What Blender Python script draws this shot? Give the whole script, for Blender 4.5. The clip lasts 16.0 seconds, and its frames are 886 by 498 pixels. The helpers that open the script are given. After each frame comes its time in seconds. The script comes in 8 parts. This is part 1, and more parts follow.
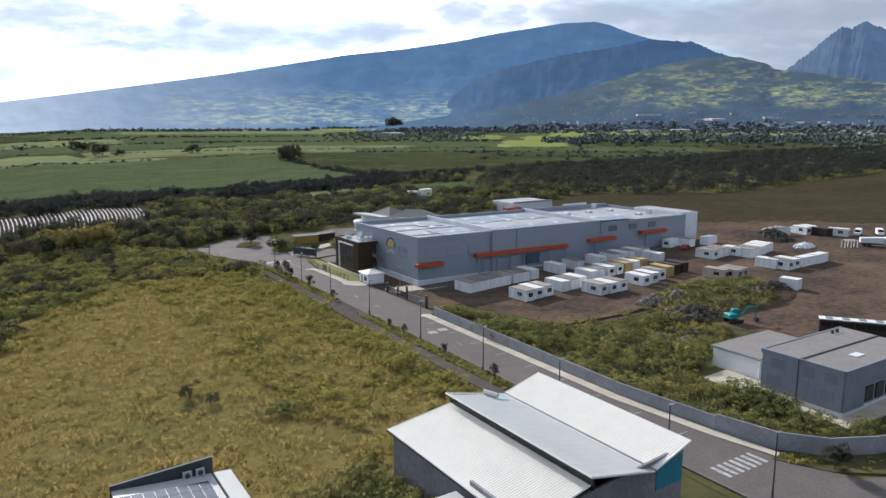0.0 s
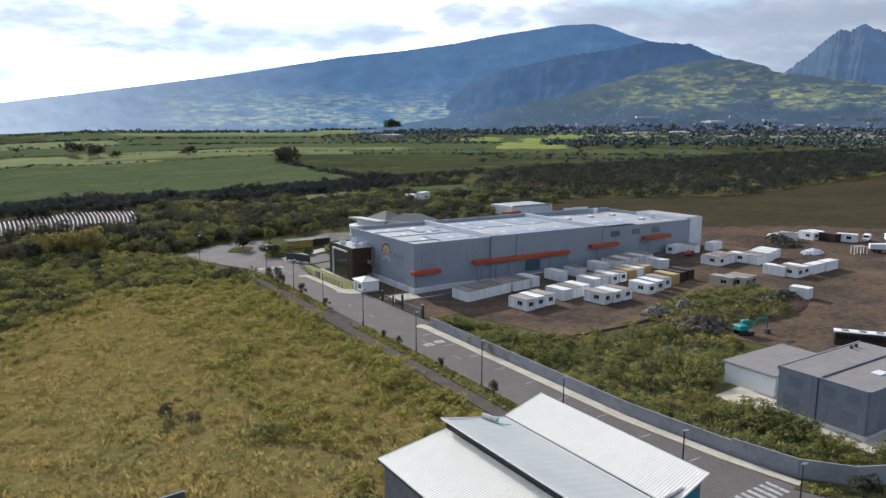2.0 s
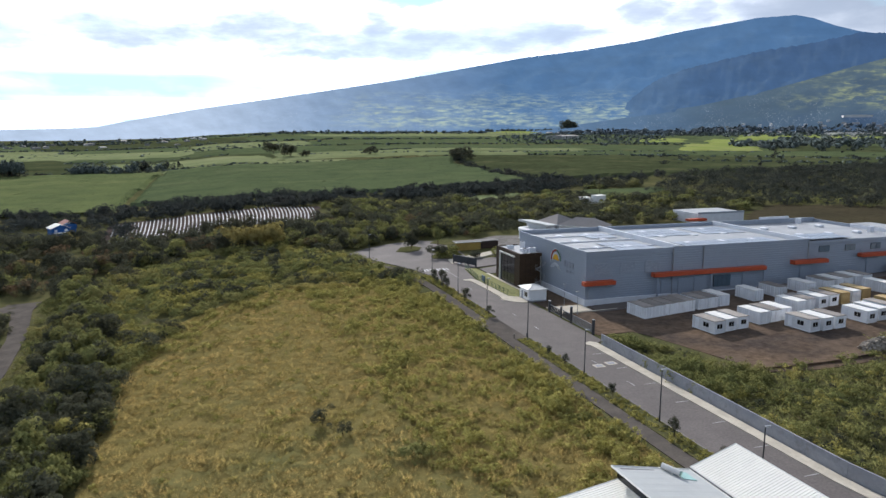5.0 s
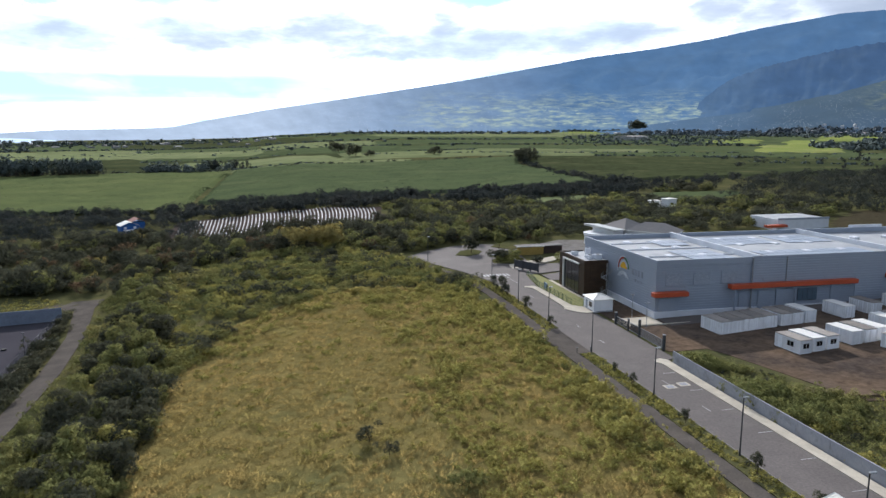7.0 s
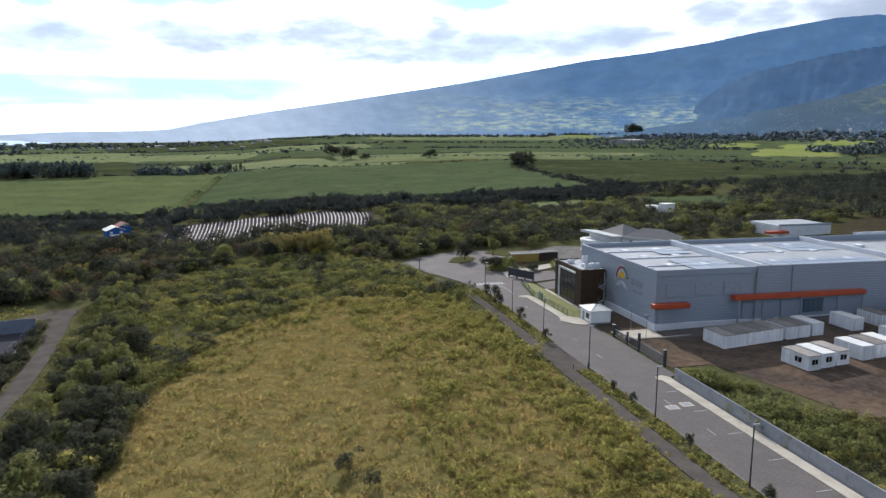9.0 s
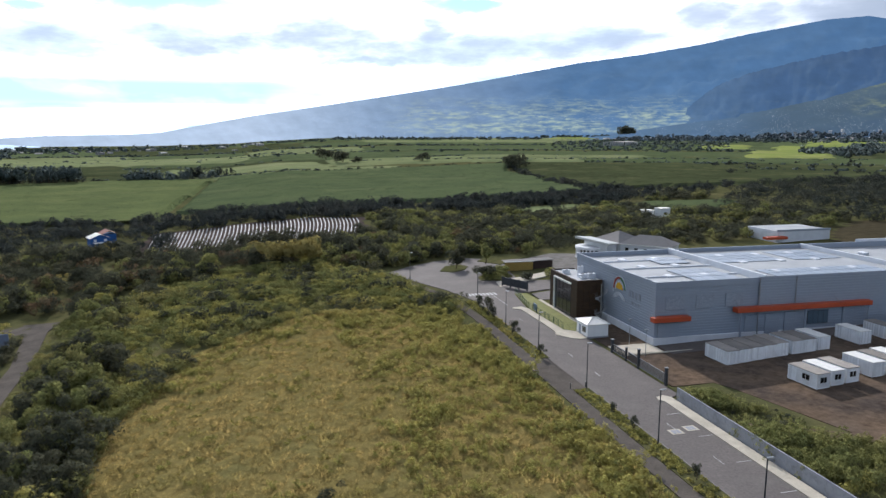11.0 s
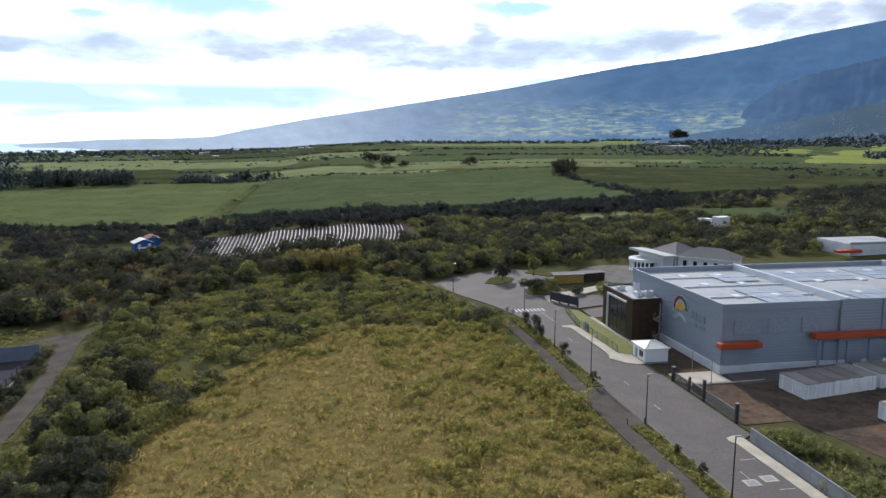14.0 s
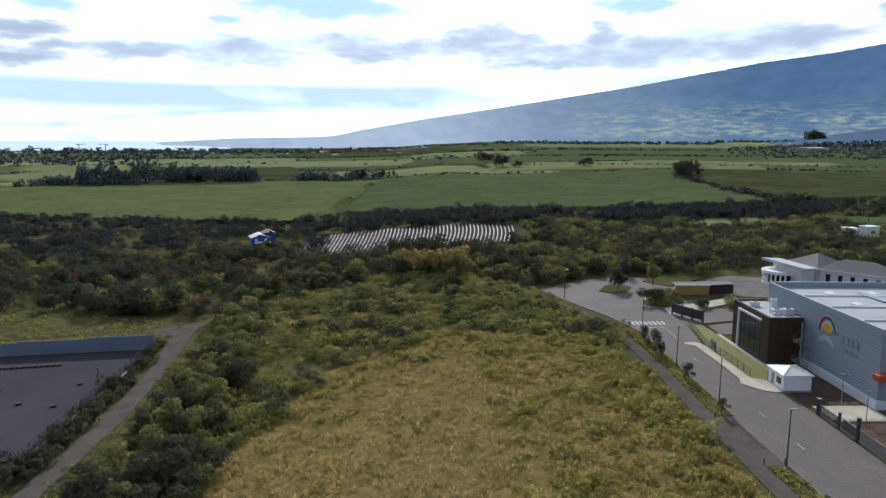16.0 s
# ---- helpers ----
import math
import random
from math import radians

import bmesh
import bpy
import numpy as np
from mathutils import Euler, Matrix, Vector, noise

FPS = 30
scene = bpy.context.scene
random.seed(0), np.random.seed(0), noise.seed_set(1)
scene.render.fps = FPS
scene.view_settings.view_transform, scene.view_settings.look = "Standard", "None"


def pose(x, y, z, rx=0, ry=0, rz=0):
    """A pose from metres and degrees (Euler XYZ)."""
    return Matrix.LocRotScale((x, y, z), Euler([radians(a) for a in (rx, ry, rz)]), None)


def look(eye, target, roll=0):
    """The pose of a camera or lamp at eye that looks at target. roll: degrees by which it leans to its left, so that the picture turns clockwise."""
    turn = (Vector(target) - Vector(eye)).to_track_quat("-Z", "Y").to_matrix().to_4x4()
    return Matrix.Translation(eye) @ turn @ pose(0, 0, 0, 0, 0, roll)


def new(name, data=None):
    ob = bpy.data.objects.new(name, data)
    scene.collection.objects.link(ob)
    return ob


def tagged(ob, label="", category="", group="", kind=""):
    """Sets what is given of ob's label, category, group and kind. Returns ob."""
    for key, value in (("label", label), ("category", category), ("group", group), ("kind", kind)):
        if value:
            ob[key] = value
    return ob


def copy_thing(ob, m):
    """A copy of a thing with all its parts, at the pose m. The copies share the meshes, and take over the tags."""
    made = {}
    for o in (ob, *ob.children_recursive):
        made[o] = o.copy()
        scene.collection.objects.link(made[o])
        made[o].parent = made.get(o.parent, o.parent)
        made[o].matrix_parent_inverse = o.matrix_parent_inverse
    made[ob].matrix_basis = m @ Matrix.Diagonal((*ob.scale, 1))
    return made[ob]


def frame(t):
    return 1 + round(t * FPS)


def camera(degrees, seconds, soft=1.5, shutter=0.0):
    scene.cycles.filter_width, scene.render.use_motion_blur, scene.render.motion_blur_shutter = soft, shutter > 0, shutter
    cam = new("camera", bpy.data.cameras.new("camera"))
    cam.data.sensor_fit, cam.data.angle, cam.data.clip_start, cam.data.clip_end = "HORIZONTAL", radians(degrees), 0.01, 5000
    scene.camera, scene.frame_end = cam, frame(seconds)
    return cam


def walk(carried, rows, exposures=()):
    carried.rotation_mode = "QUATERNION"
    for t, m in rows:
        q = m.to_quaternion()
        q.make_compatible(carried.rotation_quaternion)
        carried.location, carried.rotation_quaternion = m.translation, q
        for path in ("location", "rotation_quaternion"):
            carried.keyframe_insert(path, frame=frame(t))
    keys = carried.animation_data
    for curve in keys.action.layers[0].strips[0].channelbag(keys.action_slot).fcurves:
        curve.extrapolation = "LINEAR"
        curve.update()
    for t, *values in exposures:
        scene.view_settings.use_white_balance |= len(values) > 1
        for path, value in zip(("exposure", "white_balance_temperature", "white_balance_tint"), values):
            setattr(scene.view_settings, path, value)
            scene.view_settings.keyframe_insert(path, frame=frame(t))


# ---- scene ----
# World axes: x runs along the long loading side of the warehouse, y along the access road, the origin is the warehouse's corner.
cam = camera(64.34, 16.0, soft=1.45)
WALK = [
    (0, -90.32, -153.65, 40.57, -9.83, -0.05, -32.52),
    (0.5, -89.35, -152.34, 40.63, -9.83, -0.06, -32.75),
    (1, -88.39, -151.01, 40.68, -9.77, 0.03, -33.03),
    (1.5, -87.42, -149.65, 40.70, -9.74, 0.02, -33.20),
    (2, -86.49, -148.26, 40.70, -9.69, 0.05, -32.64),
    (2.5, -85.59, -146.85, 40.65, -9.69, -0.01, -30.53),
    (3, -84.73, -145.43, 40.57, -9.68, 0.12, -27.63),
    (3.5, -83.89, -143.98, 40.48, -9.68, 0.06, -25.24),
    (4, -83.07, -142.49, 40.38, -9.66, -0.03, -22.69),
    (4.5, -82.24, -140.96, 40.26, -9.61, -0.05, -20.72),
    (5, -81.46, -139.37, 40.14, -9.61, -0.02, -18.62),
    (7.5, -77.67, -131.03, 40.00, -9.52, 0.06, -13.15),
    (8, -76.93, -129.38, 39.99, -9.41, -0.08, -13.33),
    (8.5, -76.22, -127.78, 40.02, -9.40, 0.16, -13.49),
    (9, -75.56, -126.21, 40.08, -9.34, 0.19, -13.69),
    (9.5, -74.97, -124.67, 40.23, -9.30, 0.15, -13.87),
    (12, -72.36, -117.04, 41.42, -9.05, -0.14, -14.50),
    (12.5, -71.86, -115.44, 41.55, -9.00, -0.19, -14.64),
    (13, -71.37, -113.73, 41.59, -8.94, -0.18, -14.50),
    (13.5, -70.89, -111.93, 41.54, -8.90, -0.15, -13.17),
    (14, -70.40, -110.07, 41.40, -8.87, 0.02, -10.38),
    (14.5, -69.95, -108.14, 41.22, -8.88, 0.10, -7.79),
    (15, -69.54, -106.13, 41.06, -8.85, 0.12, -5.12),
    (15.5, -69.20, -104.03, 40.93, -8.84, 0.16, -2.58),
    (16, -68.90, -101.89, 40.78, -8.88, 0.32, -1.23),
]
walk(cam, [(t, pose(x, y, z, 90 + pitch, 0, yaw) @ pose(0, 0, 0, 0, 0, roll)) for t, x, y, z, pitch, roll, yaw in WALK], [(0, 0.08, 6250, 13), (9, 0.06, 6130, 13), (12.5, 0.05, 6130, 13), (14, -0.06, 6130, 13), (16, -0.2, 6130, 13)])

# ---------------------------------------------------------------- light
SUN_AZ, SUN_EL = radians(2.0), radians(26.0)
world = bpy.data.worlds.new("sky")
scene.world = world
world.use_nodes = True


def ramp(tree, source, stops):
    n = tree.nodes.new("ShaderNodeValToRGB")
    while len(n.color_ramp.elements) < len(stops):
        n.color_ramp.elements.new(0.5)
    for e, (at, c) in zip(n.color_ramp.elements, stops):
        e.position = at
        e.color = (c, c, c, 1) if isinstance(c, (int, float)) else (*c, 1)
    tree.links.new(source, n.inputs[0])
    return n.outputs[0]


def mixed(tree, factor, a, b, how="MIX"):
    n = tree.nodes.new("ShaderNodeMix")
    n.data_type, n.blend_type = "RGBA", how
    for sock, value in ((n.inputs[0], factor), (n.inputs[6], a), (n.inputs[7], b)):
        if isinstance(value, bpy.types.NodeSocket):
            tree.links.new(value, sock)
        elif isinstance(value, (int, float)):
            sock.default_value = value if sock.type == "VALUE" else (value, value, value, 1)
        else:
            sock.default_value = (*value, 1)
    return n.outputs[2]


def maths(tree, op, a, b=0.0, c=0.0):
    n = tree.nodes.new("ShaderNodeMath")
    n.operation = op
    for sock, value in zip(n.inputs, (a, b, c)):
        if isinstance(value, bpy.types.NodeSocket):
            tree.links.new(value, sock)
        else:
            sock.default_value = value
    return n.outputs[0]


def noise_at(tree, vector, scale, detail=4.0, rough=0.55, stretch=None):
    if stretch:
        m = tree.nodes.new("ShaderNodeMapping")
        m.inputs["Scale"].default_value = stretch
        tree.links.new(vector, m.inputs[0])
        vector = m.outputs[0]
    n = tree.nodes.new("ShaderNodeTexNoise")
    n.inputs["Scale"].default_value, n.inputs["Detail"].default_value, n.inputs["Roughness"].default_value = scale, detail, rough
    tree.links.new(vector, n.inputs["Vector"])
    return n.outputs[0]


def make_sky():
    t = world.node_tree
    t.nodes.clear()
    out, bg = t.nodes.new("ShaderNodeOutputWorld"), t.nodes.new("ShaderNodeBackground")
    sky = t.nodes.new("ShaderNodeTexSky")
    sky.sky_type, sky.sun_disc, sky.sun_elevation, sky.sun_rotation = "NISHITA", False, SUN_EL, SUN_AZ
    sky.dust_density, sky.air_density, sky.ozone_density = 0.0, 1.0, 2.0
    co = t.nodes.new("ShaderNodeTexCoord")
    sep = t.nodes.new("ShaderNodeSeparateXYZ")
    t.links.new(co.outputs["Generated"], sep.inputs[0])
    # a flat cloud layer seen in perspective
    up = maths(t, "ADD", maths(t, "MAXIMUM", sep.outputs[2], 0.0), 0.16)
    layer = t.nodes.new("ShaderNodeCombineXYZ")
    t.links.new(maths(t, "DIVIDE", sep.outputs[0], up), layer.inputs[0])
    t.links.new(maths(t, "DIVIDE", sep.outputs[1], up), layer.inputs[1])
    cover = ramp(t, noise_at(t, layer.outputs[0], 0.62, 7.0, 0.52, (1.0, 1.5, 1.0)), [(0.34, 0.0), (0.50, 1.0)])
    grey = maths(t, "MULTIPLY", ramp(t, noise_at(t, layer.outputs[0], 1.05, 5.0, 0.48, (1.0, 1.7, 1.0)), [(0.46, 0.0), (0.74, 1.0)]), 0.45)
    # single clouds and gaps by azimuth and height, their edges torn by noise
    level = maths(t, "MULTIPLY", maths(t, "ARCTAN2", maths(t, "MULTIPLY", sep.outputs[0], -1.0), sep.outputs[1]), 57.2958)
    above = maths(t, "MULTIPLY", maths(t, "ARCSINE", sep.outputs[2]), 57.2958)
    at = t.nodes.new("ShaderNodeCombineXYZ")
    t.links.new(level, at.inputs[0])
    t.links.new(above, at.inputs[1])
    # drifting air pulls the banks out of shape
    shift = maths(t, "MULTIPLY", maths(t, "SUBTRACT", noise_at(t, at.outputs[0], 0.22, 5.0, 0.55, (0.8, 2.2, 1.0)), 0.5), 9.0)
    drop = maths(t, "MULTIPLY", maths(t, "SUBTRACT", noise_at(t, at.outputs[0], 0.41, 5.0, 0.55, (0.7, 1.3, 1.0)), 0.5), 2.2)
    torn = maths(t, "MULTIPLY", maths(t, "SUBTRACT", noise_at(t, at.outputs[0], 0.45, 6.0, 0.58, (0.5, 1.7, 1.0)), 0.5), 2.8)

    def bank(clouds, low, high):
        total = 0.0
        for az, el, wide, tall in clouds:
            dx = maths(t, "DIVIDE", maths(t, "SUBTRACT", maths(t, "ADD", level, shift), az), wide)
            dy = maths(t, "DIVIDE", maths(t, "SUBTRACT", maths(t, "ADD", above, drop), el), tall)
            d = maths(t, "ADD", maths(t, "ADD", maths(t, "MULTIPLY", dx, dx), maths(t, "MULTIPLY", dy, dy)), torn)
            d = maths(t, "MULTIPLY_ADD", d, 0.32, 0.30)
            total = maths(t, "MAXIMUM", ramp(t, d, [(low, 1.0), (high, 0.0)]), total)
        return maths(t, "SUBTRACT", 1.0, maths(t, "POWER", maths(t, "SUBTRACT", 1.0, total), 2.6))

    grey = maths(t, "MAXIMUM", grey, maths(t, "MULTIPLY", bank(CLOUDS, 0.10, 0.72), 0.94))
    grey = maths(t, "MAXIMUM", grey, maths(t, "MULTIPLY", bank(DULL_CLOUDS, 0.10, 0.80), 0.85))
    cover = maths(t, "MAXIMUM", cover, grey)
    cover = maths(t, "MULTIPLY", cover, maths(t, "SUBTRACT", 1.0, bank(SKY_GAPS, 0.25, 0.75)))
    # brighter towards the sun, duller away from it
    sunward = maths(t, "ADD", maths(t, "MULTIPLY", sep.outputs[0], math.sin(SUN_AZ)), maths(t, "MULTIPLY", sep.outputs[1], math.cos(SUN_AZ)))
    bright = ramp(t, sunward, [(0.0, 0.19), (0.55, 0.31), (0.74, 0.42), (0.93, 1.0)])
    blue = mixed(t, 1.0, sky.outputs[0], SKY_BLUE, "MULTIPLY")
    dull = ramp(t, sunward, [(0.0, 0.20), (0.55, 0.38), (0.74, 0.43), (0.93, 0.56)])
    white = mixed(t, grey, mixed(t, 1.0, (0.90, 0.975, 1.07), bright, "MULTIPLY"), mixed(t, 1.0, (0.37, 0.45, 0.57), dull, "MULTIPLY"))
    white = mixed(t, 1.0, white, CLOUD, "MULTIPLY")
    # a clear strip low over the sea
    clear = maths(t, "MULTIPLY", ramp(t, sep.outputs[2], [(0.028, 0.0), (0.044, 1.0), (0.068, 1.0), (0.080, 0.0)]), ramp(t, sep.outputs[0], [(0.0, 1.0), (0.12, 0.0)]))
    wisps = ramp(t, noise_at(t, layer.outputs[0], 1.6, 5.0, 0.55, (1.0, 0.5, 1.0)), [(0.53, 1.0), (0.80, 0.50)])
    cover = maths(t, "MULTIPLY", cover, maths(t, "SUBTRACT", 1.0, maths(t, "MULTIPLY", clear, wisps)))
    blue = mixed(t, 1.0, blue, (0.72, 0.98, 1.12), "DARKEN")
    t.links.new(mixed(t, cover, blue, white), bg.inputs[0])
    bg.inputs[1].default_value = 1.0
    t.links.new(bg.outputs[0], out.inputs[0])


SKY_BLUE, CLOUD = (0.15, 0.17, 0.182), 2.4
# azimuth to the left of +y, height, half width and half height, in degrees
CLOUDS = [(-13.6, 7.5, 2.1, 1.8), (-17.5, 6.6, 15.0, 1.25), (-25.4, 7.2, 7.3, 1.35), (-9.5, 5.8, 6.2, 0.54), (-4.2, 7.5, 4.9, 1.5), (23.6, 6.2, 9, 0.63), (14.2, 6.4, 5.2, 1.5), (4.8, 6.9, 6.7, 1.3), (29.3, 5.4, 2.7, 0.75), (29.1, 7.3, 3.4, 0.63)]
DULL_CLOUDS = [(-33.5, 8.5, 1.9, 1.2), (-37.2, 8.3, 2.4, 1.1), (-46.7, 8.4, 8.8, 1.1), (-55.8, 7.7, 12.1, 1.5), (-61.2, 7.9, 7.2, 1.1), (-56.3, 5.1, 6.6, 2.4)]
SKY_GAPS = [(26.6, 9.0, 2.0, 0.6), (8.7, 10.0, 8.6, 0.9), (-16.0, 9.9, 3.2, 0.55), (15.5, 8.6, 1.8, 0.36)]
make_sky()
lamp = bpy.data.lights.new("sun", "SUN")
lamp.energy, lamp.angle, lamp.color = 4.9, radians(0.6), (1.0, 0.95, 0.87)
sun = new("sun", lamp)
sun.matrix_world = look((math.sin(SUN_AZ) * math.cos(SUN_EL) * 900, math.cos(SUN_AZ) * math.cos(SUN_EL) * 900, math.sin(SUN_EL) * 900), (0, 0, 0))

# ---------------------------------------------------------------- materials


def material(name, a, b=None, rough=0.8, metal=0.0, scale=2.0, fine=18.0, bump=0.0, island=0.0, each=0.0, stains=None, stretch=None, spec=0.25, matte=False, grain=0.25):
    """A surface of two colours that vary at two scales, with relief, and a change from piece to piece."""
    m = bpy.data.materials.new(name)
    m.use_nodes = True
    t = m.node_tree
    p = t.nodes["Principled BSDF"]
    p.inputs["Roughness"].default_value, p.inputs["Metallic"].default_value, p.inputs["Specular IOR Level"].default_value = rough, metal, spec
    where = t.nodes.new("ShaderNodeNewGeometry").outputs["Position"]
    b = b or tuple(c * 0.8 for c in a)
    big = ramp(t, noise_at(t, where, scale, 3.0, 0.6, stretch), [(0.35, 0.0), (0.65, 1.0)])
    small = noise_at(t, where, fine, 4.0, 0.65)
    colour = mixed(t, big, a, b)
    colour = mixed(t, 1.0, colour, ramp(t, small, [(0.25, 1.0 - grain), (0.75, 1.0 + 0.85 * grain)]), "MULTIPLY")
    if stains:
        spots, strength, tone = stains
        colour = mixed(t, maths(t, "MULTIPLY", ramp(t, noise_at(t, where, spots, 5.0, 0.7), [(0.52, 0.0), (0.70, 1.0)]), strength), colour, tone)
    if island:
        r = t.nodes.new("ShaderNodeNewGeometry").outputs["Random Per Island"]
        colour = mixed(t, 1.0, colour, ramp(t, r, [(0.0, 1.0 - island), (1.0, 1.0 + island)]), "MULTIPLY")
    if each:
        r = t.nodes.new("ShaderNodeObjectInfo").outputs["Random"]
        colour = mixed(t, 1.0, colour, ramp(t, r, [(0.0, 1.0 - each), (1.0, 1.0 + each)]), "MULTIPLY")
    t.links.new(colour, p.inputs["Base Color"])
    if bump:
        n = t.nodes.new("ShaderNodeBump")
        n.inputs["Strength"].default_value, n.inputs["Distance"].default_value = 0.6, bump
        t.links.new(small, n.inputs["Height"])
        t.links.new(n.outputs[0], p.inputs["Normal"])
    if matte:
        d = t.nodes.new("ShaderNodeBsdfDiffuse")
        t.links.new(colour, d.inputs[0])
        if bump:
            t.links.new(n.outputs[0], d.inputs["Normal"])
        t.links.new(d.outputs[0], t.nodes["Material Output"].inputs[0])
    return m


def foliage(name, a, b, dry=None, scale=0.3, clear=0.15, patch=0.04, island=0.12, gaps=8.0):
    """Leaves: two greens in patches, a change from leaf clump to leaf clump, some light let through."""
    m = material(name, a, b, scale=scale, fine=1.3, island=island, matte=True, stains=(patch, 0.75, dry) if dry else None)
    t = m.node_tree
    end = t.nodes["Material Output"].inputs[0]
    front = end.links[0].from_socket
    through_leaf = t.nodes.new("ShaderNodeBsdfTranslucent")
    add = t.nodes.new("ShaderNodeMixShader")
    add.inputs[0].default_value = clear
    t.links.new(front.node.inputs[0].links[0].from_socket, through_leaf.inputs[0])
    t.links.new(front, add.inputs[1])
    t.links.new(through_leaf.outputs[0], add.inputs[2])
    if not gaps:
        return m
    # gaps between the single leaves of a clump
    where = t.nodes.new("ShaderNodeNewGeometry").outputs["Position"]
    gap = ramp(t, noise_at(t, where, gaps, 2.0, 0.6), [(0.44, 0.0), (0.52, 1.0)])
    air, open_clump = t.nodes.new("ShaderNodeBsdfTransparent"), t.nodes.new("ShaderNodeMixShader")
    t.links.new(gap, open_clump.inputs[0])
    t.links.new(air.outputs[0], open_clump.inputs[1])
    t.links.new(add.outputs[0], open_clump.inputs[2])
    t.links.new(open_clump.outputs[0], end)
    return m


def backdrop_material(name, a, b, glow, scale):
    """Far land or water seen through kilometres of bright air: its own colour, with the glow of that air added as
    emission.
    """
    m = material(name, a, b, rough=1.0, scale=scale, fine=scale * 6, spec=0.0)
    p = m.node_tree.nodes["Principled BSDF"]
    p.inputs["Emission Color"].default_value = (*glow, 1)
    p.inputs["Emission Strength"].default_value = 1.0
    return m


ASPHALT = material("asphalt", (0.157, 0.139, 0.131), (0.119, 0.106, 0.101), rough=0.88, spec=0.10, scale=0.12, fine=3.0, bump=0.01, stains=(0.12, 0.6, (0.193, 0.175, 0.162)))
PATH = material("old_asphalt", (0.132, 0.116, 0.101), (0.097, 0.086, 0.077), rough=1.0, spec=0.05, scale=0.3, fine=4.0, bump=0.01, matte=True)
CONCRETE = material("pale_concrete", (0.55, 0.505, 0.42), (0.45, 0.41, 0.34), rough=0.85, scale=0.4, fine=4.0, bump=0.006, matte=True, grain=0.12)
KERB_GREY = material("weathered_kerb", (0.27, 0.255, 0.235), (0.20, 0.19, 0.175), rough=0.9, scale=0.6, fine=5.0, matte=True)
WALL_GREY = material("grey_render", (0.34, 0.35, 0.38), (0.29, 0.30, 0.33), rough=0.85, scale=0.25, fine=2.5, stains=(0.6, 0.5, (0.14, 0.14, 0.14)), matte=True, grain=0.1)
PAINT_LINE = material("road_paint", (0.50, 0.50, 0.49), (0.30, 0.30, 0.30), rough=0.7, scale=1.5, fine=12.0, stains=(1.5, 0.7, (0.2, 0.2, 0.2)))
DIRT = material("brown_dirt", (0.140, 0.100, 0.070), (0.076, 0.061, 0.052), rough=1.0, spec=0.05, scale=0.07, fine=0.8, bump=0.06, stains=(0.045, 0.6, (0.180, 0.136, 0.100)), matte=True, grain=0.45)
GRASS_GROUND = material("grassy_ground", (0.10, 0.098, 0.044), (0.075, 0.078, 0.036), rough=1.0, scale=0.03, fine=0.7, bump=0.15, stains=(0.05, 0.6, (0.16, 0.135, 0.066)), spec=0.0, matte=True)
CLAD = material("grey_cladding", (0.290, 0.327, 0.389), (0.274, 0.310, 0.370), rough=0.5, scale=0.05, fine=0.8, spec=0.5, grain=0.04)
PLINTH = material("white_plinth", (0.72, 0.74, 0.78), (0.62, 0.64, 0.68), rough=0.8, scale=0.3, fine=3.0, grain=0.04)
ROOF_WHITE = material("white_roof_membrane", (0.40, 0.415, 0.425), (0.32, 0.33, 0.35), rough=0.7, scale=0.12, fine=1.0, stains=(0.2, 0.4, (0.42, 0.43, 0.44)), grain=0.1)
ROOF_GREY = material("grey_roof_sheet", (0.275, 0.258, 0.247), (0.245, 0.232, 0.224), rough=0.7, scale=0.2, fine=1.5, matte=True, grain=0.1)
SHEET = material("pale_metal_sheet", (0.88, 0.85, 0.775), (0.84, 0.81, 0.74), rough=0.55, metal=0.0, scale=0.05, fine=0.6, stains=(0.08, 0.25, (0.66, 0.65, 0.58)), grain=0.04)
SHEET_GREY = material("grey_metal_sheet", (0.48, 0.49, 0.475), (0.44, 0.45, 0.44), rough=0.5, metal=0.0, scale=0.2, fine=1.5, grain=0.04)
TRIM = material("white_trim", (0.78, 0.77, 0.72), (0.7, 0.69, 0.66), rough=0.5, scale=1.0, fine=8.0, grain=0.04)
ORANGE = material("orange_metal", (0.48, 0.085, 0.032), (0.40, 0.070, 0.027), rough=0.5, scale=0.3, fine=3.0, grain=0.04)
BROWN = material("brown_cladding", (0.060, 0.036, 0.020), (0.042, 0.026, 0.016), rough=0.6, scale=0.4, fine=4.0, stretch=(1, 1, 6))
GLASS_DARK = material("dark_glazing", (0.016, 0.018, 0.022), (0.012, 0.013, 0.016), rough=0.08, scale=1.0, fine=6.0, spec=0.5)
BOX_WHITE = material("white_container_paint", (0.80, 0.82, 0.84), (0.72, 0.74, 0.77), rough=0.5, scale=0.5, fine=4.0, each=0.12, stains=(0.8, 0.3, (0.52, 0.48, 0.43)), grain=0.08)
BOX_ROOF_GREY = material("dusty_container_roof", (0.225, 0.204, 0.187), (0.300, 0.270, 0.238), rough=0.8, scale=0.4, fine=3.0, each=0.25, grain=0.15)
BOX_TAN = material("tan_container_paint", (0.50, 0.36, 0.16), (0.42, 0.30, 0.14), rough=0.6, scale=0.5, fine=4.0)
BOX_DARK = material("dark_brown_container_paint", (0.050, 0.030, 0.024), (0.035, 0.024, 0.02), rough=0.6, scale=0.5, fine=4.0)
METAL = material("galvanised_metal", (0.34, 0.35, 0.36), (0.26, 0.27, 0.28), rough=0.45, metal=0.6, scale=2.0, fine=10.0)
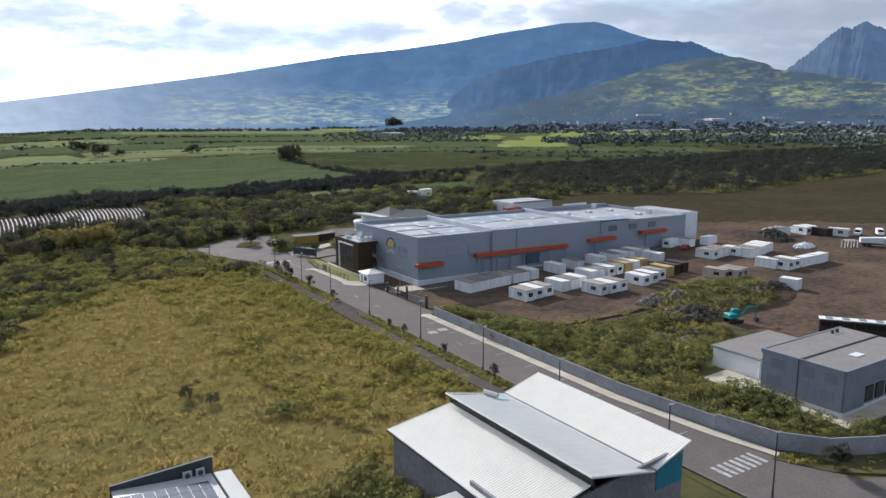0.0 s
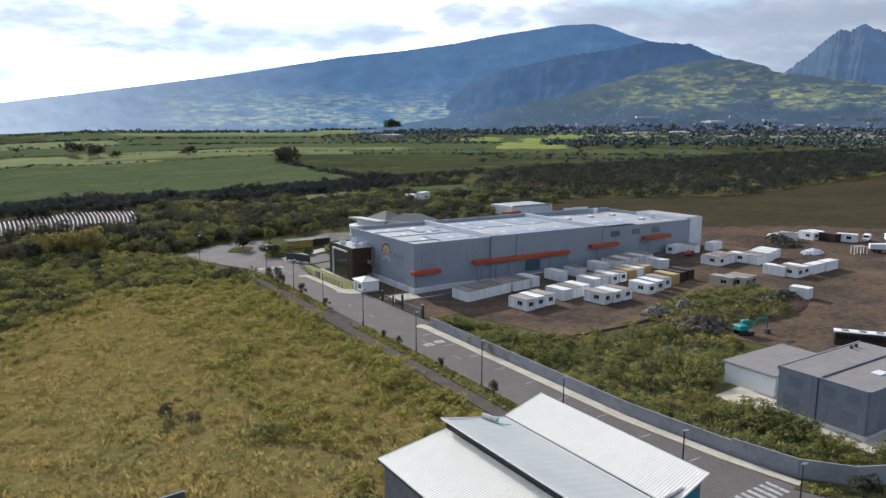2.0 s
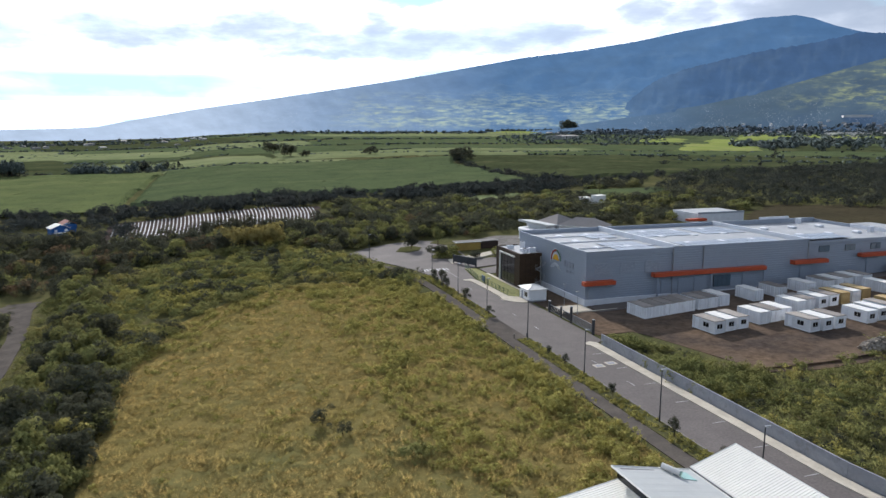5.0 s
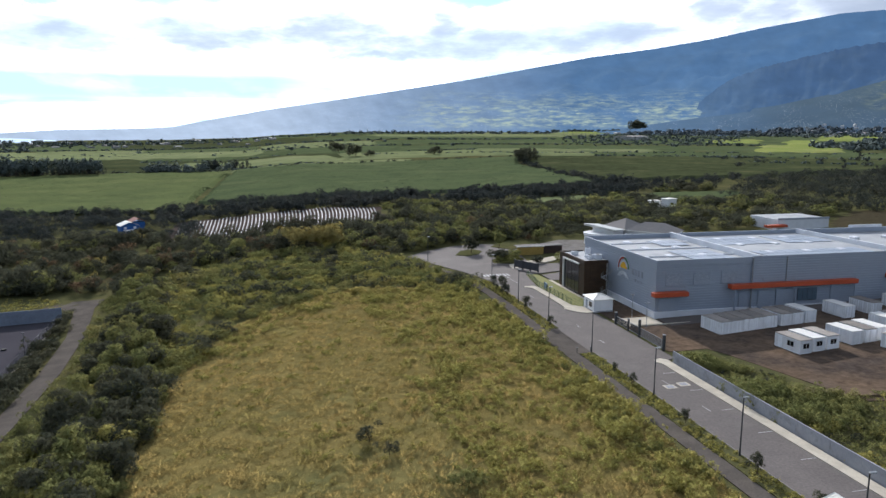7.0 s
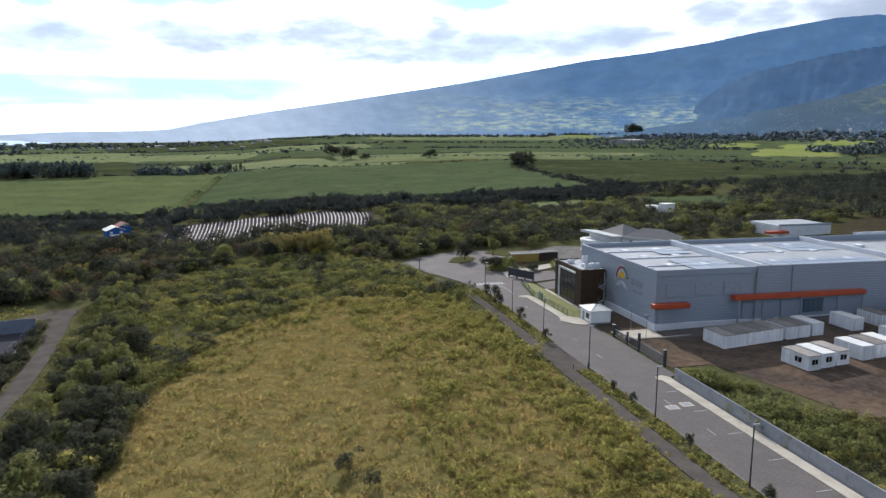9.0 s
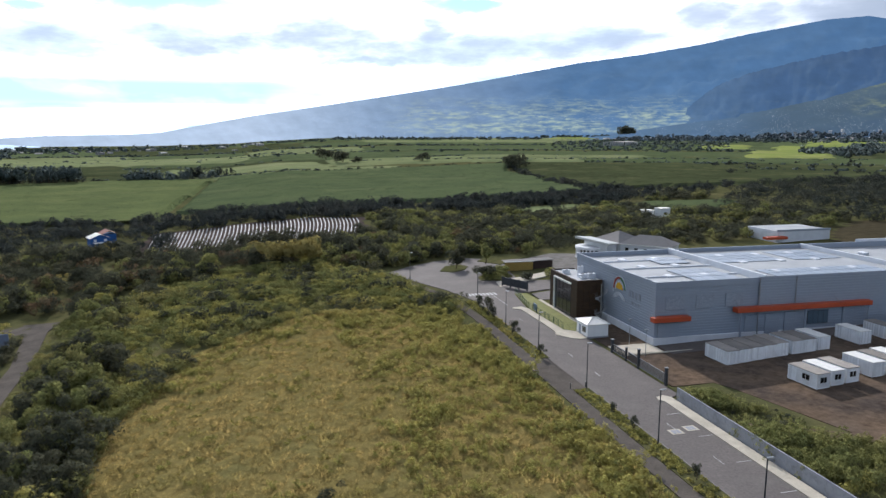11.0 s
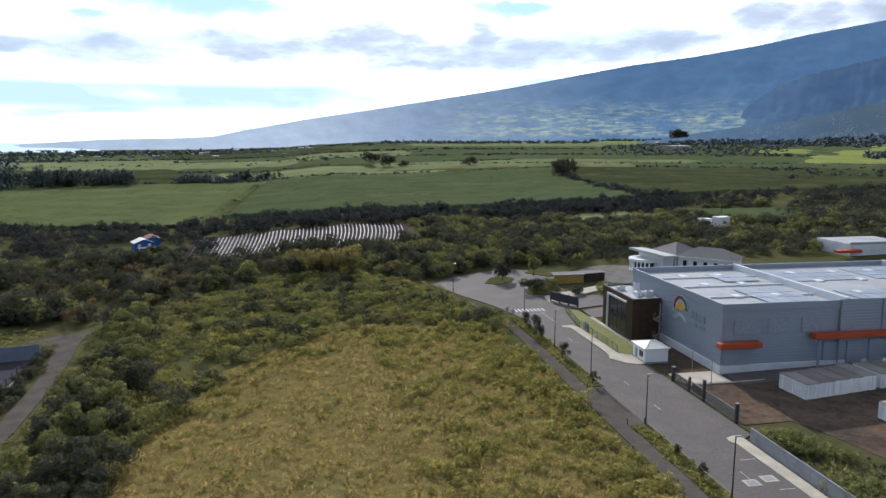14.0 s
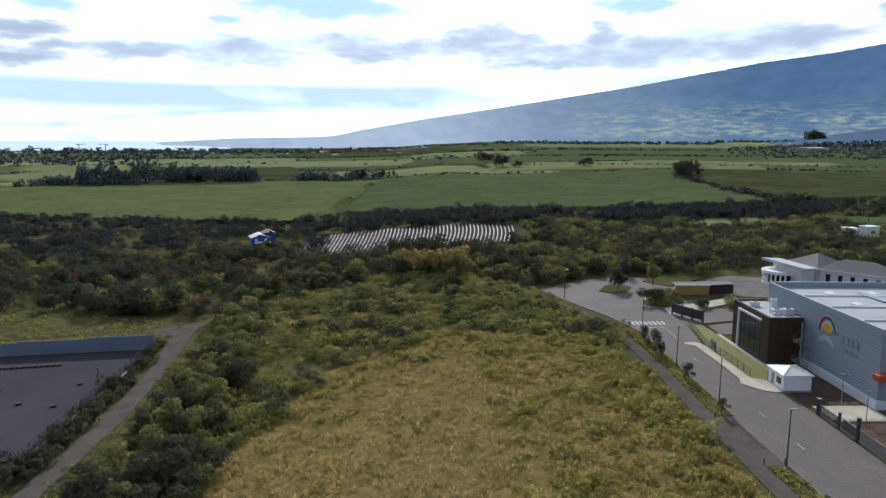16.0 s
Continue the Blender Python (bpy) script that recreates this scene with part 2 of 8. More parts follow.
DARK_METAL = material("dark_grey_metal", (0.075, 0.08, 0.09), (0.055, 0.06, 0.068), rough=0.5, metal=0.3, scale=2.0, fine=10.0)
GREEN_FENCE = material("green_fence_wire", (0.05, 0.10, 0.05), (0.04, 0.08, 0.04), rough=0.6, scale=2.0, fine=10.0)
RUBBER = material("black_rubber", (0.02, 0.02, 0.02), (0.03, 0.03, 0.03), rough=0.8, scale=3.0, fine=20.0)
TEAL = material("teal_machine_paint", (0.02, 0.27, 0.27), (0.018, 0.20, 0.21), rough=0.5, scale=1.0, fine=6.0, stains=(1.2, 0.5, (0.12, 0.10, 0.07)))
SOLAR = material("solar_cell", (0.035, 0.042, 0.075), (0.028, 0.035, 0.06), rough=0.18, scale=0.5, fine=5.0, each=0.25, spec=0.6)
RUBBLE = material("rubble", (0.30, 0.27, 0.23), (0.20, 0.18, 0.155), rough=0.95, scale=0.6, fine=4.0, island=0.4, matte=True)
DARK_RUBBLE = material("earthy_stones", (0.135, 0.118, 0.098), (0.085, 0.075, 0.064), rough=1.0, scale=0.6, fine=4.0, island=0.45, matte=True)
BOX_BEIGE = material("weathered_cabin_paint", (0.52, 0.46, 0.39), (0.42, 0.37, 0.31), rough=0.7, scale=0.5, fine=4.0, stains=(0.6, 0.4, (0.3, 0.24, 0.19)))
BARK = material("bark", (0.12, 0.09, 0.065), (0.08, 0.06, 0.045), rough=0.95, scale=1.0, fine=8.0, bump=0.03, matte=True)
PLASTIC = material("silver_mulch_film", (0.212, 0.217, 0.230), (0.102, 0.106, 0.115), rough=0.75, scale=0.15, fine=1.0, spec=0.25)
# brown soil, coloured darker to stand for shade between the film rows
TILLED = material("shade_darkened_tilled_soil", (0.085, 0.068, 0.060), (0.065, 0.052, 0.047), rough=1.0, spec=0.0, scale=0.2, fine=1.5, matte=True)
COURT_ASPHALT = material("smooth_dark_asphalt", (0.074, 0.070, 0.080), (0.062, 0.059, 0.068), rough=0.9, spec=0.1, scale=0.08, fine=2.5, bump=0.006, matte=True, grain=0.12)
COURT_BLUE = material("blue_grey_render", (0.22, 0.25, 0.31), (0.18, 0.21, 0.27), rough=0.85, scale=0.25, fine=2.5, stains=(0.6, 0.4, (0.12, 0.13, 0.15)), matte=True, grain=0.1)
BLUE_WALL = material("blue_house_paint", (0.03, 0.12, 0.36), (0.025, 0.10, 0.30), rough=0.7, scale=0.5, fine=4.0)
WHITE_WALL = material("white_house_paint", (0.80, 0.81, 0.82), (0.74, 0.75, 0.76), rough=0.8, scale=0.4, fine=4.0, each=0.1, grain=0.04)
LEAF_DARK = foliage("dark_leaves", (0.064, 0.072, 0.052), (0.097, 0.098, 0.065), (0.112, 0.108, 0.067), 0.2, 0.42, 0.04, 0.05, 10.0)
# dark leaves, coloured deeper still for cloud shadow and the crowns' shaded sides
LEAF_DEEP = foliage("shade_darkened_leaves", (0.040, 0.048, 0.048), (0.057, 0.064, 0.058), (0.082, 0.080, 0.071), 0.2, 0.42, 0.04, 0.05, 10.0)
# far wood leaves with a cloud's shadow put into their dark colour
LEAF_WOOD = foliage("cloud_shaded_wood_leaves", (0.043, 0.050, 0.045), (0.060, 0.066, 0.053), (0.085, 0.083, 0.063), 0.2, 0.42, 0.04, 0.05, 10.0)
# far leaves coloured paler and bluer to stand for the haze
LEAF_FAR = foliage("haze_tinted_far_leaves", (0.105, 0.135, 0.134), (0.150, 0.177, 0.158), (0.195, 0.203, 0.173), 0.2, 0.1, 0.03, 0.2, 0.0)
LEAF_MID = foliage("scrub_leaves", (0.176, 0.192, 0.073), (0.246, 0.242, 0.088), (0.316, 0.274, 0.110), 0.3, 0.28, 0.04, 0.07)
LEAF_LIGHT = foliage("pale_leaves", (0.317, 0.301, 0.093), (0.391, 0.349, 0.109), (0.461, 0.370, 0.137), 0.35, 0.28, 0.04, 0.07)
LEAF_YELLOW = foliage("yellowing_leaves", (0.344, 0.271, 0.090), (0.254, 0.221, 0.084), None, 0.3)
LEAF_RUST = foliage("rusty_leaves", (0.19, 0.125, 0.075), (0.15, 0.115, 0.07), None, 0.3)
GRASS = foliage("dry_grass", (0.444, 0.324, 0.121), (0.358, 0.279, 0.099), (0.248, 0.235, 0.074), 0.16, 0.25, 0.055, 0.10, 14.0)
# town leaves greyed and blued: distance haze mixed into their colour
LEAF_TOWN = foliage("haze_tinted_town_leaves", (0.11, 0.135, 0.15), (0.15, 0.175, 0.185), None, 0.2, 0.1, 0.03, 0.15, 0.0)
CANE = foliage("sugar_cane", (0.100, 0.130, 0.060), (0.074, 0.104, 0.051), (0.135, 0.155, 0.074), 0.06, 0.1, 0.014, 0.12, 1.2)
# lit copies of the cane: sun and haze mixed into paler colours
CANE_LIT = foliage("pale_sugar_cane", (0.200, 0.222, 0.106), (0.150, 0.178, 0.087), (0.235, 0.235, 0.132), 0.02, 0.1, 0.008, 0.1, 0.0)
CANE_YELLOW = foliage("sun_painted_cane", (0.259, 0.289, 0.081), (0.194, 0.242, 0.077), (0.288, 0.281, 0.117), 0.02, 0.1, 0.008, 0.1, 0.0)
CANE_MAT = foliage("sugar_cane_stand", (0.094, 0.118, 0.056), (0.074, 0.096, 0.048), (0.128, 0.142, 0.072), 0.03, 0.1, 0.012, 0.1, 0.0)
# brighter copy of the cane stand: reflected sun put into its colour
CANE_SUNNED = foliage("sun_brightened_cane_stand", (0.131, 0.155, 0.064), (0.103, 0.127, 0.056), (0.178, 0.187, 0.083), 0.03, 0.1, 0.012, 0.1, 0.0)
DRY_FIELD = foliage("brown_olive_grass", (0.086, 0.073, 0.043), (0.070, 0.064, 0.036), (0.065, 0.065, 0.035), 0.05, 0.12, 0.02)
DRY_SOIL = material("dry_field_soil", (0.069, 0.058, 0.036), (0.052, 0.046, 0.030), rough=1.0, spec=0.0, scale=0.03, fine=0.4, matte=True, stains=(0.02, 0.7, (0.056, 0.058, 0.032)), grain=0.3)
PASTURE = material("rough_pasture", (0.066, 0.077, 0.037), (0.050, 0.060, 0.030), rough=1.0, spec=0.0, scale=0.012, fine=0.15, matte=True, stains=(0.02, 0.7, (0.13, 0.128, 0.06)), grain=0.3)
PALE_GLASS = material("pale_glazing", (0.10, 0.14, 0.18), (0.08, 0.12, 0.155), rough=0.15, scale=0.6, fine=4.0, spec=0.5)
BARE_SOIL = material("pale_bare_soil", (0.30, 0.245, 0.20), (0.235, 0.19, 0.155), rough=1.0, spec=0.0, scale=0.03, fine=0.3, matte=True)
STRAW = material("straw_ground", (0.212, 0.166, 0.061), (0.161, 0.134, 0.050), rough=1.0, scale=0.25, fine=2.2, bump=0.12, matte=True, stains=(0.045, 0.8, (0.132, 0.132, 0.054)), grain=0.35)

# ---------------------------------------------------------------- helpers for building


def box(bm, x0, x1, y0, y1, z0, z1, bevel=0.0):
    verts = [bm.verts.new((x, y, z)) for z in (z0, z1) for x, y in ((x0, y0), (x1, y0), (x1, y1), (x0, y1))]
    faces = [bm.faces.new([verts[i] for i in f]) for f in ((3, 2, 1, 0), (4, 5, 6, 7), (0, 1, 5, 4), (1, 2, 6, 5), (2, 3, 7, 6), (3, 0, 4, 7))]
    if bevel:
        bmesh.ops.bevel(bm, geom=list({e for f in faces for e in f.edges}), offset=bevel, segments=1, affect="EDGES")
    return bm


def prism(bm, outline, z0, z1):
    """An upright slab on an outline given anticlockwise; z1 may be a function of x and y."""
    top = z1 if callable(z1) else (lambda x, y: z1)
    low = [bm.verts.new((x, y, z0)) for x, y in outline]
    high = [bm.verts.new((x, y, top(x, y))) for x, y in outline]
    n = len(outline)
    bm.faces.new(low[::-1])
    bm.faces.new(high)
    for i in range(n):
        bm.faces.new((low[i], low[(i + 1) % n], high[(i + 1) % n], high[i]))
    return bm


def rod(bm, a, b, r, r2=None, sides=6):
    a, b = Vector(a), Vector(b)
    turn = (b - a).to_track_quat("Z", "Y").to_matrix()
    rings = []
    for p, rr in ((a, r), (b, r if r2 is None else r2)):
        rings.append([bm.verts.new(p + turn @ Vector((rr * math.cos(2 * math.pi * i / sides), rr * math.sin(2 * math.pi * i / sides), 0))) for i in range(sides)])
    for i in range(sides):
        bm.faces.new((rings[0][i], rings[0][(i + 1) % sides], rings[1][(i + 1) % sides], rings[1][i]))
    bm.faces.new(rings[0][::-1])
    bm.faces.new(rings[1])
    return bm


def part(name, bm, mat, parent=None, label=""):
    me = bpy.data.meshes.new(name)
    if isinstance(bm, tuple):
        me.from_pydata(*bm)
    else:
        bm.normal_update()
        bm.to_mesh(me)
        bm.free()
    me.materials.append(mat)
    ob = new(name, me)
    if parent:
        ob.parent = parent
    if label:
        ob["label"] = label
    return ob


def thing(name, label, category, group="", x=0.0, y=0.0, z=0.0, rz=0.0):
    ob = new(name)
    ob.empty_display_size = 0.2
    ob.matrix_basis = pose(x, y, z, 0, 0, rz)
    return tagged(ob, label, category, group)


def B(*dims, bevel=0.0):
    return box(bmesh.new(), *dims, bevel=bevel)


def structure(name, bm, mat, label, category):
    return tagged(part(name, bm, mat), label, category, kind="structure")


def fbm(x, y, size, octaves=3):
    """Smooth noise about 0 for arrays."""
    rng = np.random.RandomState(7)
    total = np.zeros_like(np.asarray(x, float))
    for o in range(octaves):
        for _ in range(3):
            a, ph = rng.uniform(0, 2 * np.pi, 2)
            k = 2 * np.pi / size * 2**o * rng.uniform(0.7, 1.4)
            total += np.sin(k * (x * np.cos(a) + y * np.sin(a)) + ph + 1.7 * np.sin(0.6 * k * (y * np.cos(a) - x * np.sin(a)) + 2 * ph)) / 3 * 0.55**o
    return total


def inside(px, py, outline):
    px, py = np.asarray(px, float), np.asarray(py, float)
    hit = np.zeros(px.shape, bool)
    n = len(outline)
    for i in range(n):
        (x0, y0), (x1, y1) = outline[i], outline[(i + 1) % n]
        cross = (y0 > py) != (y1 > py)
        with np.errstate(divide="ignore", invalid="ignore"):
            hit ^= cross & (px < (x1 - x0) * (py - y0) / (y1 - y0) + x0)
    return hit


def leaf_mesh(corners, normals=None):
    """Mesh data of loose leaves from an array (leaves, corners, 3); normals: the crown's or the sward's own, one for each leaf."""
    n, k = corners.shape[:2]
    me = bpy.data.meshes.new("mesh")
    me.vertices.add(k * n), me.loops.add(k * n), me.polygons.add(n)
    me.vertices.foreach_set("co", corners.astype(np.float32).ravel())
    me.loops.foreach_set("vertex_index", np.arange(k * n, dtype=np.int32))
    me.polygons.foreach_set("loop_start", np.arange(0, k * n, k, dtype=np.int32))
    me.update(calc_edges=True)
    if normals is not None:
        me.attributes.new("custom_normal", "FLOAT_VECTOR", "POINT").data.foreach_set("vector", np.repeat(normals, k, 0).astype(np.float32).ravel())
    return me

# ---------------------------------------------------------------- ground, sea and mountains
EYE_X, EYE_Y = -78.0, -130.0


SLOPE = 0.03


def lift(x):
    """The storage yard climbs gently away from the road."""
    return SLOPE * min(max(x, 0.0), 220.0)


def rise(x, y):
    """Height of the far plain: it climbs inland and only a little towards the sea."""
    r = np.hypot(x - EYE_X, y - EYE_Y)
    side = np.clip((np.degrees(np.arctan2(-(x - EYE_X), y - EYE_Y)) + 4) / 12, 0, 1)
    inland = 0.0125 * np.maximum(r - 900, 0)
    coast = 0.0072 * np.maximum(r - 1600, 0)
    return inland * (1 - side) + coast * side + SLOPE * np.clip(x, 0, 220) - 0.087 * np.clip(-50 - x, 0, 90)


def polar_sheet(name, az0, az1, steps, radii, height, mat, label, category, kind="structure"):
    az = np.radians(np.linspace(az0, az1, steps))
    rr, aa = np.meshgrid(radii, az, indexing="ij")
    x, y = EYE_X - rr * np.sin(aa), EYE_Y + rr * np.cos(aa)
    z = height(x, y, rr, np.degrees(aa))
    n, m = rr.shape
    idx = np.arange(n * m).reshape(n, m)
    faces = np.stack([idx[:-1, :-1], idx[:-1, 1:], idx[1:, 1:], idx[1:, :-1]], -1).reshape(-1, 4)
    if az1 > az0:
        faces = faces[:, ::-1]
    ob = part(name, (np.stack([x, y, z], -1).reshape(-1, 3).tolist(), [], faces.tolist()), mat)
    for p in ob.data.polygons:
        p.use_smooth = True
    return tagged(ob, label, category, kind=kind)


polar_sheet("ground", -180, 180, 181, np.r_[0.5, np.geomspace(8, 4900, 70)], lambda x, y, r, a: rise(x, y) - 0.10, GRASS_GROUND, "uneven grassy ground of the coastal plain with dry patches", "ground")

# the sky's shine on the water is painted as a pale emission
SEA = backdrop_material("sea_with_shine_glow", (0.30, 0.42, 0.50), (0.24, 0.36, 0.45), (0.50, 0.58, 0.72), 0.002)
polar_sheet("water", 6, 70, 40, np.linspace(2450, 4890, 8), lambda x, y, r, a: rise(x, y) + 2.0 - 9 * np.clip((17 - a) / 8, 0, 1), SEA, "pale sea whose shine is put in as emission", "sea")

RIDGE = [(26, -0.6), (18.5, -0.25), (15, -0.03), (9.4, 0.08), (7.3, 0.19), (4.9, 0.69), (0.5, 1.5), (-4, 2.18), (-8.45, 2.86), (-12.7, 3.52), (-15.2, 3.89), (-17.4, 4.25), (-21.2, 4.93), (-25, 5.55), (-29.4, 6.02), (-33.6, 6.6), (-36.8, 7.18), (-39, 7.48), (-41.9, 7.87), (-44.4, 7.91), (-45.5, 7.64), (-46.75, 7.11), (-48.43, 6.57), (-50.5, 6.2), (-52.9, 5.5), (-54.5, 4.8), (-57, 3.9), (-61, 2.7), (-78, 2.0)]
DARK_RIDGE = [(-21, -0.4), (-25, 0.2), (-28, 0.9), (-30.5, 1.8), (-32.84, 2.72), (-35.08, 3.7), (-37.3, 4.5), (-40.38, 5.2), (-42.55, 5.6), (-45.11, 5.9), (-48.43, 6.5), (-50.49, 6.3), (-51.69, 6.22), (-52.91, 5.61), (-54.51, 5.0), (-57.5, 4.0), (-60, 3.0), (-78, 2.0)]
HILLS = [(-24, -0.3), (-28, 0.35), (-33.75, 1.15), (-38.23, 1.75), (-42.63, 2.7), (-45.2, 3.4), (-48.13, 4.25), (-50.16, 4.75), (-52.55, 5.1), (-54.89, 5.03), (-56.82, 4.49), (-57.4, 4.07), (-59.42, 3.81), (-62.26, 3.34), (-64.3, 2.9), (-78, 2.3)]
PEAKS = [(-56.6, 2.6), (-57.6, 3.6), (-58.14, 4.05), (-58.65, 4.54), (-59.66, 5.34), (-60.31, 5.99), (-61.28, 6.76), (-61.97, 6.6), (-62.61, 7.04), (-63.47, 6.62), (-64.25, 6.28), (-65.5, 6.7), (-69, 5.6), (-78, 4.0)]


def mountain(name, profile, near, far, rough, mat, label, az0, az1, steps=260, rings=34, jag=0.0, ribs=0.0):
    """A slope up to a skyline given by azimuth and height in degrees; ribs: depth of the gullies that run down it."""
    a_at, e_at = np.array([p[0] for p in profile][::-1], float), np.array([p[1] for p in profile][::-1], float)

    def height(x, y, r, a):
        e = sum(np.interp(a + d, a_at, e_at) for d in (-0.3, 0, 0.3)) / 3 if not jag else np.interp(a, a_at, e_at)
        crest = 41 + np.tan(np.radians(e)) * far
        s = np.clip((r - near) / (far - near), 0, 1)
        base = rise(x, y)
        body = base + (crest - base) * s**1.25
        gully = fbm(x, y, 700, 4) * rough * np.sin(np.pi * s)
        rib = -np.abs(fbm(a * 10 + 9 * s, s * 3, 16, 3)) * ribs * np.sin(np.pi * np.clip(s, 0, 1)) ** 0.7
        crag = (fbm(a * 10, a * 3, 7, 3) + 0.6 * fbm(a * 10, a * 5, 2.6, 2)) * jag * s**8
        return body + (gully + rib + crag) * np.clip((crest - base) / 300, 0.02, 1)

    polar_sheet(name, az0, az1, steps, np.linspace(near, far, rings), height, mat, label, "mountain")
    return height


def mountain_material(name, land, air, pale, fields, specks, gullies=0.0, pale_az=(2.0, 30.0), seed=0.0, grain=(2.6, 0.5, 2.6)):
    """Far land with the haze of kilometres of bright air put on as emission. land: base colour; air: the haze's glow
    low and high on the slope; pale: its glow towards the coast; fields: (colour, share, lowest, highest height in
    degrees, low and high azimuth); specks: share of house roofs."""
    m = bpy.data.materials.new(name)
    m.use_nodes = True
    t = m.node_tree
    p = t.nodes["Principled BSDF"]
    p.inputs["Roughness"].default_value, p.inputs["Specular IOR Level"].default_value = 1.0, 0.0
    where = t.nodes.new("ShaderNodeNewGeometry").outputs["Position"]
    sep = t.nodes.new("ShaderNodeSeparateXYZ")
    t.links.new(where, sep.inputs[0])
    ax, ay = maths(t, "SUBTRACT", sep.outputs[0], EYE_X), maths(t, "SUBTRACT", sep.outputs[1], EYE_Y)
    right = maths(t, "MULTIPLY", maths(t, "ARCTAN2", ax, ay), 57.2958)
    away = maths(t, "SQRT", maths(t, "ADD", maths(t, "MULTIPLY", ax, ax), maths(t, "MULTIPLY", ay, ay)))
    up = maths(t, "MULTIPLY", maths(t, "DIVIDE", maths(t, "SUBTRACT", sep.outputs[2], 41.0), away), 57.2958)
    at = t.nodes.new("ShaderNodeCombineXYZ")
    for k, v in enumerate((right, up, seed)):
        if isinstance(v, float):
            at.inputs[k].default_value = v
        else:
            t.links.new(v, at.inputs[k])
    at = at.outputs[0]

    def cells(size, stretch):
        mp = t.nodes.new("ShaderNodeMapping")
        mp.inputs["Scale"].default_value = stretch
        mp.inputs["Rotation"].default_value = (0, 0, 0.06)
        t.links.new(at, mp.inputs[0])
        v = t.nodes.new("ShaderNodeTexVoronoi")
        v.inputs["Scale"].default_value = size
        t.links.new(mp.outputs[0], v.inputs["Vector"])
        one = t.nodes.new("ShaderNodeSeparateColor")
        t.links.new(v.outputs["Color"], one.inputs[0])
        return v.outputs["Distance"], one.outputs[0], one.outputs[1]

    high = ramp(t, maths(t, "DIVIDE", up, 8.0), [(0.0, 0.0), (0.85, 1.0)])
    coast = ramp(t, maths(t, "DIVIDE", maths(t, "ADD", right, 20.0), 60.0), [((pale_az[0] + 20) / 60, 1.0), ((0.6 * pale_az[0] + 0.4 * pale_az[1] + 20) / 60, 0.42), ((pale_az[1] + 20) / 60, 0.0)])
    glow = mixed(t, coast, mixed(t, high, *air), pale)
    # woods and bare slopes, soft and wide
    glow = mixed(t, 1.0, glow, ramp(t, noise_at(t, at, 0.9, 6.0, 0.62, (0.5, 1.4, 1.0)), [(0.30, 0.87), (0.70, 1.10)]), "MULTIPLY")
    # light and shade of the gullies drawn into the glow
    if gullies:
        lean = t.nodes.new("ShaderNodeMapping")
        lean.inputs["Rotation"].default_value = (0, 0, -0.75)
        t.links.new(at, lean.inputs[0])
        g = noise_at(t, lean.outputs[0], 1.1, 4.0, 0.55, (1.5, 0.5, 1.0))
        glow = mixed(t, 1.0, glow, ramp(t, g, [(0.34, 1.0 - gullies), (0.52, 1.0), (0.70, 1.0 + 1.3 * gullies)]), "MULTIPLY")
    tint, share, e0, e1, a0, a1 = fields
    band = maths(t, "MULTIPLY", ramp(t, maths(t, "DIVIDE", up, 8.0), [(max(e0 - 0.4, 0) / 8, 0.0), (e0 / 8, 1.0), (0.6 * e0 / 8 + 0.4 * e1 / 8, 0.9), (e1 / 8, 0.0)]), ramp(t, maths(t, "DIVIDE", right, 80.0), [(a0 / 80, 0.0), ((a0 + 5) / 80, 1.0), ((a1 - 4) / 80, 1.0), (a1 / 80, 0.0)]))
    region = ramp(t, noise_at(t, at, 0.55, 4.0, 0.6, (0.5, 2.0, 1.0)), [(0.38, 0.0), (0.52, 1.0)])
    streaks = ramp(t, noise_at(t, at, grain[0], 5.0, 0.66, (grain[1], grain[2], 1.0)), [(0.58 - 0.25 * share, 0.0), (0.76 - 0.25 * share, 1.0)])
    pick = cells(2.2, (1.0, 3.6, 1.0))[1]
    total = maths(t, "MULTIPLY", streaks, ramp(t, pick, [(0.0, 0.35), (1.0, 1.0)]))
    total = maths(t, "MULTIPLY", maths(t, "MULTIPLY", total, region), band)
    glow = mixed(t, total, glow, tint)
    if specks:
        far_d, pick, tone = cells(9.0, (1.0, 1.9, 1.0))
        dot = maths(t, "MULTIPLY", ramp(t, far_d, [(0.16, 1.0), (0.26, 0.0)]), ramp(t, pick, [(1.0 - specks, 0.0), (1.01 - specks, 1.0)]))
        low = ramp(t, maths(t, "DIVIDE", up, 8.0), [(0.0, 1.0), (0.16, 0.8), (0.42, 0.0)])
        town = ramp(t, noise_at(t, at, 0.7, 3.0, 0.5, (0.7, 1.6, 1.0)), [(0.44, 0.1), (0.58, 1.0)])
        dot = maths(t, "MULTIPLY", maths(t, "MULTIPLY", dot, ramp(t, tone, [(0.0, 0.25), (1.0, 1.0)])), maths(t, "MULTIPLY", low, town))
        glow = mixed(t, dot, glow, (0.62, 0.68, 0.76))
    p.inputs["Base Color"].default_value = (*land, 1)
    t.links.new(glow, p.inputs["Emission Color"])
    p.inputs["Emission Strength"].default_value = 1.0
    return m


# blue haze and the dark ridge's shade are set in these glow colours
MAIN_MTN = mountain_material("slopes_with_haze_glow", (0.03, 0.04, 0.04), ((0.088, 0.178, 0.322), (0.068, 0.150, 0.292)), (0.46, 0.56, 0.70), ((0.44, 0.53, 0.41), 0.68, 0.35, 3.2, 9.0, 50.0), 0.6, 0.035, (-1.0, 24.0), grain=(1.9, 0.5, 2.8))
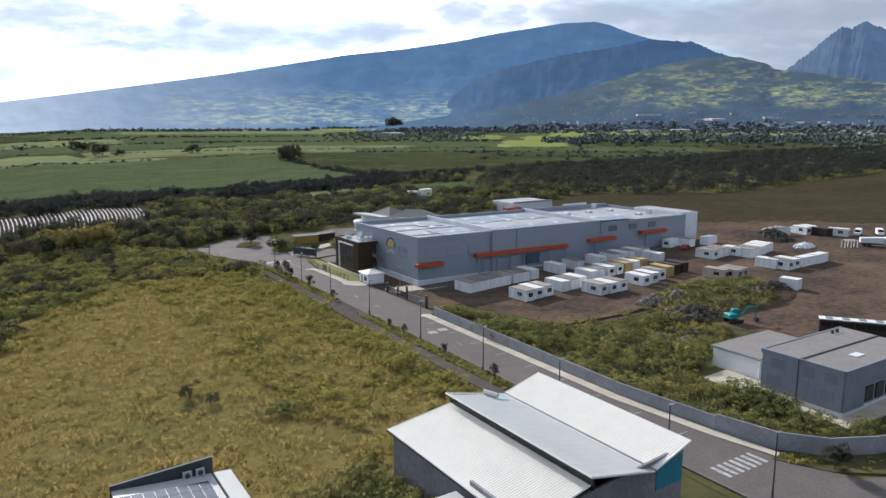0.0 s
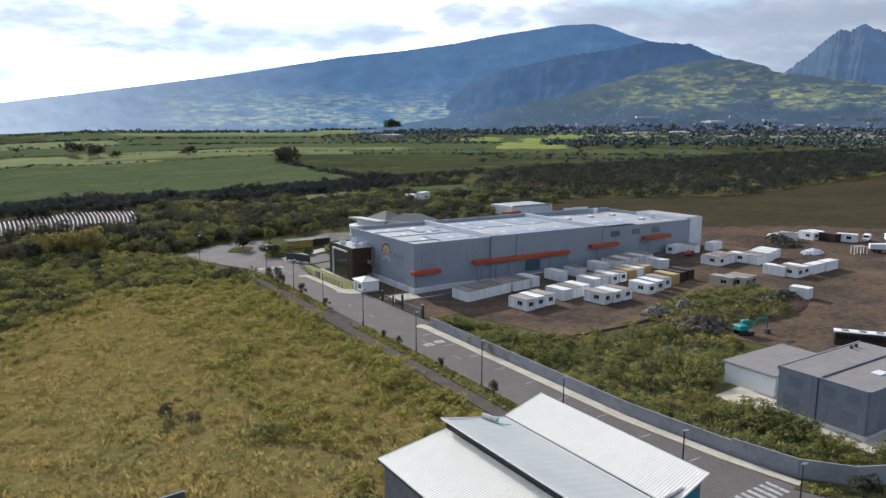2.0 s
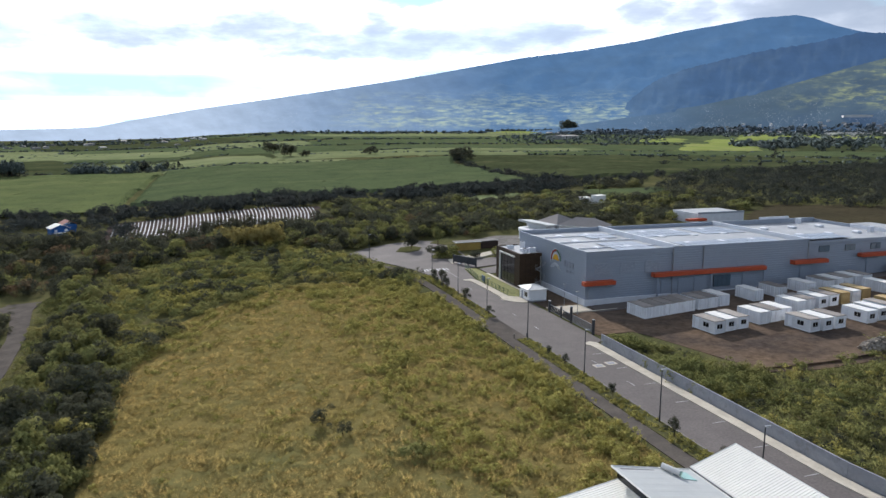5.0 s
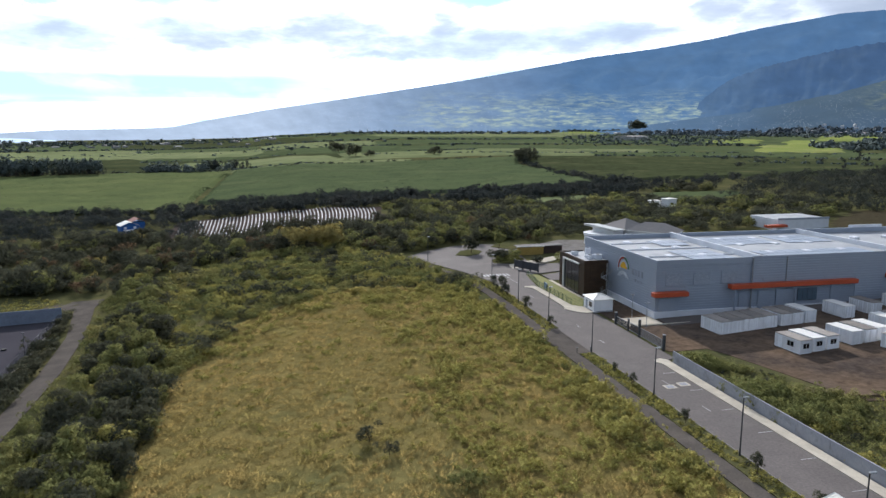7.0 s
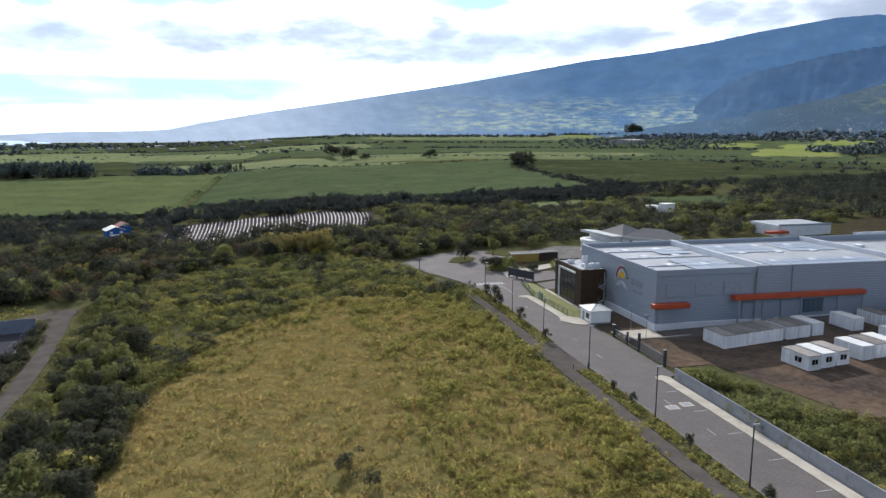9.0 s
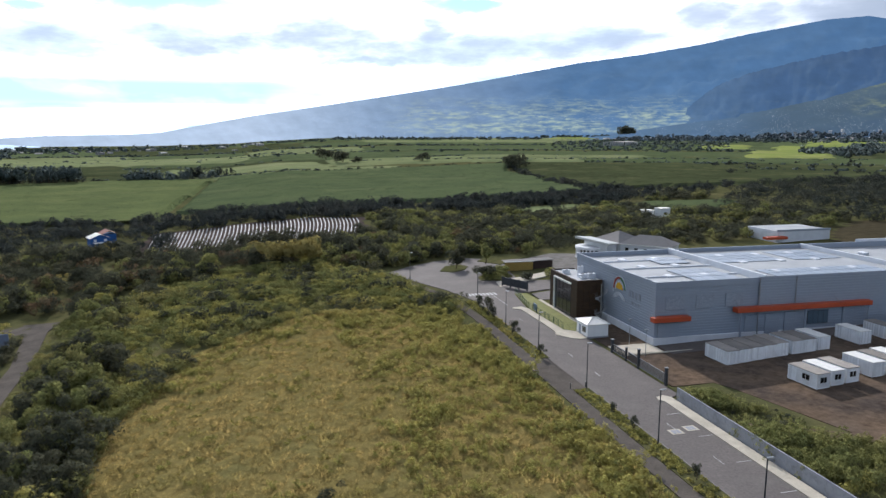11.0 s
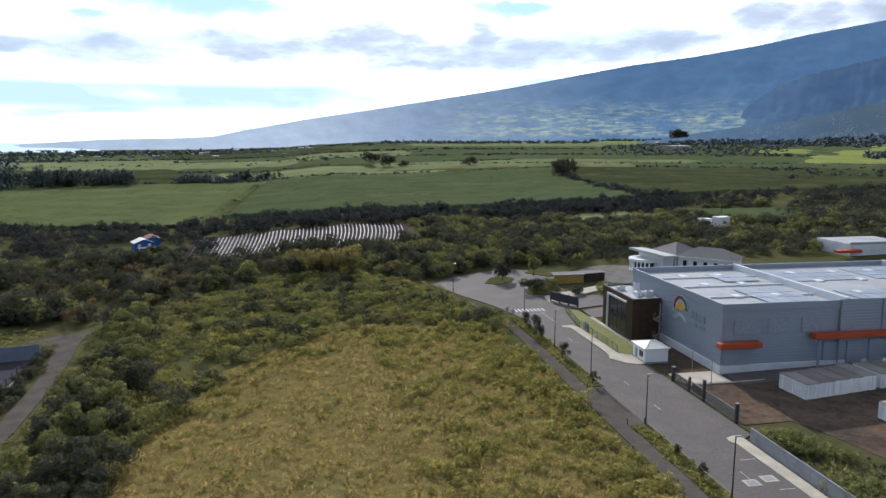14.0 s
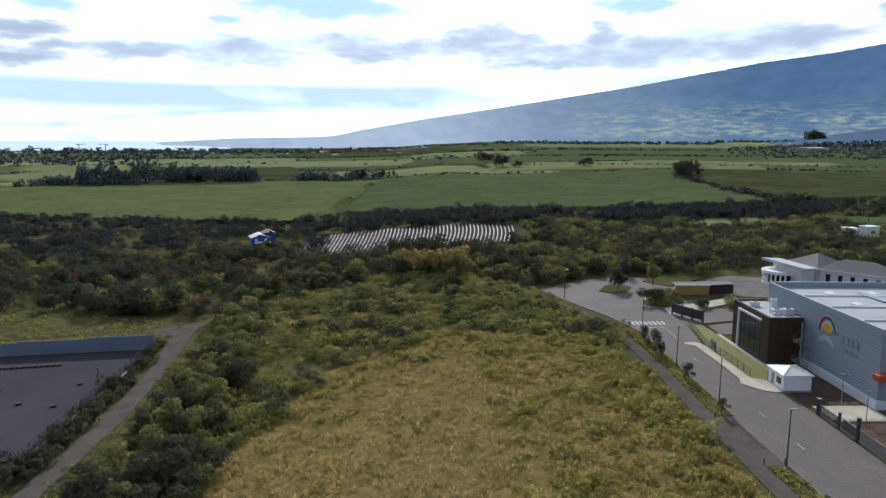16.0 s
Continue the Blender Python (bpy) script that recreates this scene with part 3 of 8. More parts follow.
DARK_MTN = mountain_material("ridge_with_shade_and_haze_glow", (0.03, 0.04, 0.04), ((0.060, 0.122, 0.235), (0.046, 0.092, 0.190)), (0.122, 0.214, 0.338), ((0.11, 0.15, 0.16), 0.10, 0.3, 2.0, 20.0, 60.0), 0.0, 0.06, (27.0, 39.0), 3.0)
HILL_MTN = mountain_material("foothills_with_haze_glow", (0.03, 0.04, 0.03), ((0.048, 0.084, 0.150), (0.066, 0.098, 0.135)), (0.085, 0.160, 0.290), ((0.36, 0.40, 0.19), 0.52, 1.6, 5.6, 43.0, 72.0), 0.75, 0.0, (26.0, 50.0), 7.0, (1.5, 0.75, 2.7))
PEAK_MTN = mountain_material("peaks_with_haze_glow", (0.035, 0.042, 0.042), ((0.062, 0.112, 0.205), (0.074, 0.130, 0.230)), (0.05, 0.09, 0.15), ((0.12, 0.14, 0.10), 0.05, 0.3, 3.0, 50.0, 70.0), 0.0, 0.10, (0.0, 1.0), 11.0)
mountain("mountain_peaks", PEAKS, 3600, 4880, 40, PEAK_MTN, "jagged rocky peaks far inland, blue from painted haze", -56.6, -78, 420, 34, 6, 16)
mountain("mountain_main", RIDGE, 2900, 4750, 40, MAIN_MTN, "long volcano slope rising from the coast, blue from painted haze", 26, -78, 620, 34, 0.8)
mountain("mountain_ridge", DARK_RIDGE, 2900, 3700, 40, DARK_MTN, "ridge with gullies before the volcano, its shade and haze painted on", -21, -78, 460, 34, 4, 8)
hill_height = mountain("mountain_hills", HILLS, 2300, 3300, 26, HILL_MTN, "green terraced foothills with scattered houses under painted haze", -24, -78, 420, 34, 1.2)

# ---------------------------------------------------------------- road, paths and yard
ROAD = [(-23, -150), (70, -150), (70, -127), (5, -121), (-8, -115.6), (-11.4, -107.5), (-12.9, -97.7), (-14.5, -82), (-14.3, -27), (-10.4, -25), (-10.4, 7.5), (-12.2, 7.2), (-15.2, 11), (-15.2, 34), (-13.4, 34.5), (-11, 50), (10, 55), (34, 54), (34, 62), (12, 63), (-4, 65), (-2, 79), (3, 90), (1, 100), (-8, 105), (-20, 102), (-30, 95), (-38, 86), (-33, 72), (-27, 58), (-23.6, 46)]
structure("road", prism(bmesh.new(), ROAD, -0.4, lambda x, y: 0.05 + SLOPE * max(x, 0) * (y < 90)), ASPHALT, "worn dark asphalt access road with a turning loop", "road")
structure("footpath", prism(bmesh.new(), [(-28.6, -95), (-25.9, -95), (-25.9, 25), (-27.4, 47), (-31, 62), (-34, 70), (-35.5, 69), (-31, 55), (-28.6, 30)], -0.3, 0.045), PATH, "old asphalt footpath along the road verge", "footpath")
for v0, v1 in ((-100, -19), (-2.5, 45)):
    structure("verge", prism(bmesh.new(), [(-25.9, v0), (-23.15, v0), (-23.15, v1), (-25.9, v1)], -0.2, 0.13), GRASS_GROUND, "narrow weedy verge between road and footpath", "verge")
for v0, v1 in ((-150, -19), (-2.5, 44)):
    structure("kerb", B(-23.15, -22.98, v0, v1, -0.1, 0.19, bevel=0.02), KERB_GREY, "low concrete kerb of the road", "kerb")
structure("pavement", prism(bmesh.new(), [(-14.3, -27.5), (-14.9, -26.6), (-14.6, -25.5), (-13.2, -25.0), (-12.3, -26), (-12.7, -82), (-11.2, -97.6), (-9.9, -106.5), (-11.2, -106.9), (-13.0, -97.7), (-14.5, -82), (-14.4, -60)][::-1], -0.2, 0.17), CONCRETE, "pale concrete pavement strip along the boundary wall", "pavement")
structure("pavement", prism(bmesh.new(), [(-15.9, 11.4), (-14.0, 8.4), (-12.1, 7.2), (-10.6, 7.4), (-10.6, 12.6), (-12.8, 14.5), (-13.3, 33.5), (-14.2, 36.0), (-16.6, 35.8), (-17.0, 34.6), (-15.3, 33.4), (-15.0, 20), (-15.1, 13.6)], -0.2, 0.17), CONCRETE, "pale concrete pavement with a rounded end by the entrance", "pavement")
structure("verge", prism(bmesh.new(), [(-12.3, -106.9), (-9.4, -112.7), (-4.6, -116.4), (9, -119.6), (30, -122), (30, -118.2), (9, -115.8), (0, -113.3), (-5.6, -110.5), (-9.4, -105.8)], -0.2, 0.13), GRASS_GROUND, "weedy grass strip at the foot of the boundary wall", "verge")
structure("lawn", prism(bmesh.new(), [(-10.6, 12.8), (-7.6, 13.5), (-7.6, 50), (-10.9, 50), (-13.25, 33.6), (-12.75, 14.6)], -0.2, 0.12), material("mown_lawn", (0.185, 0.185, 0.050), (0.140, 0.148, 0.042), rough=0.95, scale=0.3, fine=2.0, bump=0.05), "small bright mown lawn beside the entrance block", "lawn")
structure("ground_slab", prism(bmesh.new(), [(-7.6, 13.5), (-6.7, 13.5), (-6.7, 42), (-7.6, 42)], -0.2, 0.15), CONCRETE, "narrow concrete step strip along the entrance block", "pavement")
structure("ground_slab", B(-9.2, -0.4, -4.2, 1.2, -0.2, 0.14), CONCRETE, "pale concrete entry slab inside the gate", "pavement")
structure("yard", prism(bmesh.new(), [(-9.3, -21.5), (-1.5, -21.5), (0, -25), (0, 20), (-6.3, 20), (-6.3, 13), (-9.3, 13)], -0.3, 0.0), DIRT, "bare brown dirt inside the gate", "yard")
YARD = [(0, -25), (6, -50), (16, -52.5), (33, -52.5), (31, -66), (34, -84), (60, -92), (150, -80), (190, -30), (170, 0), (138, 24), (118, 34), (104, 34), (104, -1), (0, -1)]
structure("yard", prism(bmesh.new(), YARD, -0.3, lambda x, y: SLOPE * x), DIRT, "bare brown dirt storage yard with tyre marks", "yard")
structure("yard_edge", prism(bmesh.new(), [(-8.5, -40.5), (4.6, -48.2), (11.9, -49.9), (22.3, -50.8), (34.5, -49.8), (34.5, -46.6), (22, -47.2), (12, -46.6), (5.5, -45), (-7, -37.5)], -0.3, lambda x, y: SLOPE * max(x, 0) + (0.42 + 0.14 * math.sin(x) if y < -47.3 or (x < 5 and y < -40) else 0.02)), DIRT, "cut earth edge where the yard drops to the bank", "earth bank")
structure("yard_apron", prism(bmesh.new(), [(0.5, -6.0), (101, -6.0), (101, -0.4), (0.5, -0.4)], -0.25, lambda x, y: SLOPE * x + 0.05), ASPHALT, "dark asphalt loading apron along the warehouse", "pavement")
structure("footpath", prism(bmesh.new(), [(-25.9, -19), (-23.0, -19), (-23.0, -2.5), (-25.9, -2.5)], -0.3, 0.042), PATH, "worn asphalt crossing between road and footpath", "footpath")
structure("pavement", prism(bmesh.new(), [(-11.9, 58.8), (9.2, 70.6), (11.9, 76.7), (-10.9, 65.3)], -0.2, lambda x, y: 0.12 + SLOPE * max(x, 0)), CONCRETE, "pale concrete lane to the service yard", "pavement")
GRAVEL = material("grey_gravel", (0.23, 0.215, 0.20), (0.16, 0.15, 0.14), rough=1.0, spec=0.0, scale=0.25, fine=3.0, bump=0.05, matte=True, stains=(0.3, 0.6, (0.12, 0.12, 0.08)), grain=0.35)
structure("forecourt", prism(bmesh.new(), [(12, 77.2), (44, 66), (52, 76), (32, 90), (31, 99), (21.3, 104), (12, 99)], -0.3, lambda x, y: 0.06 + SLOPE * x), GRAVEL, "grey gravel ground before the white office", "pavement")
structure("yard_kerb", B(-8.5, 6, -4.9, -4.6, -0.1, 0.22, bevel=0.03), CONCRETE, "pale concrete kerb edging the loading apron", "kerb")
structure("forecourt", prism(bmesh.new(), [(-6.7, 42), (0, 42), (0, 36), (60, 36), (60, 56), (34, 53.5), (10, 54.5), (-6.7, 49)], -0.3, lambda x, y: 0.03 + SLOPE * max(x, 0)), ASPHALT, "asphalt service yard behind the warehouse", "pavement")
structure("island", prism(bmesh.new(), [(-22.5, 84.5), (-19, 82), (-14.5, 85), (-12, 90), (-14, 94), (-19, 92)], -0.2, 0.2), GRASS_GROUND, "planted traffic island in the turning loop", "island")
structure("island", prism(bmesh.new(), [(-14.5, 68.5), (-9, 66.5), (-3.5, 72), (-3.5, 79), (-9, 78), (-14, 73)], -0.2, 0.2), GRASS_GROUND, "planted island with shrubs beside the parking", "island")
structure("island", prism(bmesh.new(), [(-6.5, 98), (-0.9, 90.8), (11, 100), (12, 108), (4, 109), (-3, 103)], -0.2, lambda x, y: 0.2 + SLOPE * max(x, 0)), GRASS_GROUND, "small grassy island at the end of the loop", "island")


def stripes(name, rects, label):
    t = thing(name, label, "road marking")
    for x0, x1, y0, y1 in rects:
        part("stripe", B(x0, x1, y0, y1, 0.05, 0.056), PAINT_LINE, t)
    return t


stripes("zebra_crossing", [(-20.7 + 1.16 * i, -20.1 + 1.16 * i, -107.0, -104.2) for i in range(7)], "worn white zebra crossing at the road junction")
stripes("zebra_crossing", [(-23.0 + 0.98 * i, -22.5 + 0.98 * i, 50.0, 52.8) for i in range(8)], "worn white zebra crossing before the turning loop")
stripes("parking_marks", [(-16.7, -14.5, v, v + 0.12) for v in range(-96, -28, 8)], "short white bay marks along the road edge")
stripes("lane_marks", [(-18.6, -18.48, v, v + 2.2) for v in (-48, -37, -14, -3, 24)] + [(-17.0, -16.88, 38.5, 49), (-23.0, -17, 47.6, 47.75)], "faded white lane dashes on the asphalt")
for mx, my in ((-16.2, -37.2), (-18.9, -37.8)):
    t = thing("manhole_cover", "pale square concrete manhole cover set in the road", "manhole", "manholes", mx, my, 0.05)
    part("frame", B(-0.95, 0.95, -0.8, 0.8, 0.0, 0.02, bevel=0.01), CONCRETE, t)
    part("lid", B(-0.6, -0.05, -0.55, 0.55, 0.02, 0.04), WALL_GREY, t, "dark lid of the cover")
    part("lid", B(0.05, 0.6, -0.55, 0.55, 0.02, 0.04), WALL_GREY, t, "dark lid of the cover")

# boundary wall, in poured bays
wall_t = new("wall_boundary")
tagged(wall_t, "long grey rendered boundary wall along the road", "wall", kind="structure")
WALL_LINE = [(-11.9, -27), (-12.4, -82), (-10.8, -97.6), (-9.1, -105.5), (-5.4, -110.1), (0, -112.9), (9, -115.4), (59, -121)]
for (x0, y0), (x1, y1) in zip(WALL_LINE, WALL_LINE[1:]):
    length = math.hypot(x1 - x0, y1 - y0)
    bays = max(1, round(length / 6))
    for b in range(bays):
        ax, ay = x0 + (x1 - x0) * b / bays, y0 + (y1 - y0) * b / bays
        ob = part("wall_bay", B(0, length / bays - 0.02, -0.1, 0.1, -0.4, 2.05 if y0 > -90 else 2.35, bevel=0.015), WALL_GREY, wall_t)
        ob.matrix_basis = pose(ax, ay, 0, 0, 0, math.degrees(math.atan2(y1 - y0, x1 - x0)))

# ---------------------------------------------------------------- the warehouse
ROOF_PANEL = material("blue_grey_roof_panel", (0.31, 0.345, 0.40), (0.275, 0.31, 0.365), rough=0.35, scale=0.3, fine=3.0, grain=0.05, each=0.1)
LEN, DEEP, HIGH, SKEW = 101.0, 36.0, 12.6, 0.0237
wh = thing("warehouse", "long grey ribbed-metal warehouse with a white roof and orange awnings", "warehouse")


def ribbed(x0, x1, z0, z1, pitch=0.55, depth=0.05):
    """A sheet of horizontal ribs in the xz plane, facing -y."""
    bm = bmesh.new()
    rows = []
    n = int((z1 - z0) / pitch)
    for i in range(n + 1):
        z = z0 + (z1 - z0) * i / n
        for dz, dy in ((0, 0.0), (0.72 * pitch, 0.0), (0.80 * pitch, depth), (0.92 * pitch, depth)):
            if z + dz <= z1:
                rows.append((z + dz, dy))
    rows.append((z1 + 0.001, 0.0))
    rows = [(bm.verts.new((x0, dy, z)), bm.verts.new((x1, dy, z))) for z, dy in rows]
    for (a, b), (c, d) in zip(rows, rows[1:]):
        bm.faces.new((a, b, d, c))
    return bm


def wall_run(length, z0, z1, x, y, rz, name="wall_panel"):
    """Cladding in bays along a wall."""
    bays = max(1, round(length / 7.2))
    for i in range(bays):
        w = length / bays
        ob = part(name, ribbed(0.012, w - 0.012, z0, z1), CLAD, wh)
        d = Vector((math.cos(radians(rz)), math.sin(radians(rz)), 0)) * (w * i)
        ob.matrix_basis = pose(x + d.x, y + d.y, 0, 0, 0, rz)


part("core", B(0.15, LEN - 0.1, 0.15, DEEP - 0.1, 0.0, HIGH - 1.3), CLAD, wh)
wall_run(23.0, 1.5, HIGH, 0, 0, 0)
wall_run(40.0, 1.5, HIGH + 0.25, 23.0, -0.35, 0)
wall_run(38.0, 1.5, HIGH - 0.4, 63.0, 0, 0)
wall_run(DEEP, 1.5, HIGH, 0, DEEP, -90)
part("return_panel", B(22.95, 23.1, -0.35, 0.2, 1.5, HIGH + 0.25), CLAD, wh)
part("return_panel", B(62.9, 63.05, -0.35, 0.2, 1.5, HIGH + 0.25), CLAD, wh)
part("plinth", B(-0.35, LEN, -0.42, DEEP, -0.3, 1.5, bevel=0.03), PLINTH, wh, "white concrete plinth")
part("corner_trim", B(-0.06, 0.12, -0.06, 0.12, 1.5, HIGH + 0.03), CLAD, wh)
for x0, x1, z in ((0, 24.5, HIGH - 0.9), (24.5, 63, HIGH - 0.8), (63, LEN, HIGH - 1.2)):
    part("roof", B(x0 + 0.25, x1 - 0.25, 0.25, DEEP - 0.3, z - 0.3, z), ROOF_WHITE, wh, "white membrane roof")
for dims in ((0, 63, -0.36, -0.02, 0), (63, LEN, -0.1, 0.22, -0.62), (0, LEN, DEEP - 0.3, DEEP + 0.05, 0.1)):
    x0, x1, y0, y1, dz = dims
    part("parapet", B(x0, x1, max(y0, -0.1), y1 + 0.1, HIGH - 1.2, HIGH + 0.06 + dz, bevel=0.02), CLAD, wh)
part("parapet", B(-0.05, 0.28, 0, DEEP, HIGH - 1.2, HIGH + 0.06, bevel=0.02), CLAD, wh)
part("parapet", B(24.2, 24.75, 0, DEEP, HIGH - 1.2, HIGH + 0.45, bevel=0.04), PLINTH, wh, "white raised fire wall across the roof")
part("parapet", B(62.7, 63.2, 0, DEEP, HIGH - 1.2, HIGH + 0.35, bevel=0.04), PLINTH, wh, "white raised fire wall across the roof")
part("parapet", B(LEN - 0.3, LEN, 0, DEEP, HIGH - 1.2, HIGH - 0.3, bevel=0.03), CLAD, wh)
for x in (8.2, 16.5, 34, 44, 53.5, 72, 82, 92):
    for y in ((9, 20, 29) if x < 60 else (12, 25)):
        part("skylight", B(x - 0.8, x + 0.8, y - 1.1, y + 1.1, HIGH - 1.2, HIGH - 0.55, bevel=0.15), PLINTH, wh, "white skylight dome")
for x0, x1, y0, y1 in ((11, 23.6, 3, 15), (14, 23.6, 22, 33), (27, 46, 20, 33), (48, 61.5, 20, 33), (66, 84, 4, 14), (30, 60, 3, 12)):
    nx, ny = int((x1 - x0) / 2.6), int((y1 - y0) / 4)
    for i in range(nx):
        for j in range(ny):
            part("solar_panel", B(x0 + 2.6 * i, x0 + 2.6 * i + 2.5, y0 + 4 * j, y0 + 4 * j + 3.8, HIGH - 0.74, HIGH - 0.66), ROOF_PANEL, wh)
for y in (8.5, 18, 27):
    part("roof_curb", B(0.4, 24, y, y + 0.3, HIGH - 0.95, HIGH - 0.62), PLINTH, wh)
for x in (23.0, 62.95, 31.5):
    part("downpipe", rod(bmesh.new(), (x - 0.2, -0.5, 1.0), (x - 0.2, -0.5, HIGH), 0.12), METAL, wh)


def awning(x0, x1, z, out=1.9):
    a = part("awning", B(x0, x1, -out, -0.3, z, z + 0.95, bevel=0.05), ORANGE, wh, "orange steel awning")
    part("soffit", B(x0 + 0.1, x1 - 0.1, -out + 0.1, -0.4, z - 0.06, z), DARK_METAL, a)
    n = max(2, round((x1 - x0) / 6))
    for i in range(n):
        x = x0 + 0.4 + (x1 - x0 - 0.8) * i / (n - 1)
        part("tie", rod(bmesh.new(), (x, -out + 0.2, z + 0.9), (x, -0.3, z + 2.2), 0.04), METAL, a)
    return a


awning(-1.2, 6.8, 5.0)
awning(17.0, 49.0, 6.0)
awning(57.4, 68.2, 6.75)
awning(79.0, 90.4, 7.5)


LOUVRE = material("grey_louvre", (0.304, 0.336, 0.389), (0.284, 0.315, 0.367), rough=0.6, scale=0.3, fine=3.0, stretch=(1, 1, 8))


def wall_window(x, z, w, h, mat=GLASS_DARK, y=-0.05, bars=1):
    f = part("window", B(x, x + w, y - 0.06, y + 0.06, z, z + h, bevel=0.02), CLAD if mat is LOUVRE else DARK_METAL, wh)
    for b in range(bars):
        part("pane", B(x + 0.06 + w / bars * b, x + w / bars * (b + 1) - 0.06, y - 0.1, y - 0.05, z + 0.08, z + h - 0.08), mat, f)


for x in (2.2, 8.8, 15.4):
    wall_window(x, 7.0, 4.0, 2.8, LOUVRE, -0.06)
for x in (66.5, 75.0, 83.5):
    wall_window(x, 9.2, 3.4, 1.6, PALE_GLASS, -0.06, 2)
for x, w in ((20, 3.2), (24.5, 3.2), (29, 3.2), (43, 3.2), (60.5, 3.5), (82.5, 4.0), (0.6, 4.6)):
    z, y = SLOPE * x, (-0.35 if 23 < x < 63 else 0.0)
    d = part("dock_door", B(x, x + w, y - 0.22, y + 0.05, z + 0.2, z + 4.4, bevel=0.02), LOUVRE, wh, "grey roller dock door")
    for k in range(6):
        part("slat", B(x + 0.1, x + w - 0.1, y - 0.27, y - 0.2, z + 0.3 + 0.68 * k, z + 0.86 + 0.68 * k), CLAD, d)
wall_window(34.5, 2.4, 5.0, 2.8, PALE_GLASS, -0.5, 4)
for x in (18, 33, 48.4):
    part("wall_column", B(x, x + 0.3, -1.6, -1.3, SLOPE * x, 6.0), CLAD, wh)
# white annex at the far end
part("annex", B(100.5, 108.0, 1.0, 22, -0.2, HIGH - 0.1, bevel=0.05), PLINTH, wh, "white rendered stair tower at the end")
part("annex_roof", B(100.8, 107.7, 1.3, 21.7, HIGH - 0.1, HIGH + 0.05), ROOF_WHITE, wh)
part("parapet", B(80, 91, DEEP - 0.25, DEEP + 0.1, HIGH - 0.5, HIGH + 0.9, bevel=0.03), PLINTH, wh, "white raised part of the rear wall")
for x, y in ((92.5, 33.5), (97, 12)):
    part("roof_unit", B(x - 0.7, x + 0.7, y - 0.6, y + 0.6, HIGH - 1.3, HIGH + 0.5, bevel=0.08), PLINTH, wh, "white rooftop ventilation unit")
# the long side runs out of square with the end wall
for ob in wh.children_recursive:
    m = ob.matrix_basis if ob.parent is wh else ob.parent.matrix_basis @ ob.matrix_basis
    ob.data.transform(m.inverted() @ Matrix(((1, 0, 0, 0), (-SKEW, 1, 0, 0), (0, 0, 1, 0), (0, 0, 0, 1))) @ m)
# emblem on the end wall: plain coloured arcs and grey bars
emblem = thing("wall_emblem", "round coloured emblem of arcs with grey bars on the cladding", "sign")


def arc(r0, r1, a0, a1, mat, off, name):
    bm = bmesh.new()
    pts = [(r * math.cos(radians(a)), r * math.sin(radians(a))) for r, rng_ in ((r1, np.linspace(a0, a1, 14)), (r0, np.linspace(a1, a0, 14))) for a in rng_]
    low = [bm.verts.new((-0.02 - off, -p, q)) for p, q in pts]
    high = [bm.verts.new((-0.10 - off, -p, q)) for p, q in pts]
    n = len(pts)
    bm.faces.new(low), bm.faces.new(high[::-1])
    for i in range(n):
        bm.faces.new((low[i], high[i], high[(i + 1) % n], low[(i + 1) % n]))
    bmesh.ops.recalc_face_normals(bm, faces=bm.faces)
    ob = part(name, bm, mat, emblem)
    return ob


EM = {k: material("emblem_" + k, c, None, rough=0.5, scale=1.0, fine=6.0) for k, c in (("yellow", (0.75, 0.42, 0.03)), ("red", (0.35, 0.05, 0.03)), ("green", (0.06, 0.17, 0.08)), ("white", (0.56, 0.60, 0.65)), ("grey", (0.285, 0.31, 0.355)))}
arc(0.0, 1.15, 0, 180, EM["yellow"], 0, "sun_disc")
arc(1.15, 1.5, 20, 190, EM["white"], 0, "arc")
arc(1.72, 2.05, 5, 85, EM["green"], 0, "arc")
arc(1.72, 2.05, 85, 185, EM["red"], 0, "arc")
arc(2.12, 2.24, 10, 200, EM["white"], 0, "arc")
for k in range(3):
    arc(1.3 + 0.55 * k, 1.48 + 0.55 * k, 35, 145, EM["white"], 0.02 * k, "wave").matrix_basis = pose(0, 0, -2.4 - 0.35 * k)
emblem.matrix_basis = pose(-0.06, 14.4, 8.3) @ Matrix.Diagonal((1, 1.3, 1.3, 1))
bars = thing("wall_lettering", "faint grey lettering bars beside the emblem", "sign")
for row, (n, z) in enumerate(((4, 7.6), (3, 6.3))):
    for k in range(n):
        part("bar", B(-0.10, -0.02, 5.6 + 1.35 * k, 6.4 + 1.35 * k, z, z + (1.4 if row == 0 else 0.6)), EM["grey"], bars)

# ---------------------------------------------------------------- entrance block
ent = thing("entrance_block", "dark brown clad office block with a tall white-framed glass front", "building")
EX0, EX1, EY0, EY1, EH = -6.6, -0.4, 21.6, 36.7, 8.9
part("body", B(EX0 + 0.1, EX1, EY0 + 0.1, EY1 - 0.1, 0, EH - 0.5), BROWN, ent)
for i in range(10):
    w = (EY1 - EY0) / 10
    if i in (0, 1, 8, 9):
        part("cladding_panel", B(EX0 - 0.04, EX0 + 0.12, EY0 + w * i + 0.02, EY0 + w * (i + 1) - 0.02, 0.1, EH), BROWN, ent)
for i in range(4):
    w = (EX1 - EX0) / 4
    part("cladding_panel", B(EX0 + w * i + 0.02, EX0 + w * (i + 1) - 0.02, EY0 - 0.04, EY0 + 0.12, 0.1, EH), BROWN, ent)
    part("cladding_panel", B(EX0 + w * i + 0.02, EX0 + w * (i + 1) - 0.02, EY1 - 0.12, EY1 + 0.04, 0.1, EH), BROWN, ent)
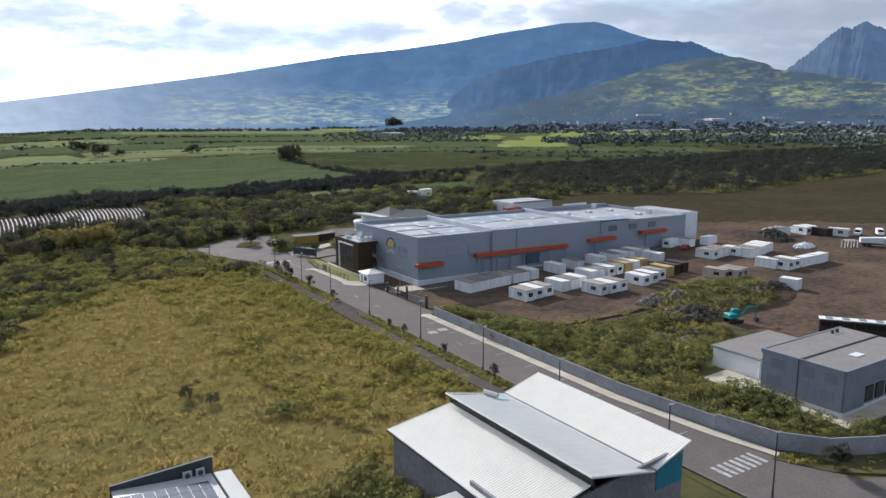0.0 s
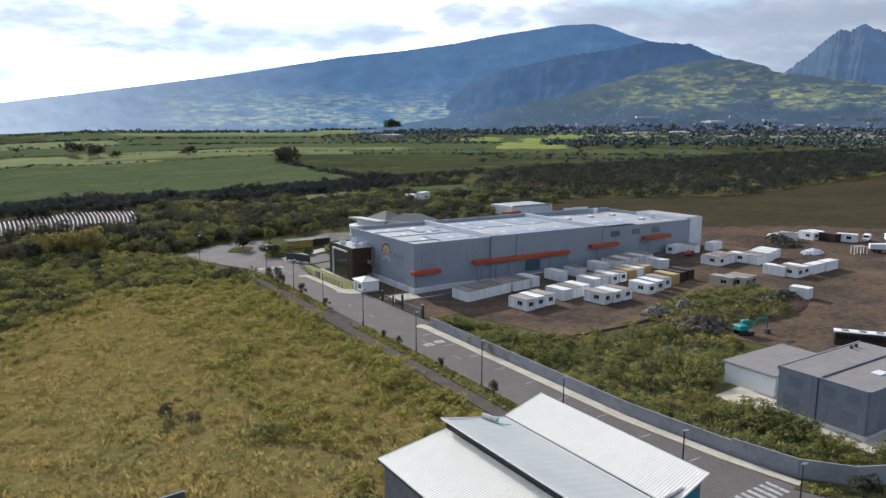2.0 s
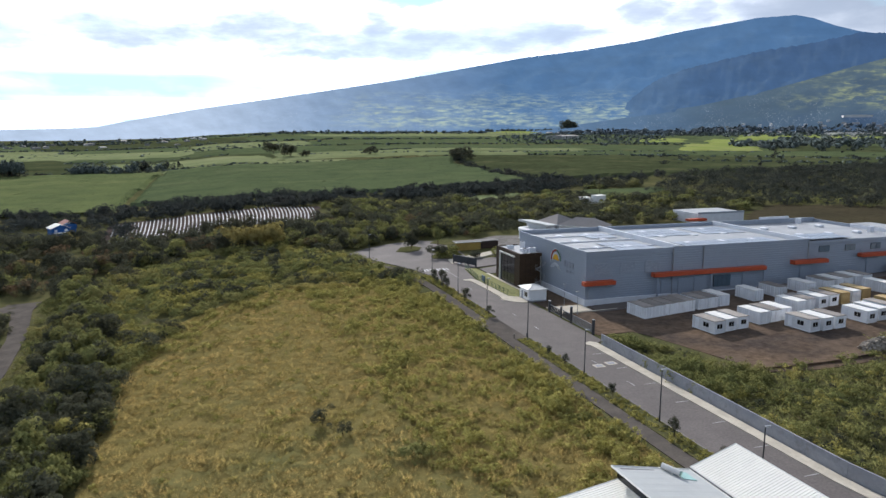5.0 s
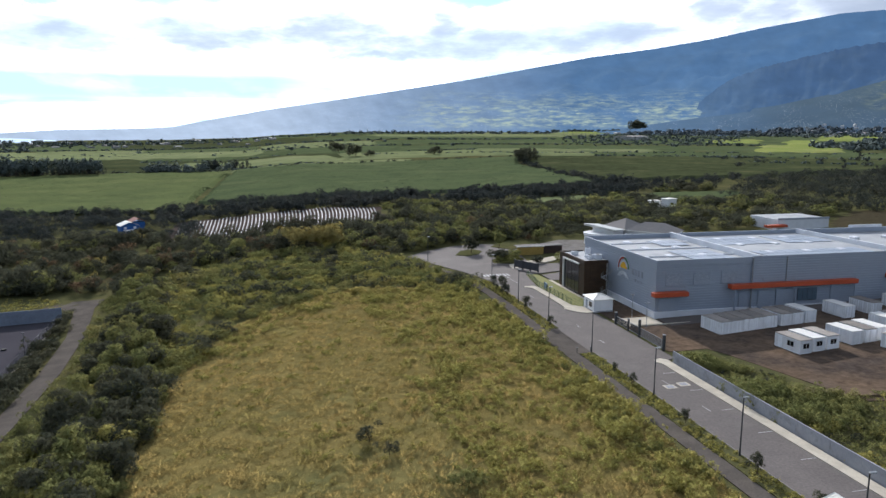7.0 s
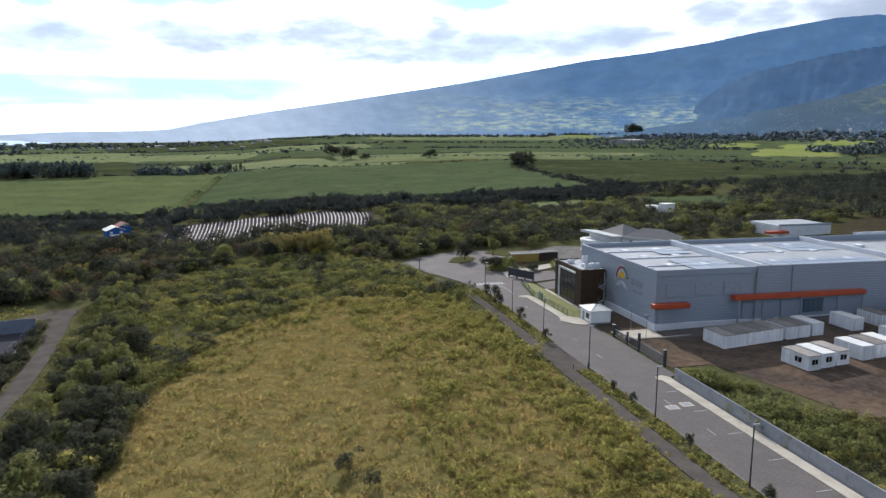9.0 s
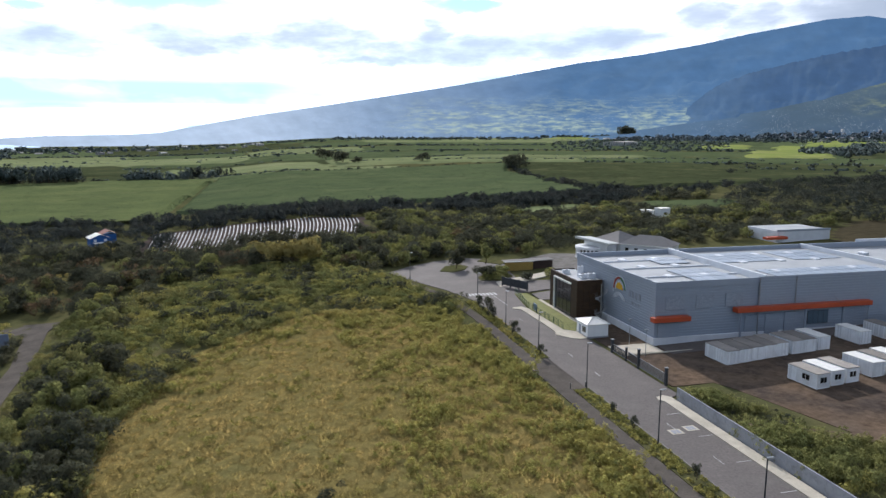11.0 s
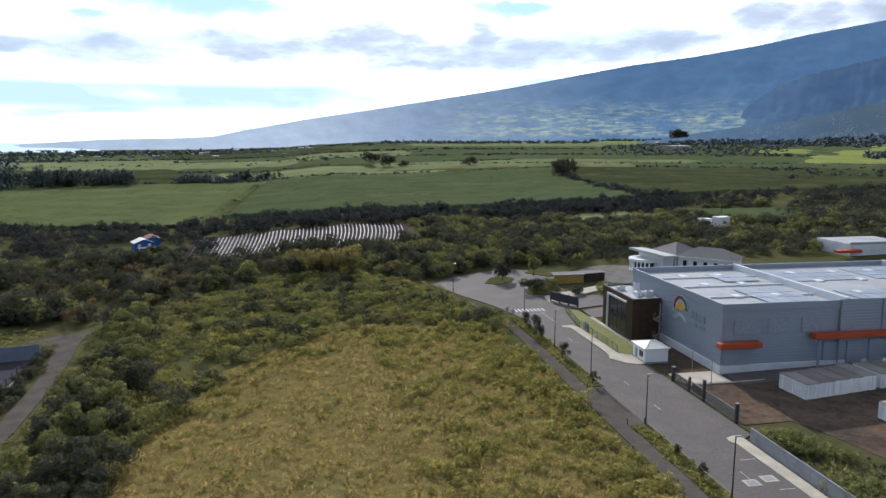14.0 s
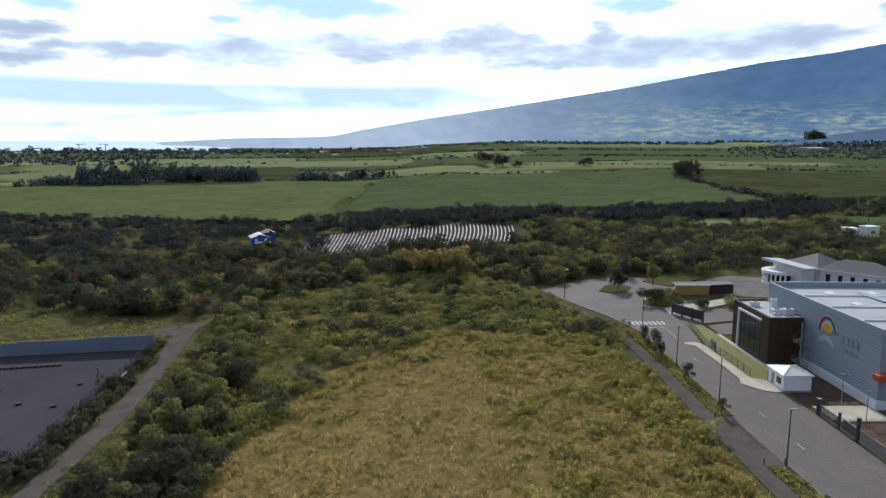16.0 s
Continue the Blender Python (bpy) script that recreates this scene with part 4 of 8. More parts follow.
part("header_panel", B(EX0 - 0.04, EX0 + 0.12, EY0 + 3.06, EY1 - 3.06, 7.75, EH), BROWN, ent)
part("roof", B(EX0 + 0.3, EX1, EY0 + 0.3, EY1 - 0.3, EH - 0.5, EH - 0.25), ROOF_WHITE, ent, "pale gravel roof")
part("parapet", B(EX0 + 0.1, EX0 + 0.35, EY0, EY1, EH - 0.5, EH + 0.06), BROWN, ent)
part("parapet", B(EX0 + 0.1, EX1, EY0 - 0.02, EY0 + 0.28, EH - 0.5, EH + 0.06), BROWN, ent)
part("parapet", B(EX0 + 0.1, EX1, EY1 - 0.28, EY1 + 0.02, EH - 0.5, EH + 0.06), BROWN, ent)
glass = part("glass_front", B(EX0 - 0.02, EX0 + 0.14, EY0 + 3.06, EY1 - 3.06, 0.2, 7.75), GLASS_DARK, ent, "tall dark glass front")
for i in range(5):
    y = EY0 + 3.1 + (EY1 - EY0 - 6.3) * i / 4
    part("mullion", B(EX0 - 0.05, EX0 + 0.02, y, y + 0.06, 0.2, 7.7), RUBBER, glass)
for k in range(4):
    part("transom", B(EX0 - 0.08, EX0 + 0.02, EY0 + 3.1, EY1 - 3.1, 1.9 + 1.85 * k, 1.95 + 1.85 * k), RUBBER, glass)
part("white_frame", B(EX0 - 0.42, EX0 + 0.02, EY0 + 2.8, EY1 - 2.8, 7.6, 7.95), TRIM, ent, "white projecting frame")
part("white_frame", B(EX0 - 0.42, EX0 + 0.02, EY1 - 3.15, EY1 - 2.8, 0.1, 7.6), TRIM, ent, "white projecting frame")
for x, y, s, h in ((-4.6, 32, 0.8, 0.9), (-2.2, 29.5, 0.6, 2.1), (-3.0, 26.5, 1.1, 0.8), (-1.6, 25.0, 0.9, 1.2), (-4.0, 24.5, 0.5, 0.5)):
    u = thing("roof_unit", "white air-conditioning unit on the flat roof", "air conditioner", "roof units", x, y, EH - 0.25)
    part("casing", B(-s, s, -s * 0.7, s * 0.7, 0, h, bevel=0.06), PLINTH, u)
    part("fan_grille", rod(bmesh.new(), (0, 0, h), (0, 0, h + 0.06), s * 0.5, sides=14), DARK_METAL, u)
# spiral escape stair between entrance block and warehouse
st = thing("spiral_stair", "grey galvanised spiral escape stair against the warehouse", "stairs", "", -2.0, 18.9, 0)
part("post", rod(bmesh.new(), (0, 0, 0), (0, 0, 8.6), 0.14, sides=8), METAL, st)
for i in range(36):
    bm = bmesh.new()
    a0, a1 = radians(20 * i), radians(20 * i + 22)
    prism(bm, [(0.1 * math.cos(a0), 0.1 * math.sin(a0)), (1.35 * math.cos(a0), 1.35 * math.sin(a0)), (1.35 * math.cos(a1), 1.35 * math.sin(a1))], 0.2 + 0.2 * i, 0.25 + 0.2 * i)
    part("tread", bm, METAL, st)
    if i % 2 == 0:
        part("baluster", rod(bmesh.new(), (1.33 * math.cos(a0), 1.33 * math.sin(a0), 0.2 + 0.2 * i), (1.33 * math.cos(a0), 1.33 * math.sin(a0), 1.25 + 0.2 * i), 0.03, sides=5), METAL, st)

# ---------------------------------------------------------------- guard kiosk
ki = thing("guard_kiosk", "small white guard kiosk with a pale hipped metal roof", "kiosk", "", -8.3, 10.1, 0)
part("body", B(-2.3, 2.3, -2.6, 2.6, -0.1, 2.9, bevel=0.03), WHITE_WALL, ki)
bm = bmesh.new()
base = [bm.verts.new(p) for p in ((-2.6, -2.9, 2.9), (2.6, -2.9, 2.9), (2.6, 2.9, 2.9), (-2.6, 2.9, 2.9))]
low = [bm.verts.new((v.co.x, v.co.y, 2.75)) for v in base]
apex = bm.verts.new((0, 0, 3.75))
bm.faces.new(low[::-1])
for i in range(4):
    bm.faces.new((base[i], base[(i + 1) % 4], apex))
    bm.faces.new((low[i], low[(i + 1) % 4], base[(i + 1) % 4], base[i]))
part("roof", bm, TRIM, ki, "white hipped roof")
for i, (x, y) in enumerate(((-2.6, -2.9), (2.6, -2.9), (2.6, 2.9), (-2.6, 2.9))):
    part("hip_ridge", rod(bmesh.new(), (x, y, 2.93), (0, 0, 3.78), 0.06, sides=5), TRIM, ki)
part("door", B(-2.36, -2.28, 0.6, 1.5, 0.05, 2.15), LOUVRE, ki, "grey kiosk door")
part("window", B(-2.36, -2.28, -1.7, -0.2, 1.0, 2.1), GLASS_DARK, ki)
part("base_course", B(-2.34, 2.34, -2.64, 2.64, -0.1, 0.3), WALL_GREY, ki)

# ---------------------------------------------------------------- the near workshop with three pitched roofs
ws = thing("workshop", "grey workshop with three pitched corrugated metal roofs", "building")


def sheet_roof(name, x0, z0, x1, z1, ya0, ya1, yb0, yb1, mat, pitch=0.34, rib=0.05, thick=0.14):
    """A roof from the eave x0,z0 to x1,z1 whose ribs run down the slope; the ends may be skewed."""
    n = int(abs(ya1 - ya0) / pitch)
    verts, faces = [], []
    for i in range(n + 1):
        for dy, dz in ((0.0, 0.0), (0.5, 0.0), (0.6, rib), (0.9, rib)):
            if i == n and dy > 0:
                continue
            f = min(1.0, (i + dy) / n)
            for x, z, y in ((x0, z0, ya0 + (ya1 - ya0) * f), (x1, z1, yb0 + (yb1 - yb0) * f)):
                verts.append((x, y, z + dz))
    k = len(verts) // 2
    faces = [(2 * i, 2 * i + 1, 2 * i + 3, 2 * i + 2) for i in range(k - 1)]
    roof = part(name, (verts, [], faces), mat, ws)
    bm = bmesh.new()
    quad = [(x0, ya0, z0), (x0, ya1, z0), (x1, yb1, z1), (x1, yb0, z1)]
    up = [bm.verts.new((x, y, z - 0.03)) for x, y, z in quad]
    dn = [bm.verts.new((x, y, z - thick)) for x, y, z in quad]
    bm.faces.new(up), bm.faces.new(dn[::-1])
    for i in range(4):
        bm.faces.new((up[i], dn[i], dn[(i + 1) % 4], up[(i + 1) % 4]))
    bmesh.ops.recalc_face_normals(bm, faces=bm.faces)
    part("deck", bm, TRIM, roof)
    for i in range(4):
        a, b = quad[i], quad[(i + 1) % 4]
        part("flashing", rod(bmesh.new(), a, b, 0.09, sides=4), TRIM, roof)
    return roof


sheet_roof("roof_slope", -53.6, 5.9, -45.2, 7.9, -86.2, -111.0, -87.4, -111.0, SHEET)
sheet_roof("roof_slope", -46.2, 9.1, -35.7, 6.05, -87.1, -111.8, -85.0, -110.1, SHEET_GREY, pitch=1.2, rib=0.012)
sheet_roof("roof_slope", -35.3, 6.1, -29.3, 7.5, -84.7, -110.0, -84.2, -109.4, SHEET)
part("gutter", B(-35.75, -35.25, -110, -84.8, 5.85, 6.0), DARK_METAL, ws)
part("clerestory", B(-45.6, -45.3, -111.3, -87.2, 7.4, 8.75), GLASS_DARK, ws, "dark clerestory strip under the raised roof")
part("gutter", B(-53.75, -53.45, -111, -86.2, 5.62, 5.86, bevel=0.02), DARK_METAL, ws)
CONC_WALL = material("bare_concrete_wall", (0.235, 0.235, 0.25), (0.19, 0.19, 0.205), rough=0.9, scale=0.2, fine=2.0, stains=(0.3, 0.5, (0.18, 0.18, 0.18)))
part("wall", B(-53.2, -52.9, -110.5, -86.8, -0.3, 5.75), CONC_WALL, ws)
part("wall", prism(bmesh.new(), [(-52.9, -87.0), (-30.0, -85.0), (-30.0, -85.3), (-52.9, -87.3)][::-1], -0.3, 5.75), CONC_WALL, ws)
part("wall", prism(bmesh.new(), [(-52.9, -110.3), (-30.0, -109.0), (-30.0, -108.7), (-52.9, -110.0)], -0.3, lambda x, y: 5.8 if x < -45 else 6.9), CONC_WALL, ws)
part("wall", B(-30.3, -30.0, -109, -85.1, -0.3, 7.1), CONC_WALL, ws)
part("gable", prism(bmesh.new(), [(-45.4, -87.35), (-35.5, -85.4), (-35.5, -85.6), (-45.4, -87.6)][::-1], 5.7, lambda x, y: 8.9 if x < -40 else 5.95), CONC_WALL, ws)
part("teal_panel", prism(bmesh.new(), [(-34.5, -109.35), (-30.2, -109.1), (-30.2, -109.0), (-34.5, -109.25)], 3.2, 6.2), material("blue_teal_sign", (0.03, 0.22, 0.32), (0.026, 0.19, 0.28), rough=0.5, scale=1.0, fine=6.0, grain=0.05), ws, "blue-teal painted sign panel on the end wall")
tube = thing("roof_cowl", "white cylindrical ventilation tube on the grey roof", "vent")
part("cylinder", rod(bmesh.new(), (-39.7, -85.9, 7.55), (-38.7, -87.5, 7.3), 0.3, sides=14), TRIM, tube)
part("cap", rod(bmesh.new(), (-38.72, -87.47, 7.3), (-38.66, -87.58, 7.29), 0.26, sides=14), material("pale_green_cap", (0.30, 0.45, 0.40), None, rough=0.6), tube)
part("foot", B(-39.5, -38.7, -87.2, -86.1, 6.85, 7.25), SHEET_GREY, tube)
part("flashing", prism(bmesh.new(), [(-38.6, -87.9), (-37.0, -87.9), (-37.0, -86.2), (-38.6, -86.2)], 6.3, lambda x, y: 9.1 - 0.29 * (x + 46.2) + 0.06), material("pale_teal_felt", (0.36, 0.55, 0.53), (0.32, 0.50, 0.48), rough=0.8, scale=0.8, fine=6.0), tube, "pale teal flashing sheet")


def solar_roof(x0, x1, y0, y1, z, tilt, label):
    s = thing("solar_house", label, "building")

    def lean(bm):
        for v in bm.verts:
            v.co.z -= tilt * (v.co.x - x0)
        return bm

    part("body", B(x0 + 0.2, x1 - 0.2, y0 + 0.2, y1 - 0.2, -0.3, z - 0.4 - tilt * (x1 - x0)), CONC_WALL, s)
    part("deck", lean(B(x0, x1, y0, y1, z - 0.4, z - 0.1)), SHEET_GREY, s)
    cols, rows = int((x1 - x0 - 0.9) / 1.06), int((y1 - y0 - 1.4) / 1.72)
    for i in range(cols):
        for j in range(rows):
            px, py = x0 + 0.45 + 1.06 * i, y1 - 1.9 - 1.72 * j
            p = part("solar_panel", lean(B(px, px + 0.99, py - 1.64, py, z, z + 0.05)), SOLAR, s)
            part("panel_rim", lean(B(px - 0.03, px + 1.02, py - 1.67, py + 0.03, z - 0.04, z + 0.03)), TRIM, p)
    return s


s = solar_roof(-82.8, -73.2, -110, -84.0, 5.5, 0.08, "grey workshop with rows of solar panels on its roof")
part("gable_parapet", prism(bmesh.new(), [(-82.9, -84.0), (-72.9, -83.6), (-72.9, -83.35), (-82.9, -83.75)], 3.5, lambda x, y: 5.85 if x < -80 else 6.2), DARK_METAL, s, "dark sloping parapet with a pale coping")
s.location = (-0.6, 1.8, 0)
part("coping", rod(bmesh.new(), (-82.95, -83.87, 5.88), (-72.85, -83.47, 6.23), 0.09, sides=4), TRIM, s)
part("ridge_roof", prism(bmesh.new(), [(-73.0, -110), (-71.2, -110), (-71.2, -84.2), (-73.0, -84.2)], -0.3, lambda x, y: 4.75 if x < -72 else 4.6), SHEET_GREY, s, "pale strip roof")
for x in (-75.6, -74.3):
    f = part("fan_unit", B(x - 0.45, x + 0.45, -84.25, -83.95, 4.75, 5.5), SHEET_GREY, s)
    part("fan_ring", rod(bmesh.new(), (x, -84.27, 5.12), (x, -84.33, 5.12), 0.27, sides=12), DARK_METAL, f)
s = solar_roof(-66.0, -53.9, -128, -101.2, 5.2, 0, "low grey annex with solar panels beside the workshop")
s.location = (-0.65, 1.3, 0)
part("upstand", B(-53.1, -52.8, -126, -102.4, 4.0, 6.5), WALL_GREY, s)

for ob in (ws, tube):
    ob.location = (-0.65, 1.1, 0)

# ---------------------------------------------------------------- buildings beyond the boundary wall
gb = thing("grey_office", "two-storey grey office with a perforated metal facade", "building")
MESH = material("perforated_grey_metal", (0.225, 0.25, 0.295), (0.19, 0.21, 0.255), rough=0.6, metal=0.0, scale=0.4, fine=14.0)
part("body", B(8.2, 30, -105.0, -92.8, 0.9, 6.8), WALL_GREY, gb)
part("plinth", B(8.0, 30.2, -105.2, -92.6, -0.3, 0.9, bevel=0.03), PLINTH, gb, "white base course")
for i in range(5):
    w = 12.4 / 5
    part("facade_panel", B(7.85, 8.15, -105.1 + w * i + 0.02, -105.1 + w * (i + 1) - 0.02, 0.95, 7.06), MESH, gb)
for i in range(8):
    part("facade_panel", B(8.1 + 2.7 * i, 8.1 + 2.7 * i + 2.66, -105.35, -105.05, 4.1 if i > 1 else 0.95, 7.06), MESH, gb)
part("roof", B(8.2, 30, -98.4, -92.8, 6.8, 7.0), ROOF_GREY, gb, "beige-grey flat roof")
part("roof", B(8.2, 30, -105.0, -98.7, 6.75, 6.92), ROOF_GREY, gb, "beige-grey flat roof")
part("roof_joint", B(8.0, 30, -98.72, -98.42, 6.7, 7.05), DARK_METAL, gb)
part("parapet", B(7.85, 30, -92.75, -92.45, 6.5, 7.08), MESH, gb)
part("skylight", B(16, 18.2, -102.6, -101.2, 6.9, 7.05, bevel=0.03), PLINTH, gb, "white roof skylight")
for i in range(5):
    part("window", B(14 + 3 * i, 16.2 + 3 * i, -105.2, -105.02, 1.3, 3.6), GLASS_DARK, gb)
SCREEN = material("shaded_screen", (0.185, 0.205, 0.245), (0.16, 0.18, 0.22), rough=0.6, scale=0.4, fine=14.0)
for y0, y1, z0, z1 in ((-96.0, -93.6, 1.8, 3.4), (-96.4, -94.2, 4.6, 6.1), (-104.0, -102.0, 2.0, 3.6), (-101.0, -99.2, 4.6, 6.2), (-104.2, -102.4, 4.8, 6.2)):
    part("screen_window", B(7.83, 7.87, y0, y1, z0, z1), SCREEN, gb, "window seen through the perforated screen")
part("downpipe", rod(bmesh.new(), (7.8, -98.5, 0.5), (7.8, -98.5, 7), 0.08), DARK_METAL, gb)
for k in range(2):
    u = thing("roof_fan", "small dark roof fan on the office roof", "vent", "office roof fans", 24 + 1.4 * k, -93.7, 7.0)
    part("fan_body", rod(bmesh.new(), (0, 0, 0), (0, 0, 0.45), 0.26, 0.22, sides=10), DARK_METAL, u)
    part("fan_cap", rod(bmesh.new(), (0, 0, 0.45), (0, 0, 0.52), 0.32, sides=10), DARK_METAL, u)
ter = structure("terrace", prism(bmesh.new(), [(5.5, -107.5), (31, -109.5), (31, -84), (5.5, -84)], -0.3, lambda x, y: 0.0 + SLOPE * x), CONCRETE, "pale concrete terrace round the office", "pavement")
wb = thing("white_store", "low white store building with a grey flat roof", "building")
part("body", B(11.8, 27.5, -89.5, -80.8, 0, 3.6, bevel=0.03), WHITE_WALL, wb)
part("roof", B(11.5, 27.8, -89.8, -80.5, 3.6, 3.85, bevel=0.03), ROOF_GREY, wb, "grey-beige flat roof")
part("gutter", B(11.4, 11.6, -89.8, -80.5, 3.5, 3.75), WALL_GREY, wb)
part("door", B(13.5, 15.5, -89.58, -89.44, 0.1, 2.6), GLASS_DARK, wb)
part("side_wall", B(12.2, 15.4, -92.4, -89.7, 0, 3.2, bevel=0.03), WHITE_WALL, wb)

gb.location = (-1.0, 0.2, 0)
wb.location = (-0.8, 0, 0)
ter.location = (-1.0, 0.2, 0)
bus = thing("parked_coach", "dark coach with a white roof parked in the yard", "bus", "", 44.8, -86.6, 1.4, -53)
part("body", B(-6, 6, -1.25, 1.25, 0.5, 2.9, bevel=0.15), BOX_DARK, bus)
part("roof", B(-5.9, 5.9, -1.15, 1.15, 2.9, 3.12, bevel=0.08), WHITE_WALL, bus, "white roof with dark hatches")
for i in range(6):
    part("side_window", B(-5.6 + 1.9 * i, -3.9 + 1.9 * i, -1.29, -1.22, 1.7, 2.6), GLASS_DARK, bus)
for i in range(4):
    part("roof_hatch", B(-4.8 + 2.8 * i, -3.6 + 2.8 * i, -0.6, 0.6, 3.1, 3.25, bevel=0.04), METAL, bus)
for x in (-4.2, 3.6):
    for y in (-1.2, 1.2):
        w = part("wheel", rod(bmesh.new(), (x, y - 0.14, 0.5), (x, y + 0.14, 0.5), 0.5, sides=14), RUBBER, bus)
        part("rim", rod(bmesh.new(), (x, y - 0.16, 0.5), (x, y + 0.16, 0.5), 0.26, sides=10), METAL, w)

# building behind, white with a rounded corner and grey hipped roofs
sc = thing("white_office", "white two-storey building with grey hipped roofs and a curved porch", "building")


def hip_roof(x0, x1, y0, y1, z, h, mat, parent):
    bm = bmesh.new()
    d = min(x1 - x0, y1 - y0) / 2
    b = [bm.verts.new(p) for p in ((x0, y0, z), (x1, y0, z), (x1, y1, z), (x0, y1, z))]
    if x1 - x0 > y1 - y0:
        r = [bm.verts.new((x0 + d, (y0 + y1) / 2, z + h)), bm.verts.new((x1 - d, (y0 + y1) / 2, z + h))]
        quads = ((b[0], b[1], r[1], r[0]), (b[1], b[2], r[1]), (b[2], b[3], r[0], r[1]), (b[3], b[0], r[0]))
    else:
        r = [bm.verts.new(((x0 + x1) / 2, y0 + d, z + h)), bm.verts.new(((x0 + x1) / 2, y1 - d, z + h))]
        quads = ((b[0], b[1], r[0]), (b[1], b[2], r[1], r[0]), (b[2], b[3], r[1]), (b[3], b[0], r[0], r[1]))
    for q in quads:
        bm.faces.new(q)
    bm.faces.new(b[::-1])
    return part("roof", bm, mat, parent, "grey hipped roof")


def office_wing(ax, ay, bx, by, depth, z0, eave, ridge, windows):
    """A wing whose front eave runs from a to b, seen from the left of that line, under a hipped roof."""
    length, turn = math.hypot(bx - ax, by - ay), math.degrees(math.atan2(by - ay, bx - ax))
    w = part("wing", B(0.6, length - 0.6, 0.6, depth - 0.6, z0, eave - 0.02), WHITE_WALL, sc)
    w.matrix_basis = pose(ax, ay, 0, 0, 0, turn)
    r = hip_roof(0, length, 0, depth, eave, ridge - eave, ROOF_GREY, sc)
    r.matrix_basis = w.matrix_basis
    f = part("fascia", B(-0.06, length + 0.06, -0.1, 0.0, eave - 0.3, eave + 0.02), TRIM, sc, "white eaves board")
    f.matrix_basis = w.matrix_basis
    for k in range(windows):
        x = 1.2 + (length - 2.4) * (k + 0.5) / windows
        p = part("window", B(x - 0.55, x + 0.55, 0.5, 0.66, z0 + 1.9, eave - 1.2), GLASS_DARK, sc)
        p.matrix_basis = w.matrix_basis
        part("sill", B(x - 0.65, x + 0.65, 0.42, 0.66, z0 + 1.78, z0 + 1.9), TRIM, p)


office_wing(34.2, 96.8, 37.4, 85.2, 12.0, 0.9, 6.5, 9.5, 3)
office_wing(37.4, 85.2, 49.5, 72.7, 10.5, 1.0, 6.3, 9.0, 5)
part("porch_wall", prism(bmesh.new(), [(31.2, 97.2), (32.6, 84.0), (37.2, 86.0), (35.0, 97.4)], 0.8, 6.3), WHITE_WALL, sc)
part("canopy_roof", prism(bmesh.new(), [(28.6, 99.0), (31.4, 80.4), (36.6, 83.0), (34.4, 99.4)], 6.5, lambda x, y: 7.2 if x < 32 else 6.8), SHEET_GREY, sc, "thin pale canopy roof")
part("porch_slab", rod(bmesh.new(), (31.4, 92.4, 3.9), (31.4, 92.4, 4.7), 5.3, sides=28), WHITE_WALL, sc, "curved white porch slab")
part("porch_base", rod(bmesh.new(), (31.4, 92.4, 0.4), (31.4, 92.4, 1.3), 5.1, sides=28), WHITE_WALL, sc)
for i in range(11):
    a = radians(105 + 15 * i)
    part("porch_column", rod(bmesh.new(), (31.4 + 4.8 * math.cos(a), 92.4 + 4.8 * math.sin(a), 1.2), (31.4 + 4.8 * math.cos(a), 92.4 + 4.8 * math.sin(a), 4.0), 0.24, sides=8), WHITE_WALL, sc)
part("porch_glass", rod(bmesh.new(), (31.4, 92.4, 1.3), (31.4, 92.4, 3.95), 3.8, sides=20), GLASS_DARK, sc)
bk = thing("back_store", "pale grey box building with a red edge behind the warehouse", "building", "", -10.5, -16, 2.0)
part("body", B(114, 136.5, 108, 124, 0, 5.2, bevel=0.05), PLINTH, bk)
part("roof", B(114.4, 136.1, 108.4, 123.6, 5.1, 5.25), ROOF_WHITE, bk)
part("parapet", B(114, 136.5, 107.9, 108.2, 5.0, 5.7), CLAD, bk)
part("red_canopy", B(108, 116.5, 105.5, 108, 2.6, 3.5, bevel=0.04), ORANGE, bk, "orange-red canopy")
bs = thing("open_shed", "low ochre-walled shed with a pale flat roof", "shed")
part("wall", B(-3, 6, 80.2, 80.6, 0, 2.7), material("ochre_render", (0.36, 0.25, 0.07), (0.30, 0.21, 0.06), rough=0.85, scale=0.5, fine=4.0), bs, "ochre rendered wall")
part("side", B(5.6, 12.8, 81, 84.5, 0, 2.5), BOX_DARK, bs)
part("roof", prism(bmesh.new(), [(-3.2, 80.0), (6.2, 80.0), (13.5, 81.5), (13, 85), (-3, 84)], 2.7, 2.85), ROOF_GREY, bs, "pale flat roof")
part("fascia", B(-3.3, 6.2, 79.9, 80.05, 2.66, 2.9), TRIM, bs)
sg = thing("sliding_gate_sign", "dark slatted vehicle gate beside the lawn", "gate", "", -8.8, 56, 0, -62)
part("panel", B(-4.5, 4.5, -0.12, 0.12, 0.5, 2.6, bevel=0.02), DARK_METAL, sg)
for i in range(4):
    part("post", B(-4.5 + 3 * i - 0.1, -4.4 + 3 * i + 0.1, -0.18, 0.18, -0.2, 2.75), DARK_METAL, sg)

# ---------------------------------------------------------------- gate and fences at the warehouse entry
gate = thing("sliding_gate", "grey steel sliding gate with slatted panels, closed", "gate")
